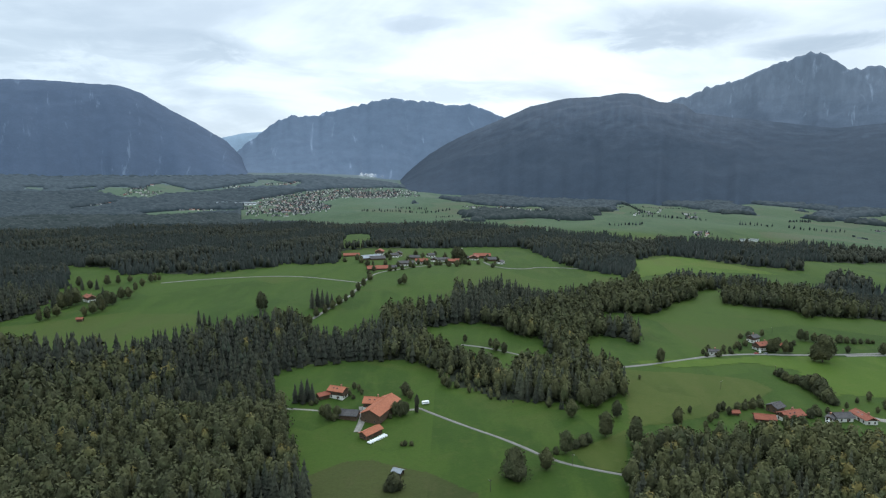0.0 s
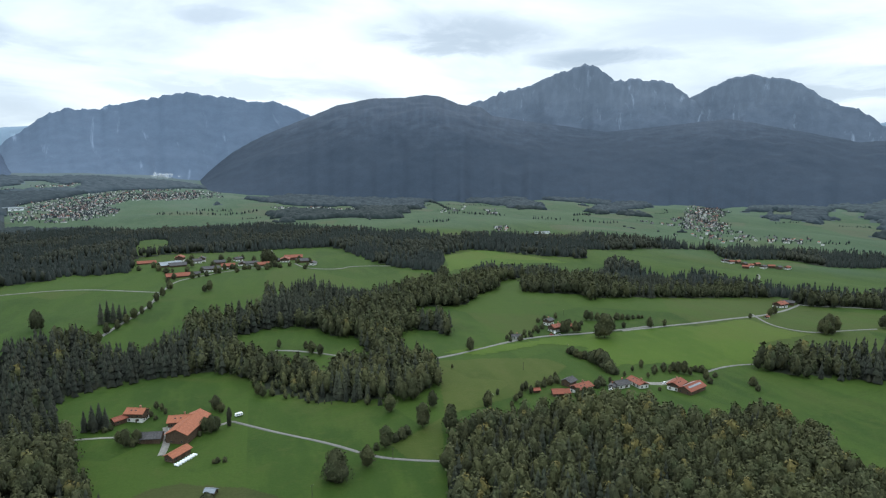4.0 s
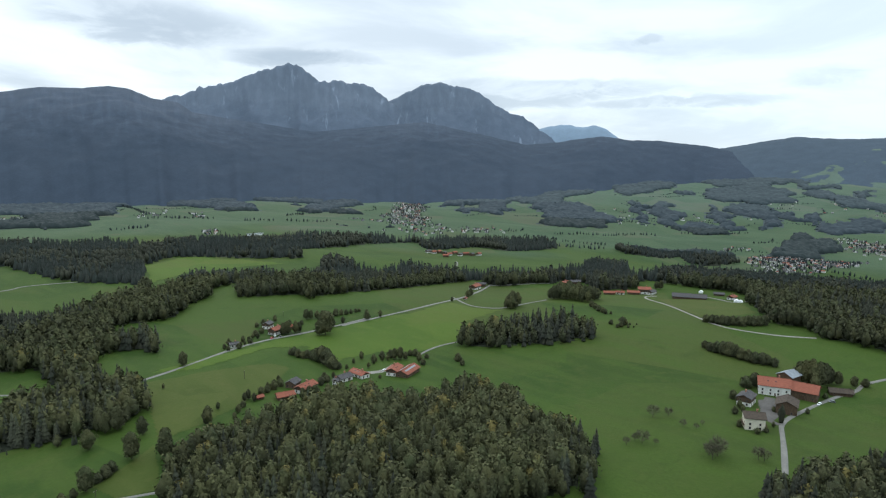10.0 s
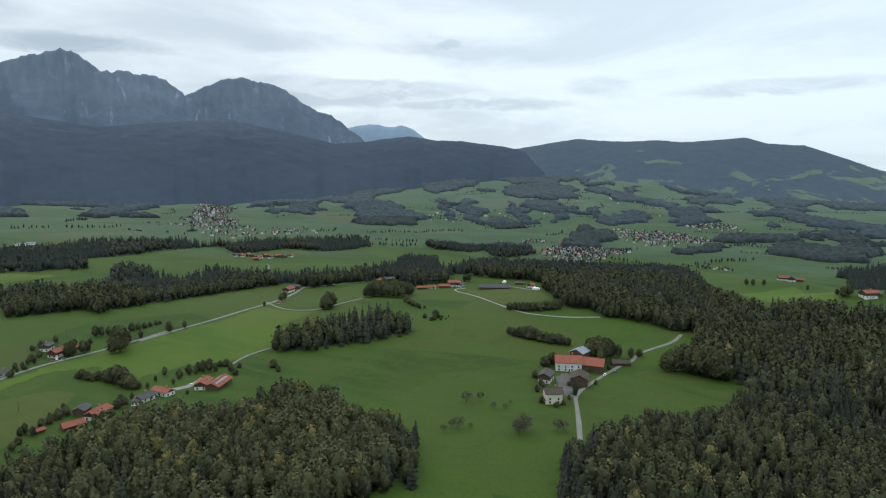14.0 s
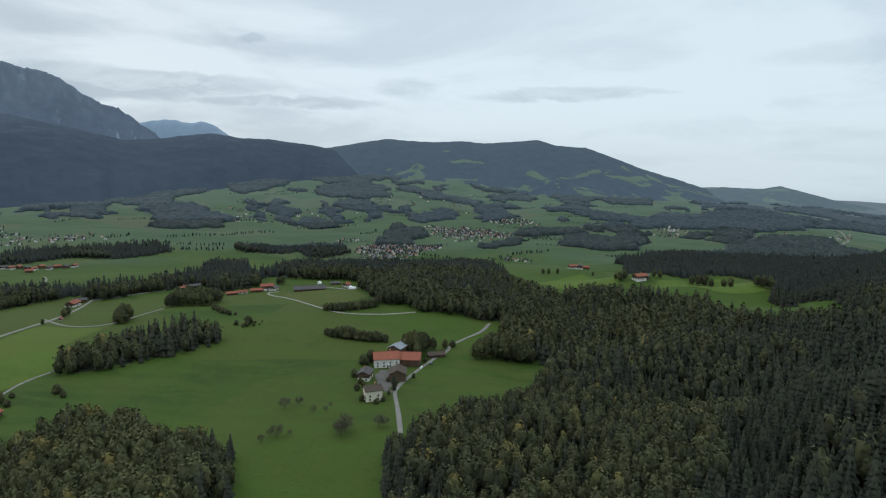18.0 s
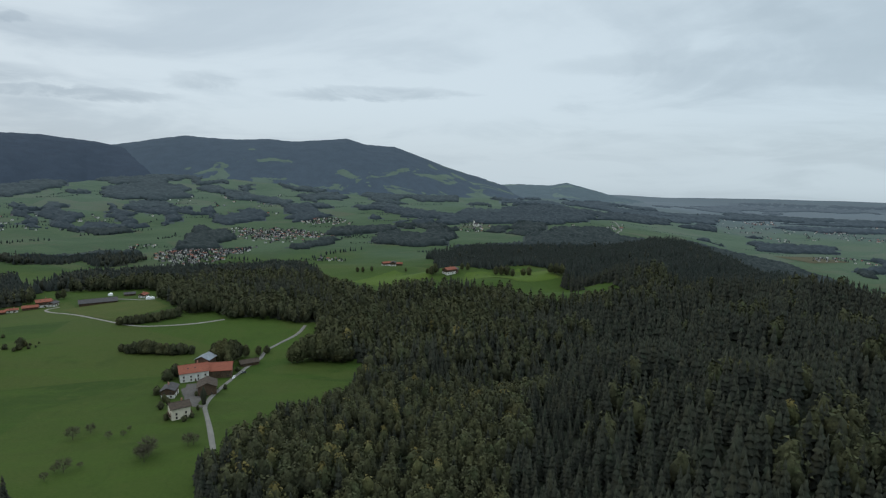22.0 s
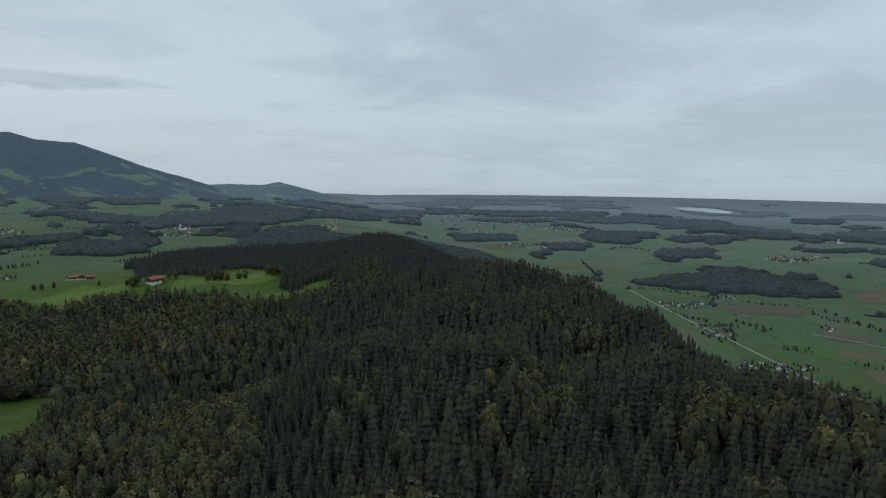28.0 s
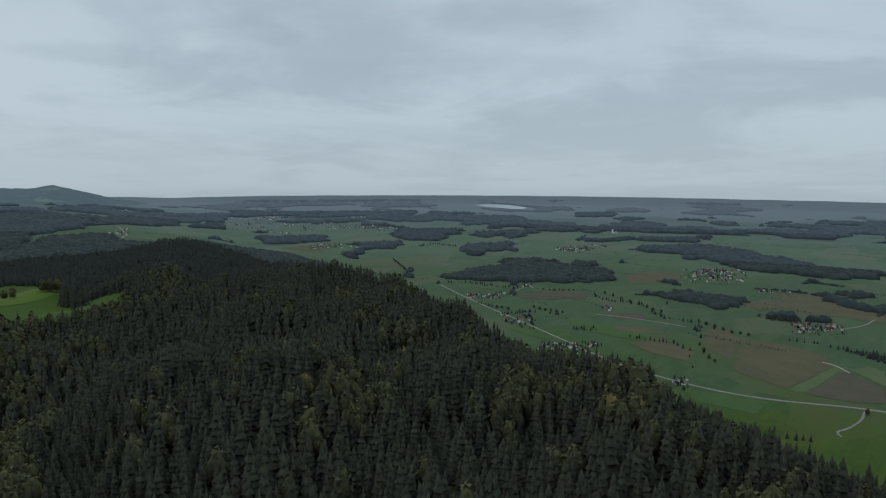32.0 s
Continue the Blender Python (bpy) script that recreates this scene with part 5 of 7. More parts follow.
def house(x, y, turn, length, width, ridge, style, label, balcony=False, skylight=False):
    """A gabled house or barn; its ridge runs along its own x axis."""
    roofing, walling = style.split("_")
    size = 1.28 if y > 950 and x < 120 else 0.92
    length, width = length * size, width * size
    barn = walling == "wood"
    h = thing("barn" if barn else "house", x, y, turn, label, "barn" if barn else "house", sink=0.0)
    l, w = length / 2, width / 2
    rise = w * (0.42 if not barn else 0.46)
    eave = max(1.8, ridge - rise)
    rise = ridge - eave
    low = -2.5
    part("wall", prism(bmesh.new(), [(-w, low), (w, low), (w, eave), (0, ridge), (-w, eave)], 0, -l, l), WOOD if barn else CREAM if walling == "cream" else PLASTER, h)
    tiles = TILE_DULL if roofing == "red" and (x > 150 or y > 700 or (barn and ridge < 5)) else ROOFS[roofing]
    over, thick = 0.9, 0.28
    k = rise / w
    for s in (-1, 1):
        o = [(0, ridge + 0.04), (0, ridge + 0.04 + thick), (s * (w + over), eave - over * k + thick + 0.04), (s * (w + over), eave - over * k + 0.04)]
        part("roof_slope", prism(bmesh.new(), o, 0, -l - over, l + over), tiles, h)
    part("ridge_cap", block(bmesh.new(), -l - over, l + over, -0.22, 0.22, ridge + 0.2, ridge + 0.42), tiles, h)
    if not barn:
        bm = block(bmesh.new(), -0.45, 0.45, -0.45, 0.45, -1.2, 1.5)
        block(bm, -0.58, 0.58, -0.58, 0.58, 1.5, 1.66)
        c = part("chimney", bm, BRICK, h)
        c.location = (l * 0.35, w * 0.25, ridge)
        # a timber upper storey over the plastered ground floor
        if eave > 4.0 and "two-storey" not in label:
            part("upper_storey", prism(bmesh.new(), [(-w - 0.05, 2.75), (w + 0.05, 2.75), (w + 0.05, eave - 0.02), (-w - 0.05, eave - 0.02)], 0, -l - 0.05, l + 0.05), WOOD, h, "dark weathered timber upper storey")
        # timber cladding under the gables
        for s in (-1, 1):
            g = [(-w * 0.98, eave - 0.3), (w * 0.98, eave - 0.3), (0, ridge - 0.05)]
            part("gable_cladding", prism(bmesh.new(), g, 0, s * l, s * (l + 0.07)), TRIM, h)
    floors = 2 if eave > 4.2 and not barn else 1
    cols = max(2, int(length / 4.4))
    pane, sash = bmesh.new(), bmesh.new()
    block(pane, -0.45, 0.45, 0.05, 0.09, -0.6, 0.6)
    block(sash, -0.62, 0.62, 0, 0.06, -0.78, 0.78)
    block(sash, -0.7, 0.7, 0, 0.16, -0.88, -0.78)
    first = None
    for f in range(floors):
        for side in (-1, 1):
            for i in range(cols):
                if barn and i % 3:
                    continue
                px = -l + (i + 0.5) * length / cols
                m = Matrix.Translation((px, side * (w + 0.05 * f), 1.6 + 2.6 * f)) @ Matrix.Rotation(math.pi if side < 0 else 0, 4, "Z")
                first = window(h, first, m, sash, pane)
        for side in (-1, 1):
            for i in range(2 if barn else max(2, int(width / 4.6))):
                n = 2 if barn else max(2, int(width / 4.6))
                py = -w + (i + 0.5) * width / n
                m = Matrix.Translation((side * (l + (0.07 if not barn and 1.6 + 2.6 * f > eave - 1 else 0)), py, 1.6 + 2.6 * f)) @ Matrix.Rotation(-side * math.pi / 2, 4, "Z")
                first = window(h, first, m, sash, pane)
    sash.free()
    pane.free()
    dw, dh = (3.4, 3.4) if barn else (1.1, 2.1)
    dh = min(dh, eave - 0.3)
    for s in (-1, 1):
        bm = block(bmesh.new(), -dw / 2, dw / 2, 0, 0.1, 0, dh)
        for q in range(4):
            block(bm, -dw / 2 + q * dw / 4 + 0.03, -dw / 2 + (q + 1) * dw / 4 - 0.03, 0.1, 0.14, 0.1, dh - 0.1)
        d = part("door", bm, TRIM, h)
        d.matrix_local = Matrix.Translation((l * (0.1 if s > 0 else -0.2) + length / cols * 0.5, s * w, 0)) @ Matrix.Rotation(math.pi if s < 0 else 0, 4, "Z")
    if balcony and eave > 4:
        for s in (-1, 1):
            bm = block(bmesh.new(), 0, 1.2, -w * 0.85, w * 0.85, 2.7, 2.85)
            block(bm, 1.12, 1.2, -w * 0.85, w * 0.85, 3.6, 3.7)
            for q in range(int(w * 1.7 / 0.3)):
                block(bm, 1.13, 1.19, -w * 0.85 + q * 0.3, -w * 0.85 + q * 0.3 + 0.2, 2.85, 3.6)
            b = part("balcony", bm, TRIM, h, "dark timber balcony with slatted rail")
            b.matrix_local = Matrix.Translation((s * l, 0, 0)) @ Matrix.Rotation(0 if s > 0 else math.pi, 4, "Z")
    if skylight:
        bm = block(bmesh.new(), -l * 0.8, l * 0.8, -0.8, 0.8, 0.0, 0.12)
        for s in (-1, 1):
            p = part("skylight", bm.copy(), METAL, h, "pale translucent skylight strip")
            p.matrix_local = Matrix.Translation((0, s * w * 0.45, ridge - rise * 0.45 + 0.36)) @ Matrix.Rotation(-s * math.atan(k), 4, "X")
        bm.free()
    if roofing == "red" and not barn:
        for q in range(2):
            bm = block(bmesh.new(), -0.55, 0.55, -0.45, 0.45, 0, 0.12)
            p = part("roof_window", bm, PANE, h)
            p.matrix_local = Matrix.Translation((-l * 0.4 + q * l * 0.5, -w * 0.5, ridge - rise * 0.5 + 0.34)) @ Matrix.Rotation(math.atan(k), 4, "X")
    return h


def window(h, first, m, sash, pane):
    """One window under a house; the panes and frames share their meshes."""
    if first is None:
        f = part("window", sash.copy(), FRAME, h)
        p = part("pane", pane.copy(), PANE, f)
        first = (f.data, p.data)
    else:
        f, p = new("window", first[0]), new("pane", first[1])
        f.parent, p.parent = h, f
    f.matrix_local = m
    return first


def ribbon(points, width, lift=0.25, step=6.0):
    """A strip along a smoothed line that follows the ground."""
    p = np.array(points, float)
    for _ in range(3):
        q = np.concatenate([p[:1], np.stack([0.75 * p[:-1] + 0.25 * p[1:], 0.25 * p[:-1] + 0.75 * p[1:]], 1).reshape(-1, 2), p[-1:]])
        p = q
    d = np.concatenate([[0], np.cumsum(np.hypot(*np.diff(p, axis=0).T))])
    t = np.linspace(0, d[-1], max(3, int(d[-1] / step)))
    p = np.stack([np.interp(t, d, p[:, 0]), np.interp(t, d, p[:, 1])], 1)
    tan = np.gradient(p, axis=0)
    tan /= np.linalg.norm(tan, axis=1)[:, None] + 1e-9
    nor = np.stack([-tan[:, 1], tan[:, 0]], 1)
    wob = width * (0.5 + 0.05 * np.sin(t / 13.0))[:, None]
    far = np.hypot(p[:, 0], p[:, 1])
    up = lift + 0.0006 * np.maximum(0, far - 500)
    rows = []
    for k in (-1.25, -1.0, 0.0, 1.0, 1.25):
        e = p + nor * wob * k
        rows.append(np.c_[e, ground_z(e[:, 0], e[:, 1]) + up - (0.5 if abs(k) > 1.1 else 0.0) + (0.06 if k == 0 else 0)])
    n = len(p)
    co = np.concatenate(rows)
    i = np.arange(5 * n).reshape(5, n)
    return co, np.stack([i[:-1, :-1], i[:-1, 1:], i[1:, 1:], i[1:, :-1]], -1).reshape(-1, 4)


def lane(name, points, width, label):
    me = mesh_of(name, *ribbon(points, width * 0.58))
    me.materials.append(GRAVEL if "gravel" in label or "track" in label else ASPHALT if "farmyard" in label else ROAD)
    return tagged(new(name, me), label, "road", kind="structure")


MIST, mist_nodes, mist_shader = material("mist", 1.0)
mist_shader.inputs["Base Color"].default_value = (0.95, 0.96, 0.97, 1)
mist_shader.inputs["Alpha"].default_value = 0.13
GRAVEL = plain("gravel", (0.14, 0.13, 0.115), (0.22, 0.21, 0.185), 0.3, 0.95, 0.03)


def field(outline, mat, label):
    """A field of another crop, laid on the ground with a soft irregular edge."""
    p = np.array(outline, float)
    lo, hi = p.min(0), p.max(0)
    far = np.hypot(*p.mean(0))
    step = max(1.0, (hi - lo).max() / 75)
    gx, gy = np.meshgrid(np.arange(lo[0], hi[0] + step, step), np.arange(lo[1], hi[1] + step, step), indexing="ij")
    wx = gx + (fractal(gx / 25, gy / 25, 3, 4) - 0.5) * step * 3
    wy = gy + (fractal(gx / 25, gy / 25, 3, 5) - 0.5) * step * 3
    keep = inside(wx, wy, [tuple(q) for q in outline])
    quad = keep[:-1, :-1] & keep[1:, :-1] & keep[1:, 1:] & keep[:-1, 1:]
    co = np.stack([gx, gy, ground_z(gx, gy) + 0.12 + 0.00035 * max(0, far - 400)], -1).reshape(-1, 3)
    i = np.arange(gx.size).reshape(gx.shape)
    q = np.stack([i[:-1, :-1], i[1:, :-1], i[1:, 1:], i[:-1, 1:]], -1)[quad]
    if not len(q):
        return
    used, back_ref = np.unique(q, return_inverse=True)
    me = mesh_of("field", co[used], back_ref.reshape(q.shape))
    me.polygons.foreach_set("use_smooth", np.ones(len(q), bool))
    me.materials.append(mat)
    tagged(new("field", me), label, "field", kind="structure")


# single trees: each is a trunk with limbs and a crown
def twigs(seed):
    """The nearly bare crown of an old fruit tree: branching twigs with a few last leaves."""
    g = np.random.default_rng(seed)
    s = Shape()
    for j in range(420):
        d = g.normal(0, 1, 3) * (1, 1, 0.75)
        d /= np.linalg.norm(d)
        p = np.array([0, 0, 0.60]) + d * (0.46, 0.46, 0.40) * g.uniform(0.35, 1.0) ** 0.6
        if j % 3:
            t = d * (1, 1, 0.6) + (0, 0, 0.5) + g.normal(0, 0.35, 3)
            q = np.cross(t, g.normal(0, 1, 3)) * 0.008
            s.put([p - t * 0.09 + q, p - t * 0.09 - q, p + t * 0.09], [(0, 1, 2)])
        else:
            s.put(p + g.normal(0, 0.022, (3, 3)), [(0, 1, 2)])
    return s.done()


def crown_shape(kind, seed):
    if kind == "conifer":
        return spruce(seed, 11, 7, 0.19)
    if kind == "column":
        return broadleaf(seed, 260, 0.024, 0.15, 0.03, 0.42)
    if kind == "round":
        return broadleaf(seed, 900, 0.030, 0.45, 0.0, 0.26)
    if kind == "bush":
        return broadleaf(seed, 210, 0.062, 0.46, 0.0, 0.34)
    if kind == "thin":
        return twigs(seed)
    return broadleaf(seed, 380, 0.044, 0.29, 0.12, 0.46)


def trunk_mesh(kind, seed):
    g = random.Random(seed)
    bm = bmesh.new()

    def limb(a, b, r0, r1, n=6):
        d = Vector(b) - Vector(a)
        m = Matrix.Translation((Vector(a) + Vector(b)) / 2) @ d.to_track_quat("Z", "Y").to_matrix().to_4x4()
        bmesh.ops.create_cone(bm, segments=n, radius1=r0, radius2=r1, depth=d.length, matrix=m)

    top = 0.9 if kind in ("conifer", "column") else 0.55
    limb((0, 0, -0.06), (0, 0, top), 0.022, 0.007)
    if kind not in ("conifer", "column"):
        for i in range(6):
            a = i * 2.2 + g.uniform(-0.3, 0.3)
            z = 0.22 + 0.05 * i
            limb((0, 0, z), (math.cos(a) * 0.2, math.sin(a) * 0.2, z + 0.22), 0.011, 0.003, 4)
    me = bpy.data.meshes.new("trunk")
    bm.to_mesh(me)
    bm.free()
    me.materials.append(BARK)
    return me


TREE_MESHES = {}


def trees(kind, label, group, spots):
    """Trees of one kind at (x, y, height)."""
    if kind not in TREE_MESHES:
        made = []
        for k in range(4):
            v, f = crown_shape(kind, 60 + k)
            me = mesh_of("crown", v, f)
            at = me.attributes.new("tone", "FLOAT", "POINT")
            # single crowns get the same painted skylight, lighter upwards
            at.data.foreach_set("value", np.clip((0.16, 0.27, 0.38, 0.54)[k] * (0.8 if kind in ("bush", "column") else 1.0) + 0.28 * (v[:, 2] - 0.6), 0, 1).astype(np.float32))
            me.materials.append(CONIFER if kind in ("conifer", "column") else TWIG if kind == "thin" else BROAD)
            made.append((trunk_mesh(kind, k), me))
        TREE_MESHES[kind] = made
    for x, y, h in spots:
        trunk_me, crown_me = TREE_MESHES[kind][random.randrange(4)]
        name = {"bush": "bush", "conifer": "conifer", "column": "conifer"}.get(kind, "tree")
        t = thing(name, x, y, random.uniform(0, 360), label, name, group)
        wide = h * random.uniform(0.9, 1.15)
        for n, me in (("trunk", trunk_me), ("crown", crown_me)):
            o = new(n, me)
            o.parent = t
            o.scale = (wide, wide, h)


def caravan(x, y, turn):
    c = thing("caravan", x, y, turn, "white caravan parked at the end of the lane", "caravan")
    part("body", block(bmesh.new(), -2.6, 2.6, -1.1, 1.1, 0.55, 2.6, 0.25), WHITE, c)
    for px in (-0.5, 0.6):
        for s in (-1, 1):
            bm = bmesh.new()
            bmesh.ops.create_cone(bm, cap_ends=True, segments=14, radius1=0.33, radius2=0.33, depth=0.2, matrix=pose(px, s * 1.0, 0.33, 90))
            part("wheel", bm, RUBBER, c)
    for px in (-1.4, 0, 1.4):
        for s in (-1, 1):
            part("window", block(bmesh.new(), px - 0.45, px + 0.45, s * 1.1 - 0.03, s * 1.1 + 0.03, 1.5, 2.1), PANE, c)
    part("drawbar", block(bmesh.new(), 2.6, 3.8, -0.1, 0.1, 0.5, 0.62), GREY_METAL, c)


def bales(x0, y0, x1, y1):
    """White-wrapped hay bales in two rows beside the barn."""
    bm = bmesh.new()
    bmesh.ops.create_cone(bm, cap_ends=True, segments=16, radius1=0.72, radius2=0.72, depth=1.3, matrix=pose(0, 0, 0.72, 90))
    bmesh.ops.bevel(bm, geom=[e for e in bm.edges], offset=0.1, segments=2, affect="EDGES")
    me = bpy.data.meshes.new("hay_bale")
    bm.to_mesh(me)
    bm.free()
    me.materials.append(WHITE)
    turn = math.degrees(math.atan2(y1 - y0, x1 - x0))
    n = 8
    ux, uy = (x1 - x0) / (n - 1), (y1 - y0) / (n - 1)
    nx, ny = uy / math.hypot(ux, uy), -ux / math.hypot(ux, uy)
    for i in range(n):
        for j in range(2):
            x, y = x0 + ux * i + nx * (j * 1.6 - 0.8), y0 + uy * i + ny * (j * 1.6 - 0.8)
            b = new("hay_bale", me)
            b.matrix_world = pose(x, y, float(ground_z(x, y)), 0, 0, turn + random.uniform(-6, 6))
            tagged(b, "round hay bale wrapped in white film beside the barn", "hay bale", "hay bales")


def power_pole(x, y, h):
    p = thing("power_pole", x, y, 30, "wooden power pole with a crossbar in the meadow", "power pole")
    bm = bmesh.new()
    bmesh.ops.create_cone(bm, cap_ends=True, segments=8, radius1=0.17, radius2=0.11, depth=h + 1, matrix=pose(0, 0, h / 2 - 0.5))
    part("pole", bm, BARK, p)
    part("crossbar", block(bmesh.new(), -1.0, 1.0, -0.07, 0.07, h - 0.7, h - 0.52), BARK, p)
    for k in (-0.85, 0, 0.85):
        bm = bmesh.new()
        bmesh.ops.create_cone(bm, cap_ends=True, segments=8, radius1=0.06, radius2=0.04, depth=0.25, matrix=pose(k, 0, h - 0.4))
        part("insulator", bm, WHITE, p)


def car(x, y, turn, paint):
    names = {"white_paint": "white", "grey_car_paint": "grey", "red_car_paint": "red"}
    c = thing("car", x, y, turn, names[paint.name] + " car parked in the farmyard", "car")
    bm = prism(bmesh.new(), [(-2.1, 0.35), (2.1, 0.35), (2.15, 0.75), (1.2, 0.95), (-2.1, 0.95)], 1, -0.85, 0.85)
    part("body", bm, paint, c)
    part("cabin", prism(bmesh.new(), [(-1.9, 0.95), (1.15, 0.95), (0.55, 1.48), (-1.6, 1.48)], 1, -0.75, 0.75), PANE, c)
    part("roof", block(bmesh.new(), -1.6, 0.55, -0.74, 0.74, 1.48, 1.54), paint, c)
    for px in (-1.3, 1.35):
        for s in (-1, 1):
            bm = bmesh.new()
            bmesh.ops.create_cone(bm, cap_ends=True, segments=14, radius1=0.32, radius2=0.32, depth=0.2, matrix=pose(px, s * 0.8, 0.32, 90))
            part("wheel", bm, RUBBER, c)


def tent(x, y, s):
    t = thing("tent", x, y, 20, "white tent beside the hilltop farm", "tent")
    part("canvas", prism(bmesh.new(), [(-3 * s, -0.3), (3 * s, -0.3), (3 * s, 2.0 * s), (0, 3.6 * s), (-3 * s, 2.0 * s)], 0, -4 * s, 4 * s), WHITE, t)


def church(x, y):
    c = thing("church", x, y, 40, "white village church with a pointed tower", "church")
    part("nave", prism(bmesh.new(), [(-5, -3), (5, -3), (5, 8), (0, 13), (-5, 8)], 0, -11, 9), PLASTER, c)
    for s in (-1, 1):
        o = [(0, 13.05), (0, 13.4), (s * 5.7, 7.7), (s * 5.7, 7.35)]
        part("roof_slope", prism(bmesh.new(), o, 0, -11.6, 9.6), TILE_DARK, c)
        for q in range(4):
            part("window", block(bmesh.new(), -9 + q * 4.6, -7.6 + q * 4.6, s * 5 - 0.08, s * 5 + 0.08, 2.5, 6), PANE, c)
    part("tower", block(bmesh.new(), 9, 14, -2.5, 2.5, -3, 20), PLASTER, c)
    bm = bmesh.new()
    bmesh.ops.create_cone(bm, segments=8, radius1=3.3, radius2=0.05, depth=11, matrix=pose(11.5, 0, 25.5))
    part("spire", bm, TILE_DARK, c)


def hall(x, y, turn, length, width, height):
    """A long low works hall with a flat roof and a band of windows."""
    h = thing("factory_hall", x, y, turn, "long white factory hall with a pale flat roof", "hall", "factory halls")
    part("wall", block(bmesh.new(), -length / 2, length / 2, -width / 2, width / 2, -2, height), WHITE, h)
    part("roof", block(bmesh.new(), -length / 2 - 0.4, length / 2 + 0.4, -width / 2 - 0.4, width / 2 + 0.4, height, height + 0.8), METAL, h)
    for s in (-1, 1):
        part("window_band", block(bmesh.new(), -length * 0.46, length * 0.46, s * width / 2 - 0.06, s * width / 2 + 0.06, height * 0.5, height * 0.75), PANE, h)


def mist_bank(x, y, up, length, deep):
    """A shred of low cloud: overlapping soft lumps."""
    g = np.random.default_rng(int(abs(x) + abs(y)))
    s = Shape()
    for k in range(26):
        c = (g.normal(0, length * 0.30), g.normal(0, deep * 0.5), g.normal(0, deep * 0.12))
        s.put(ICO_V * g.uniform(0.7, 1.3, (12, 1)) * (length * g.uniform(0.06, 0.16), deep * 0.3, deep * g.uniform(0.06, 0.16)) + c, ICO_F)
    v, f = s.done()
    me = mesh_of("mist_bank", v, f)
    me.polygons.foreach_set("use_smooth", np.ones(len(f), bool))
    me.materials.append(MIST)
    ob = new("mist_bank", me)
    ob.matrix_world = pose(x, y, float(ground_z(x, y)) + up, 0, 0, math.degrees(math.atan2(x, -y)) + 180)
    tagged(ob, "small white shred of mist over the valley woods", "mist", "mist", kind="stuff")


def town(count, outline, seed):
    """Small gabled houses strewn over a quarter, far off, in one mesh."""
    g = np.random.default_rng(seed)
    p = np.array(outline, float)
    lo, hi = p.min(0), p.max(0)
    x, y = g.uniform(lo[0], hi[0], count * 60), g.uniform(lo[1], hi[1], count * 60)
    mid = p.mean(0)
    core = [tuple(mid + (q - mid) * 0.75) for q in p]
    k = np.where(inside(x, y, outline) & (inside(x, y, core) | (g.uniform(0, 1, len(x)) < 0.35)))[0][:count]
    x, y = x[k], y[k]
    n = len(x)
    if not n:
        return
    far = float(np.hypot(x, y).mean())
    size = 0.52 if bearing(x.mean(), y.mean()) < -116 else 0.56
    l, w = g.uniform(4.5, 7.5, n) * size, g.uniform(3.6, 5.2, n) * size
    l = np.where(g.uniform(0, 1, n) < 0.08, l * 2.2, l)
    e, r = g.uniform(5.0, 7.5, n) * size, g.uniform(2.0, 3.0, n) * size
    a = g.choice([0.3, 1.87], n) + g.normal(0, 0.25, n) + seed
    unit = np.array([(-1, -1, 0), (1, -1, 0), (1, 1, 0), (-1, 1, 0), (-1, -1, 1), (1, -1, 1), (1, 1, 1), (-1, 1, 1), (-1, 0, 2), (1, 0, 2)], float)
    roof = np.array([(-1.12, -1.2, 0.93), (1.12, -1.2, 0.93), (1.12, 1.2, 0.93), (-1.12, 1.2, 0.93), (-1.12, 0, 2.06), (1.12, 0, 2.06)], float)
    both = np.concatenate([unit, roof])
    X, Y = both[None, :, 0] * l[:, None], both[None, :, 1] * w[:, None]
    Z = np.where(both[None, :, 2] <= 1, both[None, :, 2] * e[:, None], e[:, None] + (both[None, :, 2] - 1) * r[:, None]) - np.where(both[None, :, 2] == 0, 3, 0)
    c, s = np.cos(a)[:, None], np.sin(a)[:, None]
    co = np.stack([X * c - Y * s + x[:, None], X * s + Y * c + y[:, None], Z + ground_z(x, y)[:, None]], -1).reshape(-1, 3)
    tri = np.array([(0, 1, 5), (0, 5, 4), (2, 3, 7), (2, 7, 6), (1, 2, 6), (1, 6, 5), (3, 0, 4), (3, 4, 7), (5, 6, 9), (7, 4, 8),
                    (10, 11, 15), (10, 15, 14), (12, 13, 14), (12, 14, 15)])
    off = np.arange(n)[:, None, None] * 16
    me = mesh_of("town_houses", co, (tri[None] + off).reshape(-1, 3))
    wall = np.where(g.uniform(0, 1, n) < 0.56, 0, 4)
    kind = g.choice([1, 2, 3], n, p=[0.26, 0.52, 0.22])
    idx = np.concatenate([np.repeat(wall[:, None], 10, 1), np.repeat(kind[:, None], 4, 1)], 1)
    me.polygons.foreach_set("material_index", idx.ravel().astype(np.int32))
    for m in (PLASTER, TILE_DULL, TILE_DARK, BEIGE, BEIGE):
        me.materials.append(m)
    m3 = int(n * 1.9)
    pick = g.integers(0, n, m3)
    px, py = x[pick] + g.normal(0, 9, m3), y[pick] + g.normal(0, 9, m3)
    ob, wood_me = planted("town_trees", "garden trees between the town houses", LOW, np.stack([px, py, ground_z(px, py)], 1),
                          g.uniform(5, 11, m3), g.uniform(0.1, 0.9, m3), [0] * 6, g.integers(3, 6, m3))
    # garden trees take a wood colour with haze painted in, paler beyond 2600 m
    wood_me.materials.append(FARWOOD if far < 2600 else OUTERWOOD)
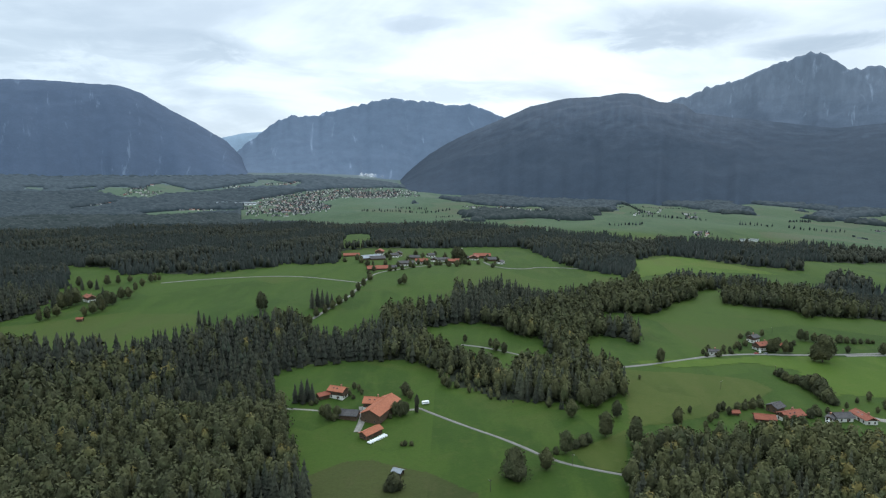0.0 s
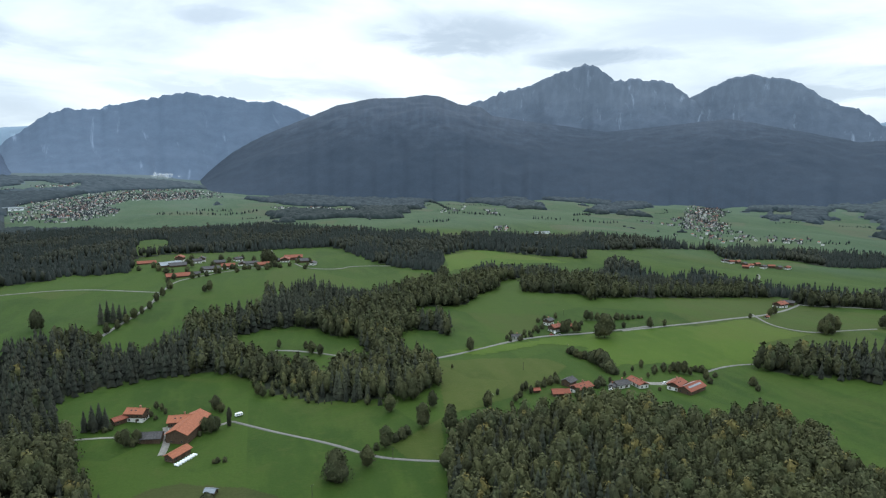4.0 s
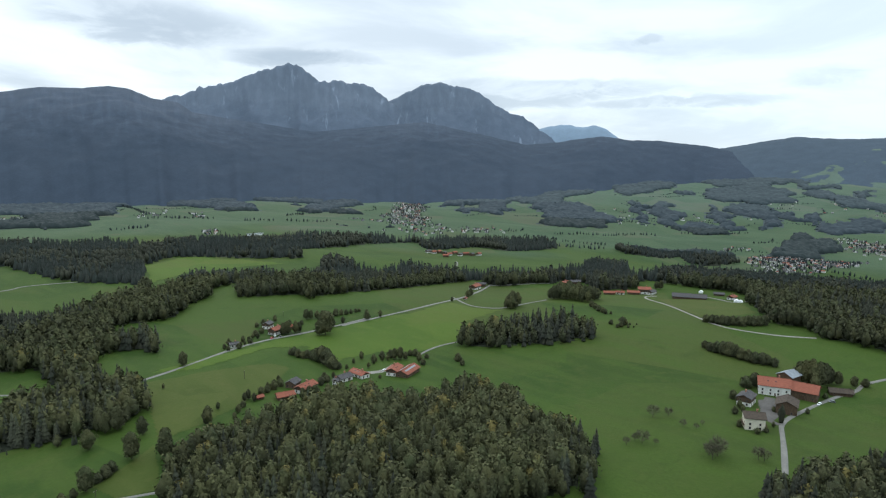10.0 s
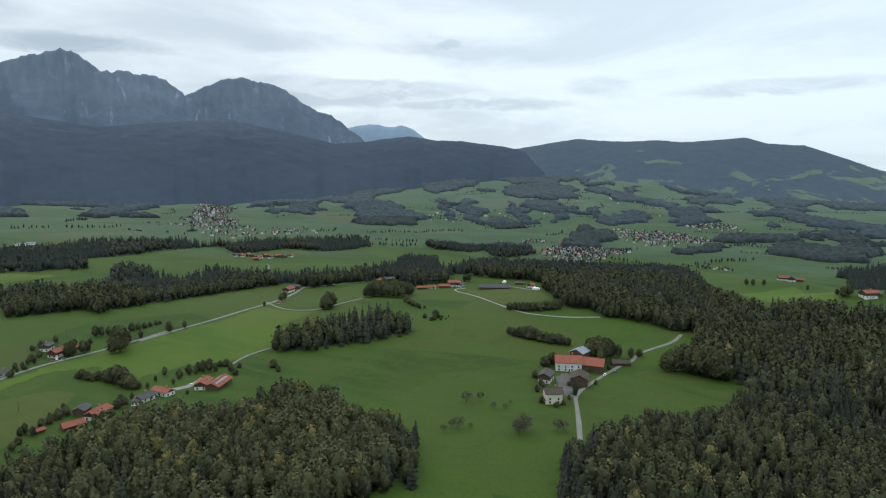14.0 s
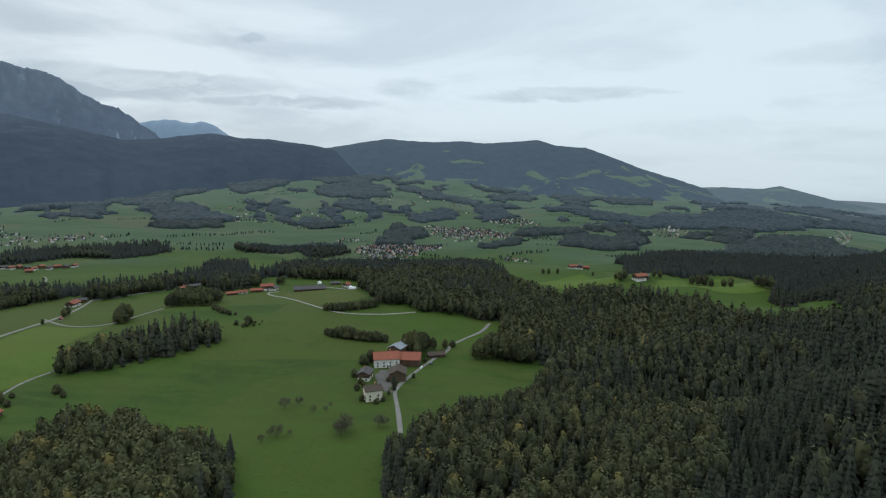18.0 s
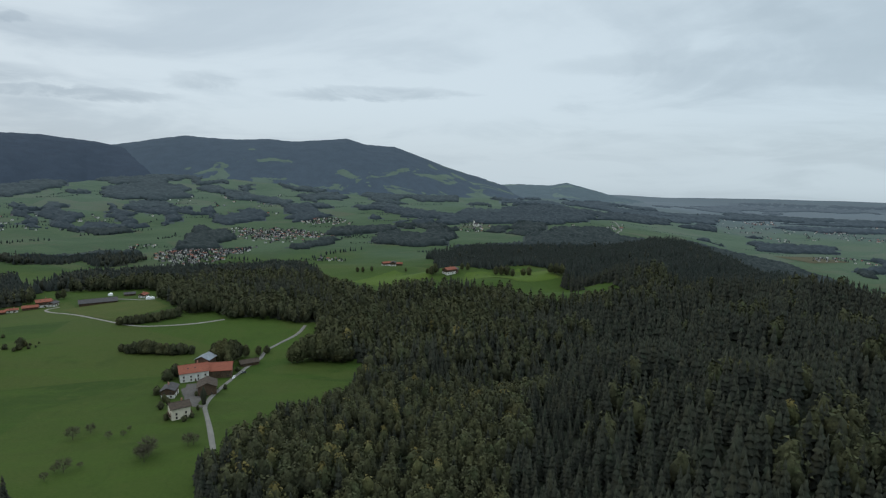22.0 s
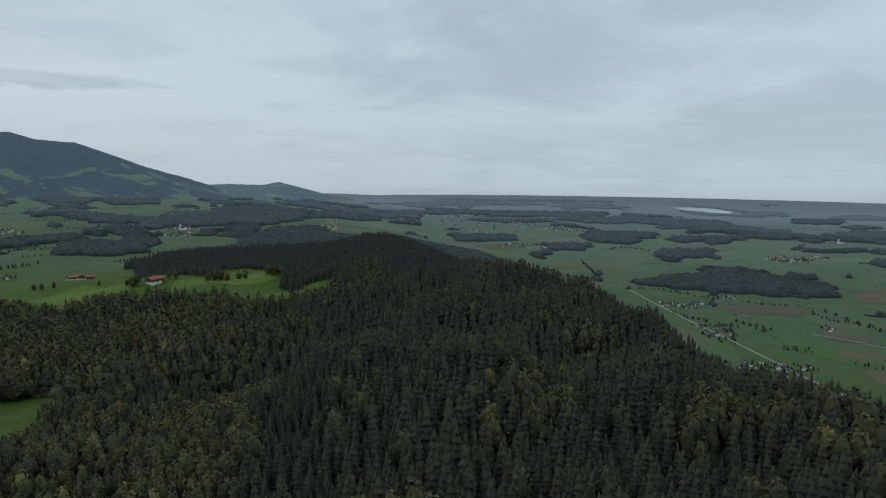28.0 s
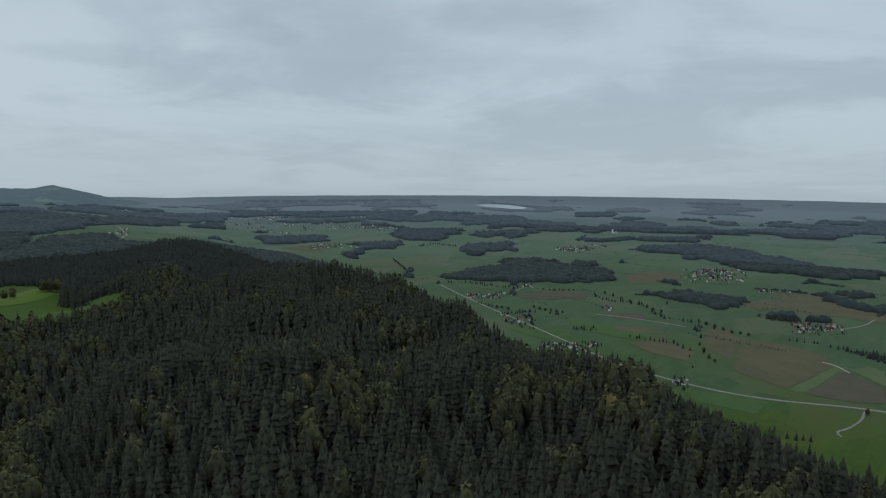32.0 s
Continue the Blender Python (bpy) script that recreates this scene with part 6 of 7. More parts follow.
    tagged(new("town_houses", me), "cluster of white houses with red and dark roofs", "houses", kind="stuff")

# ---------------------------------------------------------------- the things, place by place
# farm in the near meadow
house(-77.7, 447.3, -20, 13.0, 10.0, 8.0, "red_white", "white farmhouse with orange tiled roof and balcony", balcony=True)
house(-88.3, 443.1, 39, 8.9, 6.0, 4.5, "red_wood", "low shed with orange tiled roof beside the farmhouse")
house(-48.5, 429.4, -7, 15.0, 12.0, 8.5, "red_white", "white farmhouse wing with orange tiled roof")
house(-42.9, 419.6, 69, 35.9, 15.0, 9.5, "red_wood", "long wooden barn with orange tiled roof")
house(-65.0, 412.3, -9, 15.4, 10.0, 5.5, "dark_wood", "low dark shed with weathered slate roof")
house(-46.1, 384.7, 52, 15.5, 7.0, 5.0, "red_wood", "open wooden barn with orange tiled roof")
house(-24.6, 331.1, -24, 5.0, 4.0, 3.2, "metal_wood", "small shed with grey metal roof")
# farm among trees
house(-433.4, 748.8, -40, 16.0, 10.0, 8.0, "red_white", "farmhouse with red and dark tiled roof among trees")
house(-393.3, 658.7, 11, 6.0, 5.0, 4.0, "red_wood", "small hut with orange roof at the meadow")
# hill village
house(-128.1, 1092.2, 27, 26.0, 14.0, 7.0, "glass_wood", "long barn with pale glass roof in the village")
house(-115.4, 1085.5, 16, 20.0, 12.0, 6.0, "dark_wood", "dark-roofed barn in the village")
house(-117.0, 1140.3, 86, 13.0, 11.0, 10.0, "red_white", "tall white house with red roof")
house(-87.6, 1112.5, 10, 11.0, 9.0, 7.0, "dark_white", "white house with dark roof")
house(-80.6, 1129.2, 89, 10.0, 9.0, 8.0, "dark_white", "white house with dark roof")
house(-62.0, 1026.8, 11, 20.0, 11.0, 8.0, "dark_white", "white farmhouse with dark roof")
house(-36.4, 1048.3, 7, 16.0, 12.0, 8.5, "red_white", "white farmhouse with brown-red roof")
house(-51.2, 1098.3, 3, 14.0, 10.0, 7.0, "dark_wood", "wooden barn with dark roof")
house(-14.7, 1081.0, 81, 12.0, 9.0, 7.0, "dark_white", "white house with dark roof")
house(0.2, 1083.1, 10, 16.0, 10.0, 7.0, "dark_white", "long white house with dark roof")
house(-22.8, 1137.5, 31, 10.0, 8.0, 7.0, "dark_white", "white house with dark roof")
house(16.9, 1068.9, 14, 18.0, 10.0, 6.5, "red_wood", "barn with red roof in the village")
house(-105.8, 994.4, 14, 26.0, 12.0, 6.0, "red_wood", "long low barn with red roof")
house(-84.4, 1000.7, 5, 14.0, 9.0, 5.0, "dark_wood", "low barn with dark roof")
house(56.7, 1119.8, 82, 14.0, 12.0, 9.0, "red_white", "white farmhouse with red roof")
house(72.9, 1149.1, 1, 24.0, 12.0, 9.0, "red_wood", "large barn with red tiled roof")
house(83.8, 1098.0, 6, 16.0, 11.0, 7.0, "dark_wood", "barn with dark roof")
house(98.6, 1060.4, 65, 11.0, 9.0, 6.0, "dark_white", "white house with dark roof")
house(47.8, 1128.2, -2, 12.0, 9.0, 6.0, "dark_wood", "shed with dark roof")
house(-168.6, 1135.6, 13, 22.0, 10.0, 5.0, "red_wood", "low barn with red roof")
# roadside farm
house(302.6, 570.9, 17, 17.0, 10.2, 7.3, "red_white", "white farmhouse with orange roof by the road", balcony=True)
house(305.2, 595.1, 33, 10.2, 8.5, 6.9, "dark_white", "farmhouse wing with dark roof")
house(325.0, 577.1, -19, 9.3, 6.8, 4.1, "red_wood", "small barn with orange roof")
house(247.6, 551.7, -9, 8.5, 5.5, 4.5, "dark_white", "white house with dark roof by the road")
# farms behind the wood
house(216.1, 398.7, -13, 13.3, 8.6, 4.8, "red_wood", "barn with dull red roof")
house(235.9, 403.0, 20, 17.2, 10.1, 6.2, "red_white", "farmhouse with bright orange roof")
house(233.6, 417.9, 31, 10.1, 8.6, 5.9, "dark_wood", "barn with dark roof and solar panels")
house(201.1, 409.0, -1, 4.7, 3.9, 2.9, "red_wood", "little hut with orange roof")
house(271.3, 404.6, 6, 12.5, 9.4, 5.1, "dark_white", "white farmhouse with dark roof")
house(263.0, 402.5, 42, 7.0, 4.7, 3.7, "dark_white", "white garage with flat roof")
house(286.2, 403.6, -88, 17.2, 8.6, 5.1, "red_white", "long farmhouse with orange roof")
house(310.9, 388.9, 31, 15.6, 10.1, 6.6, "red_white", "farmhouse with red roof")
house(318.2, 380.8, 22, 23.4, 11.7, 5.9, "red_wood", "large barn with red roof and a pale skylight strip", skylight=True)
# crossroads farm
house(640.3, 613.5, 14, 17.0, 11.9, 7.3, "red_white", "farmhouse with red roof and white walls", balcony=True)
house(665.8, 624.8, -47, 13.6, 8.5, 5.7, "dark_wood", "barn with brown roof")
house(553.3, 546.9, 15, 4.2, 3.4, 2.9, "red_white", "small white wayside chapel with red roof")
house(742.2, 529.8, -4, 13.6, 9.3, 6.5, "red_white", "farmhouse with pale brown roof")
house(764.1, 527.0, -45, 15.3, 10.2, 5.7, "dark_wood", "barn with grey-brown roof")
# hilltop farms
house(728.6, 447.6, -53, 15.3, 7.6, 4.5, "red_wood", "low barn with orange roof")
house(741.2, 438.6, -64, 11.9, 6.8, 4.5, "red_white", "low house with orange roof")
house(755.2, 426.5, -61, 17.0, 8.5, 4.9, "red_wood", "barn with dull red roof")
house(768.9, 418.6, -56, 17.0, 11.9, 9.0, "red_white", "tall white farmhouse with red roof")
house(769.9, 408.2, -2, 11.9, 8.5, 5.7, "dark_white", "white house with dark roof")
house(771.1, 356.5, -64, 44.2, 15.3, 6.1, "dark_wood", "long open cattle barn with brown roof")
house(796.6, 312.9, -9, 11.0, 8.5, 5.7, "red_white", "white house with red roof")
house(813.4, 336.3, -68, 13.6, 7.6, 4.1, "dark_wood", "dark shed in front of the forest")
# farm beside the lane
house(495.7, 159.9, -67, 23.0, 20.0, 11.2, "red_white", "white two-storey farmhouse with long orange tiled roof")
house(503.0, 141.7, -81, 22.0, 19.0, 10.2, "red_wood", "wooden barn wing with orange tiled roof")
house(461.9, 139.4, -165, 17.0, 14.0, 9.6, "brown_wood", "barn with weathered brown roof")
house(456.2, 164.7, 5, 14.0, 10.0, 8.0, "dark_white", "outbuilding with dark grey roof")
house(414.2, 144.1, -59, 13.0, 12.0, 10.4, "brown_cream", "small cream two-storey house with dark brown roof", balcony=True)
house(518.4, 156.8, -10, 14.0, 13.0, 12.0, "metal_wood", "barn with pale grey metal roof")
house(527.5, 123.6, -62, 16.0, 9.0, 4.5, "brown_wood", "open shed with mossy roof")
# farms on the far clearing
house(928.0, -85.4, -55, 19.8, 13.2, 9.0, "red_white", "white farmhouse with red roof")
house(935.4, -93.9, -16, 15.4, 11.0, 6.8, "dark_wood", "barn with brown roof")
house(1439.3, 14.7, -69, 22.0, 13.2, 9.0, "red_white", "farmhouse with red roof")
house(1455.1, -11.9, -85, 22.0, 11.0, 6.8, "red_wood", "barn with red roof")
house(1064.1, -0.9, -10, 11.0, 8.8, 7.9, "dark_white", "white house with dark roof")
# hamlet in the eastern fields
house(950.5, 1060.8, -3, 13.5, 9.0, 6.6, "dark_white", "white house with dark roof in the hamlet")
house(956.8, 1049.5, 7, 13.5, 9.0, 6.6, "red_white", "white house with red roof in the hamlet")
house(975.4, 1051.4, 16, 13.5, 9.0, 6.6, "red_wood", "barn with red roof in the hamlet")
house(973.3, 1031.1, 26, 13.5, 9.0, 6.6, "dark_wood", "barn with dark roof in the hamlet")
house(968.7, 1010.3, -2, 13.5, 9.0, 6.6, "red_white", "white house with red roof in the hamlet")
house(997.3, 1021.9, 8, 13.5, 9.0, 6.6, "red_wood", "barn with red roof in the hamlet")
house(986.3, 993.1, 17, 13.5, 9.0, 6.6, "dark_white", "white house with dark roof in the hamlet")
house(1007.4, 994.7, -26, 13.5, 9.0, 6.6, "red_wood", "barn with red roof in the hamlet")
house(1009.8, 977.9, 20, 13.5, 9.0, 6.6, "dark_wood", "barn with dark roof in the hamlet")
house(1024.6, 971.2, 13, 13.5, 9.0, 6.6, "red_white", "white house with red roof in the hamlet")
house(941.2, 992.1, -43, 13.5, 9.0, 6.6, "red_wood", "barn with red roof in the hamlet")
# lanes
lane("road", [(-16, 432), (-1, 417), (18, 397), (42, 372), (65, 342), (86, 331), (104, 324), (114, 320)], 3.6, "narrow pale asphalt lane across the meadow")
lane("road", [(-120, 419), (-101, 421), (-86, 420)], 2.6, "gravel farm track")
lane("road", [(-58, 431), (-55, 415), (-55, 400), (-56, 389)], 6.5, "gravel farmyard drive")
lane("road", [(-58, 431), (-37, 422), (-16, 432)], 4, "gravel farmyard drive")
lane("road", [(-391, 850), (-363, 867), (-319, 901), (-262, 937), (-211, 940), (-155, 915), (-117, 884)], 4, "pale asphalt lane to the village")
lane("road", [(-146, 659), (-135, 716), (-119, 787), (-116, 874), (-109, 957), (-76, 983), (-22, 1026), (20, 1051)], 5, "village road lined with trees")
lane("road", [(71, 1081), (81, 1023), (108, 1010), (141, 1016), (159, 1040), (216, 1038), (258, 1014)], 4, "pale lane from the village")
lane("road", [(20, 1051), (34, 1203), (40, 1290)], 4, "village road")
lane("road", [(142, 508), (173, 514), (207, 528), (244, 546), (285, 556), (331, 554), (372, 553), (405, 551)], 5.5, "pale asphalt road across the meadows")
lane("road", [(367, 549), (415, 544), (458, 539), (515, 547), (557, 558), (604, 581), (686, 624)], 5.5, "pale asphalt road across the meadows")
lane("road", [(550, 565), (528, 520), (533, 495), (550, 479), (586, 480), (628, 476)], 4, "curved pale lane")
lane("road", [(678, 617), (703, 596), (741, 555)], 4, "pale lane to the hilltop farms")
lane("road", [(359, 414), (379, 421), (400, 422), (418, 419)], 3.5, "pale lane behind the farms")
lane("road", [(18, 583), (36, 578), (64, 562), (89, 536)], 4, "pale lane between the woods")
lane("road", [(760, 396), (749, 408), (730, 393), (712, 358), (667, 306), (636, 264), (634, 237), (639, 202), (652, 176)], 4, "winding pale gravel lane")
lane("road", [(791, 342), (782, 317), (772, 298), (814, 290)], 3.5, "pale lane behind the long barn")
lane("road", [(357, 106), (389, 117), (416, 127), (431, 133), (451, 134), (478, 131), (505, 127), (528, 122), (542, 116), (559, 117), (581, 106), (603, 93), (631, 90)], 5.0, "grey asphalt lane to the farm")
lane("road", [(431, 133), (433, 141), (444, 149), (466, 155)], 6, "grey asphalt farmyard")
lane("road", [(453, 147), (471, 155), (481, 157)], 10, "grey asphalt farmyard")
lane("road", [(287, 414), (303, 400), (317, 403), (327, 408)], 9, "grey gravel farmyard")
lane("road", [(857, 873), (806, 817), (776, 790)], 4, "pale lane at the hamlet")
# roads in the plain
lane("road", [(1305, -1428), (1125, -1353), (932, -1281), (743, -1210), (574, -1143), (493, -1125), (404, -1121), (311, -1134), (229, -1163), (168, -1191), (117, -1205)], 8, "straight asphalt main road along the hill foot")
lane("road", [(143, -1185), (141, -1145), (152, -1097), (165, -1076), (153, -1062)], 5, "pale side road")
lane("road", [(770, -1444), (667, -1472), (549, -1481)], 6, "pale field road")
lane("road", [(260, -1699), (229, -1760), (220, -1839)], 6, "pale village road")
lane("road", [(248, -1408), (223, -1404), (194, -1372)], 7, "pale field track")
lane("road", [(2168, -803), (2459, -938), (2744, -997)], 9, "pale valley road")
lane("road", [(1054, -1460), (1094, -1545), (1079, -1599)], 6, "pale field road")
# fields
field([(2276, -1464), (2242, -1607), (2114, -1667), (2122, -1521)], STUBBLE, "brown field beside the village strip")
field([(1056, -1467), (1001, -1557), (886, -1643), (890, -1567), (989, -1461)], PLOUGHED, "dark tilled field on the plain")
field([(691, -1363), (620, -1415), (550, -1409), (591, -1376), (656, -1343)], STUBBLE, "brownish wet meadow on the plain")
field([(2979, -3618), (2916, -3764), (2740, -3777), (2550, -3708), (2483, -3590), (2591, -3538), (2803, -3553)], WATER, "pale distant lake")
field([(405, -1375), (401, -1479), (328, -1486), (253, -1458), (225, -1402), (263, -1216), (365, -1247)], STUBBLE, "brown stubble field")
field([(262, -1217), (224, -1400), (208, -1383), (236, -1213)], STRAW, "yellow-green crop field")
field([(234, -1211), (206, -1381), (132, -1321), (122, -1243), (172, -1214)], PLOUGHED, "dark ploughed field")
field([(198, -1395), (172, -1439), (144, -1423), (133, -1333)], STRAW, "yellow-green crop field")
field([(1030, -1484), (978, -1585), (883, -1652), (881, -1565), (973, -1472)], PLOUGHED, "dark ploughed field")
field([(595, -1275), (558, -1354), (464, -1308), (457, -1244), (535, -1244)], STUBBLE, "brown stubble field")
field([(504, -1469), (404, -1488), (407, -1373), (386, -1307), (464, -1357)], STUBBLE, "brown field")
field([(487, -1988), (368, -2045), (205, -1903), (193, -1811), (309, -1811), (402, -1819)], STUBBLE, "brown field")
field([(1025, -1500), (967, -1610), (899, -1626), (923, -1516), (970, -1468)], PLOUGHED, "dark ploughed field")
field([(741, 386), (768, 353), (777, 292), (721, 255), (687, 271), (661, 285), (681, 320)], DRY, "brownish mown field below the barn")
field([(148, 504), (250, 485), (257, 463), (221, 425), (179, 403), (152, 391), (120, 384), (135, 438)], DRY, "dull yellowish pasture")
field([(77, 354), (98, 369), (120, 384), (104, 326), (83, 334)], DRY, "dull yellowish pasture")
field([(-76, 329), (-60, 346), (-41, 351), (-7, 334), (20, 307), (22, 293), (-69, 296)], ROUGH, "rough tussocky grass")
field([(374, 549), (451, 531), (525, 539), (523, 511), (542, 472), (466, 461), (417, 418), (357, 418), (337, 448), (289, 453), (300, 529)], FRESH, "bright yellowish-green meadow")
field([(155, 528), (235, 537), (297, 550), (359, 549), (391, 530), (345, 465), (324, 493), (270, 526), (197, 503)], FRESH, "bright green meadow by the road")
field([(352, 1140), (448, 1204), (528, 1113), (559, 985), (608, 961), (494, 1041), (395, 1031), (300, 941)], FRESH, "bright green meadow")
field([(906, 63), (1020, -3), (932, -63), (891, -44), (855, 21)], FRESH, "bright green meadow on the hill")
field([(939, -111), (1021, -210), (958, -250), (920, -257), (872, -180), (891, -101)], FRESH, "bright green meadow on the hill")
field([(945, -1969), (898, -2092), (782, -2095), (774, -1939), (870, -1842)], STUBBLE, "pale brown field beyond the village")
field([(771, -1466), (685, -1531), (650, -1490), (717, -1430)], PLOUGHED, "dark tilled strip beside the field road")
field([(533, -1811), (472, -1902), (400, -1867), (462, -1751)], STUBBLE, "pale brown field on the plain")
field([(452, -1828), (359, -1906), (244, -1841), (336, -1790)], STUBBLE, "brown tilled strip on the plain")
field([(511, -1510), (449, -1514), (419, -1387), (474, -1385)], STUBBLE, "brown field beside the hedge")
field([(887, -1185), (774, -1286), (662, -1225), (568, -1178), (682, -1170)], PLAIN_GRASS, "fresh green meadow along the main road")
field([(412, -1095), (347, -1117), (270, -1136), (276, -1064), (368, -1056)], PLAIN_GRASS, "fresh green meadow below the main road")
field([(814, -1353), (735, -1380), (562, -1375), (609, -1301), (746, -1297)], PLAIN_GRASS, "fresh green meadow on the plain")
field([(470, 162), (484, 150), (471, 140), (454, 139), (432, 137), (439, 144), (454, 155)], ASPHALT, "dark asphalt farmyard between the buildings")
# single trees and hedges
trees("leafy", "round leafy tree standing in the meadow", "trees by the lane", [(59, 332, 13.4), (74, 352, 14.4), (103, 373, 16.7), (118, 361, 18.2), (118, 402, 12.4), (109, 421, 16.3), (102, 422, 14.5), (88, 405, 13.2)])
trees("round", "broad dark copper-brown leafy tree by the lane", "trees by the lane", [(40, 323, 18.1)])
trees("bush", "low dark bush on the meadow", "bushes", [(86, 361, 7.3), (90, 365, 6.6), (81, 358, 5.7), (68, 351, 4.8), (-25, 312, 10.4), (-23, 370, 3.7), (-25, 370, 2.9), (-19, 370, 3.3), (-29, 312, 5.2)])
trees("leafy", "leafy garden tree beside the farm", "trees at the near farm", [(-78, 406, 11.5), (-72, 409, 9.7), (-83, 412, 8.0), (-29, 416, 12.4), (-33, 418, 10.7), (-26, 420, 9.9), (-28, 455, 11.4), (-24, 449, 8.4), (-68, 464, 5.8), (-64, 460, 5.8), (-61, 454, 4.8), (1, 479, 9.8), (5, 473, 8.8)])
trees("conifer", "slim dark conifer beside the farmhouse", "conifers at the near farm", [(-106, 431, 15.5), (-102, 434, 17.5), (-98, 435, 18.5), (-94, 433, 16.0), (-100, 430, 14.5)])
trees("column", "narrow dark columnar cypress by the lane", "cypress", [(-18, 425, 13.5)])
trees("leafy", "leafy tree standing in the meadow", "meadow trees", [(-208, 697, 22.2), (-223, 762, 9.0), (-205, 704, 14.0), (-54, 859, 14.6), (-60, 854, 9.7), (190, 523, 12.1), (155, 390, 12.4), (178, 394, 6.3), (50, 566, 12.4), (46, 579, 8.6), (57, 559, 11.2), (22, 591, 8.1), (157, 477, 4.1)])
trees("conifer", "dark spruce standing in a clump", "dark conifers on the slope", [(-248, 618, 17.9), (-241, 614, 16.5), (-237, 618, 12.8), (-153, 715, 25.1), (-148, 722, 26), (-142, 721, 23.9), (-137, 724, 21.1), (-132, 727, 18.3)])
trees("leafy", "leafy tree lining the village road", "road trees", [(-142, 649, 11.6), (-141, 679, 12.0), (-134, 695, 10.9), (-129, 717, 11.1), (-125, 737, 12.8), (-120, 756, 10.2), (-115, 778, 10.4), (-113, 819, 12.5), (-110, 851, 12.9), (-106, 894, 13.5), (-113, 934, 10.6), (-109, 970, 10.9), (-84, 974, 11.0)])
trees("leafy", "leafy tree between the village houses", "village trees", [(22, 1097, 26), (28, 1089, 26), (33, 1089, 22.3), (-24, 1026, 9.6), (-53, 997, 13.0), (-41, 1028, 11.5), (-92, 1071, 12.0), (-117, 1028, 7.7), (-75, 973, 7.3), (6, 1043, 9.7), (39, 1098, 14.3), (76, 1080, 10.1), (88, 1039, 7.8), (29, 1026, 11.5), (-141, 1070, 9.0)])
trees("leafy", "leafy tree round the farm", "garden trees", [(-446, 713, 20.7), (-441, 719, 22.3), (-441, 733, 21.0), (-400, 712, 17.0), (-396, 719, 18.6), (-392, 724, 15.6), (-395, 750, 16.0), (-389, 756, 14.4), (-402, 800, 11.8), (-406, 827, 12.1), (-409, 859, 12.5), (-433, 682, 13.8), (-435, 669, 15.1), (-439, 661, 13.6), (-399, 677, 11.9), (-395, 687, 15.0), (-389, 695, 15.1), (-407, 867, 10.7), (-403, 871, 9.0), (-476, 826, 12.5), (-499, 840, 14.6), (-464, 847, 14.4), (-452, 853, 12.6), (-440, 862, 10.9)])
trees("conifer", "dark conifer round the farm", "garden conifers", [(-467, 769, 22.0), (-465, 754, 25.0), (-482, 818, 17.8), (-464, 821, 15.9), (-465, 739, 24.7), (-421, 757, 16.3), (-462, 724, 26)])
trees("leafy", "leafy tree by the roadside farm", "roadside trees", [(305, 562, 12.9), (310, 562, 14.0), (318, 560, 13.0), (322, 560, 11.0), (332, 537, 16.7), (337, 534, 25.6), (353, 553, 18.3), (359, 554, 9.2), (374, 557, 7.3), (237, 549, 5.6), (245, 557, 7.6), (274, 567, 5.9), (278, 564, 6.9), (266, 559, 5.8), (254, 551, 4.7), (258, 551, 4.3), (323, 613, 7.5), (354, 599, 11.8), (358, 596, 10.7), (364, 593, 9.6), (371, 593, 8.6)])
trees("bush", "dense dark hedge bush between the fields", "hedge", [(386, 589, 8.1), (392, 587, 6.8), (397, 584, 6.1), (403, 583, 5.4), (410, 583, 4.8), (414, 582, 4.1), (277, 499, 4.5), (278, 494, 7.9), (278, 486, 7.8), (280, 481, 6.6), (283, 479, 7.7), (285, 473, 8.8), (285, 466, 12.0), (287, 462, 14.1), (287, 454, 14.0), (285, 446, 11.7), (283, 439, 10.5), (283, 435, 8.3)])
trees("leafy", "leafy tree round the farm behind the wood", "orchard behind the wood", [(191, 412, 6.6), (195, 414, 7.5), (196, 407, 6.5), (171, 385, 5.3), (217, 427, 4.9), (224, 430, 4.9), (230, 434, 6.0), (224, 387, 9.3), (231, 390, 8.4), (154, 390, 9.7), (170, 409, 5.5), (260, 361, 11.1)])
trees("leafy", "leafy tree beside the farms", "farm trees", [(289, 426, 5.0), (303, 436, 5.1), (315, 441, 7.8), (315, 423, 5.1), (326, 425, 5.1), (330, 422, 6.0), (336, 420, 10.3), (340, 417, 11.2), (342, 412, 7.7), (346, 398, 9.3), (305, 417, 5.0), (268, 414, 5.6)])
trees("leafy", "leafy tree beside the road", "road trees", [(190, 526, 12.2), (399, 547, 11.7), (415, 544, 7.9), (566, 479, 19.8), (574, 478, 17.1), (563, 482, 15.6), (527, 544, 6.5), (567, 556, 10.5), (583, 566, 10.8), (699, 637, 10.7), (695, 617, 17.5), (701, 613, 19.3), (710, 612, 15.9), (713, 603, 10.5), (720, 586, 10.5)])
trees("leafy", "leafy tree in a clump by the lane", "clump by the lane", [(639, 478, 13.3), (640, 473, 18.1), (642, 468, 20.5), (647, 465, 21.7), (653, 463, 20.6), (663, 463, 18.4), (666, 458, 17.1), (665, 450, 18.2), (661, 441, 19.3), (661, 434, 19.2), (664, 429, 18.0), (676, 432, 14.6), (673, 487, 18.9), (686, 482, 19.0), (700, 477, 16.6)])
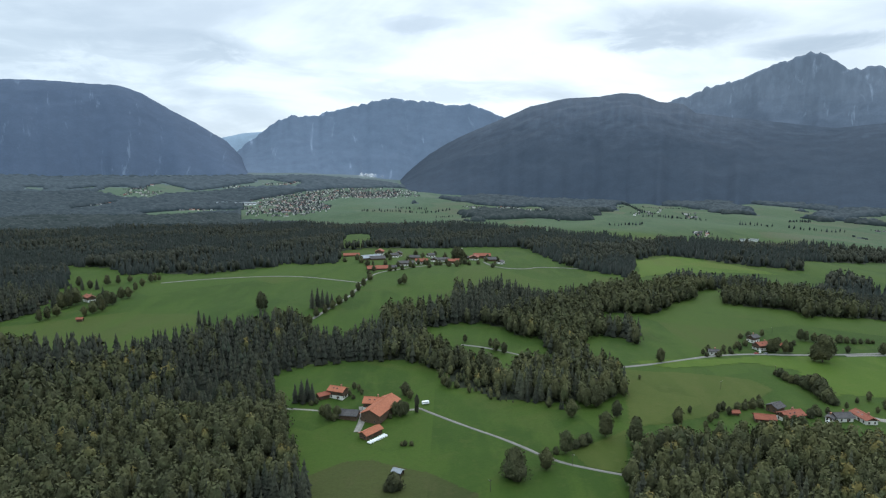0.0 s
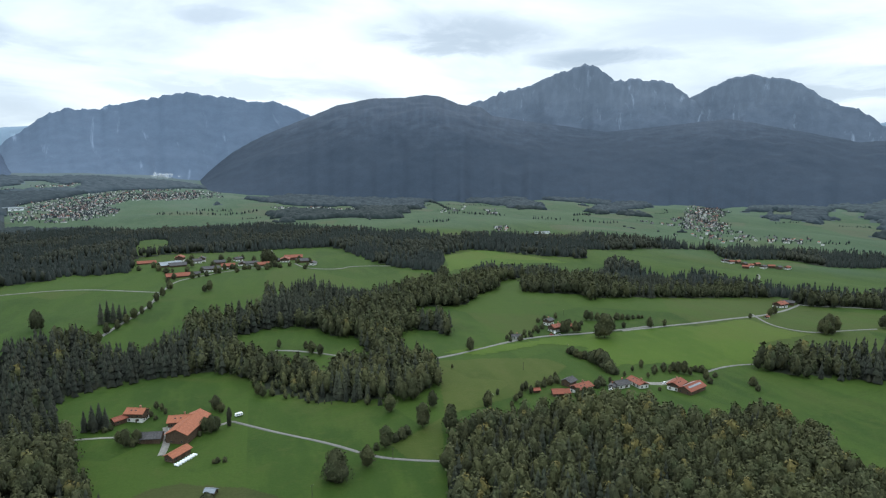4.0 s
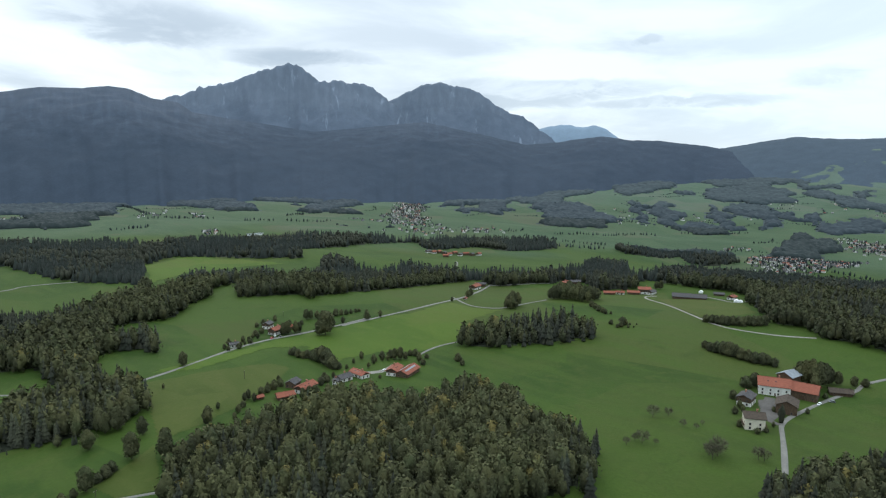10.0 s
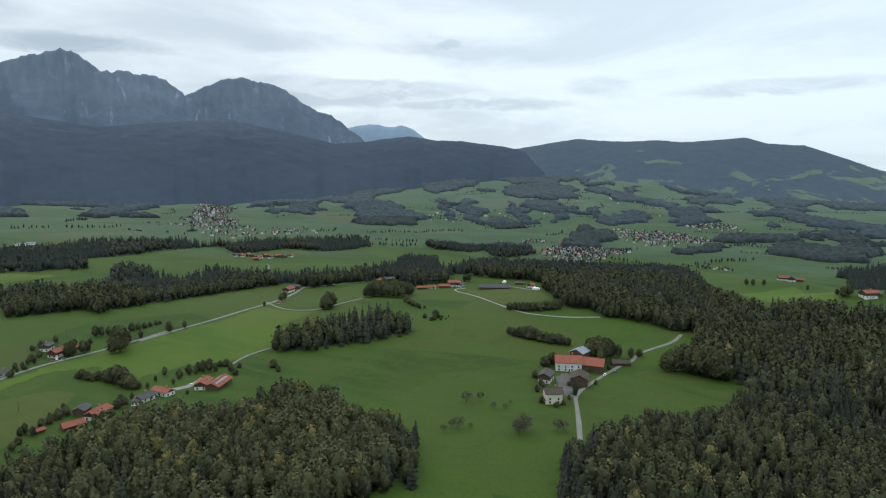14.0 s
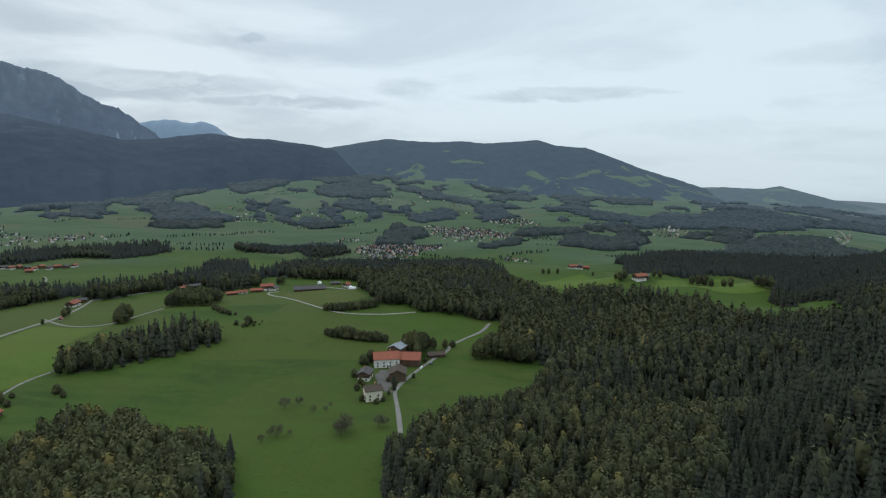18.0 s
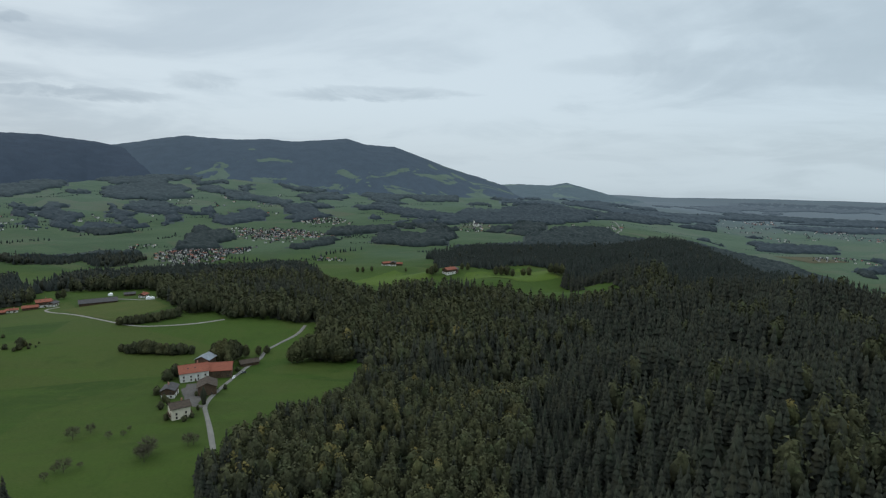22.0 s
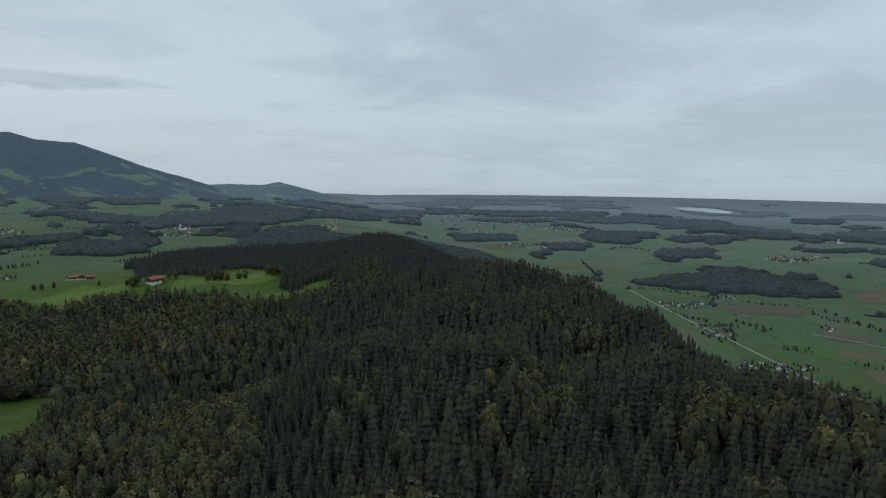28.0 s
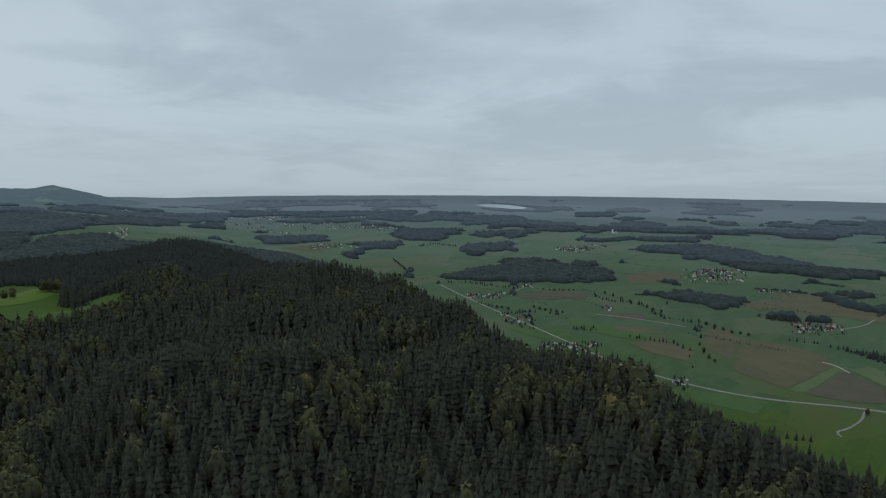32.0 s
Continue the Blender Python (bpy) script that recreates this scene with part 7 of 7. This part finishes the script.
trees("bush", "small dark bush on the slope", "scrub line", [(622, 405, 7.1), (614, 395, 7.0), (606, 385, 6.8), (603, 378, 6.1), (598, 371, 5.4), (601, 366, 3.4), (564, 343, 5.1), (570, 333, 8.9), (572, 330, 5.1), (574, 327, 2.5), (579, 322, 2), (375, 379, 7.5), (370, 369, 5.2)])
trees("thin", "thin bare-branched orchard tree on the slope", "orchard", [(387, 200, 9.1), (395, 193, 7.4), (342, 183, 9.2), (342, 188, 5.1), (346, 176, 4.2), (348, 142, 11.5), (355, 142, 12.4), (353, 146, 8.3), (359, 142, 6.7), (365, 123, 8.3), (366, 120, 7.5), (384, 177, 5.4), (386, 169, 4.4), (395, 169, 3.6), (332, 188, 5.8)])
trees("leafy", "leafy tree round the farm", "trees beside the lane farm", [(533, 153, 17.6), (530, 148, 20.1), (531, 144, 21.9), (533, 139, 20.1), (540, 137, 17.7), (522, 139, 14.6), (545, 135, 13.3), (546, 130, 11.6), (550, 120, 8.9), (502, 167, 9.3), (495, 169, 8.4), (507, 166, 7.7), (443, 164, 6.2), (436, 159, 6.1), (454, 170, 5.5), (424, 135, 3.7)])
trees("column", "dark conifer beside the brown barn", "conifer beside the lane farm", [(435, 134, 13.2)])
trees("leafy", "leafy tree at the forest edge", "forest edge trees", [(528, 87, 16.1), (529, 83, 19.3), (532, 79, 21.5), (537, 74, 22.7), (533, 69, 23.6), (532, 64, 24.6), (532, 58, 25.7), (531, 52, 25.6), (529, 46, 24.5)])
trees("bush", "dark leafy tree in a row on the meadow", "hedge row", [(558, 241, 7.1), (554, 234, 8.2), (554, 228, 10.5), (554, 222, 11.7), (554, 217, 12.8), (554, 212, 11.6), (552, 206, 10.4), (552, 200, 10.4), (551, 194, 10.3), (553, 189, 10.3), (554, 185, 9.2), (554, 179, 8.0)])
trees("bush", "dense dark hedge bush below the barn", "hedge", [(644, 278, 8.7), (644, 272, 9.4), (644, 267, 9.3), (646, 262, 10.0), (646, 257, 10.0), (650, 253, 10.0), (652, 248, 10.0), (653, 244, 10.0), (659, 241, 10.7), (661, 236, 10.7), (664, 232, 10.8), (670, 229, 10.8), (562, 330, 6.3), (558, 332, 3.8), (564, 323, 3.1), (568, 319, 2)])
trees("leafy", "leafy tree near the hilltop farms", "hilltop trees", [(652, 478, 14.7), (651, 469, 17.0), (648, 459, 18.1), (647, 450, 17.9), (646, 442, 17.8), (646, 434, 16.5), (645, 425, 15.3), (554, 477, 14.5), (554, 471, 15.6), (558, 469, 12.3), (805, 420, 10.9), (808, 415, 12.3), (791, 293, 10.2), (773, 278, 11.2), (759, 264, 10.9), (746, 251, 10.7)])
trees("bush", "leafy bush in the farm garden", "farm bushes", [(247, 388, 4.7), (263, 420, 5.0), (285, 433, 6.3), (320, 429, 6.4), (331, 432, 6.5), (337, 427, 7.6), (359, 403, 4.3), (344, 391, 5.2), (207, 418, 5.7), (212, 418, 5.8), (219, 421, 6.8), (226, 424, 6.9), (252, 407, 6.8), (259, 410, 5.9), (185, 402, 4.6), (243, 378, 5.6), (238, 393, 6.6), (353, 419, 5.5), (356, 415, 6.5), (295, 388, 3.0), (179, 398, 3.6)])
trees("bush", "leafy bush in the farm garden", "garden bushes", [(238, 543, 4.7), (249, 544, 5.3), (262, 563, 6.1), (265, 553, 4.8), (281, 575, 6.2), (291, 581, 6.3), (308, 610, 6.6), (298, 606, 5.2), (330, 594, 5.2), (339, 584, 5.2), (-73, 446, 3.8), (-70, 451, 4.3), (-66, 445, 3.3), (-91, 432, 4.2), (-94, 429, 3.7), (-55, 409, 2.6), (-74, 406, 5.3), (-44, 397, 2.2), (-36, 413, 3.5), (-67, 416, 2.7)])
trees("bush", "leafy bush between the village houses", "village bushes", [(-139, 1050, 9.8), (-126, 1029, 9.7), (-96, 1028, 9.6), (-84, 974, 8.2), (-74, 1016, 8.5), (-65, 982, 8.3), (-61, 1076, 9.0), (-48, 1001, 8.4), (-30, 1040, 8.7), (-22, 998, 8.4), (-11, 1027, 8.6), (-4, 1027, 7.6), (10, 1011, 9.4), (23, 1012, 11.3), (37, 1044, 11.7), (44, 1030, 7.7), (60, 1047, 7.8), (82, 1013, 7.6), (97, 1099, 8.2), (82, 1136, 8.5), (-101, 1105, 9.3), (-99, 1148, 9.6), (-51, 1147, 9.6), (-37, 1123, 9.4), (-15, 1164, 8.6), (4, 1142, 9.5)])
trees("bush", "leafy bush between the village houses", "village bushes", [(-170, 1066, 8.0), (-151, 1085, 10.2)])
trees("bush", "leafy bush beside the lane farm", "lane farm bushes", [(459, 175, 7.0), (430, 162, 5.7), (409, 151, 4.6), (405, 138, 4.0), (411, 135, 3.6), (490, 178, 9.4), (499, 175, 10.6), (510, 150, 4.3), (454, 145, 3.9), (511, 129, 4.2), (531, 118, 5.4), (468, 128, 4.0), (556, 114, 6.7)])
trees("leafy", "leafy tree at the edge of the far clearing", "clearing trees", [(920, -58, 13.8), (926, -64, 15.6), (928, -52, 8.7), (948, -107, 10.7), (949, -116, 12.5), (965, -163, 14.7), (971, -173, 16.6), (972, -182, 18.5), (904, -178, 12.1), (951, -204, 12.7), (928, -208, 14.2), (936, -244, 16.3), (932, -252, 18.0), (930, -260, 18.1), (1011, -21, 7.6), (996, 57, 9.3), (994, 48, 9.3), (999, 34, 9.3)])
trees("leafy", "leafy tree in the plain", "plain trees", [(721, -1299, 4.7), (744, -1286, 5.6), (736, -1290, 5.6), (709, -1305, 5.6), (700, -1316, 4.7), (672, -1660, 11.0), (647, -1564, 10.5), (463, -1275, 5.2), (433, -1212, 5.8), (490, -1413, 11.3), (474, -1362, 9.1), (450, -1320, 12.4), (429, -1291, 10.4), (412, -1275, 8.6), (138, -1175, 10.9), (402, -1088, 9.2), (880, -1222, 9.5), (857, -1226, 9.4), (904, -1231, 9.6), (852, -1242, 7.6), (626, -1144, 8.4), (609, -1141, 8.3), (597, -1142, 6.7)])
trees("bush", "dark hedge bush between the plain's fields", "plain hedge", [(931, -1395, 8.3), (909, -1391, 8.3), (891, -1390, 8.2), (879, -1398, 8.2), (861, -1397, 8.2), (845, -1401, 7.1), (1006, -1329, 8.3), (972, -1335, 9.2), (866, -1672, 8.1), (833, -1660, 8.0), (796, -1639, 7.8), (763, -1625, 8.8), (732, -1612, 8.7), (701, -1597, 8.6), (675, -1575, 9.5), (521, -1534, 9.1), (498, -1526, 9.0), (474, -1512, 8.9), (451, -1502, 7.8), (434, -1507, 7.8), (416, -1507, 6.8)])
# small things
caravan(-12.2, 440.2, 20)
bales(-45.5, 372.7, -36.6, 384.4)
power_pole(157.8, 391.0, 9.0)
power_pole(25.9, 308.8, 7.0)
power_pole(74.8, 336.2, 7.0)
power_pole(273.6, 493.9, 10.0)
power_pole(212.8, 457.5, 7.0)
power_pole(339.1, 624.0, 7.0)
car(295.0, 560.5, 55, WHITE)
car(298.2, 556.5, 125, GREY_METAL)
car(289.4, 556.5, 6, PAINT_RED)
car(309.2, 400.7, 1, WHITE)
car(309.2, 395.5, 50, GREY_METAL)
car(505.9, 123.1, 125, GREY_METAL)
car(494.0, 128.0, 179, WHITE)
car(258.9, 397.8, 105, WHITE)
tent(781.6, 301.3, 1.0)
tent(783.2, 297.2, 0.8)
tent(815.8, 361.5, 0.9)
church(2396.7, -324.9)
church(1448.9, -2879.1)
church(1707.5, 2024.2)

# works halls and mist in the valley
hall(-880, 2522, 19, 70, 30, 9)
hall(-821, 2517, 18, 85, 26, 8)
hall(-774, 2499, 17, 45, 30, 10)
hall(716, 1468, -26, 22, 9, 4)
hall(740, 1470, -27, 18, 8, 4)
mist_bank(-447, 3678, 24, 105, 55)
mist_bank(-859, 4239, 28, 70, 40)

# ---------------------------------------------------------------- towns in the valley and the plain
for k, (count, outline) in enumerate(QUARTERS):
    town(count, outline, k)
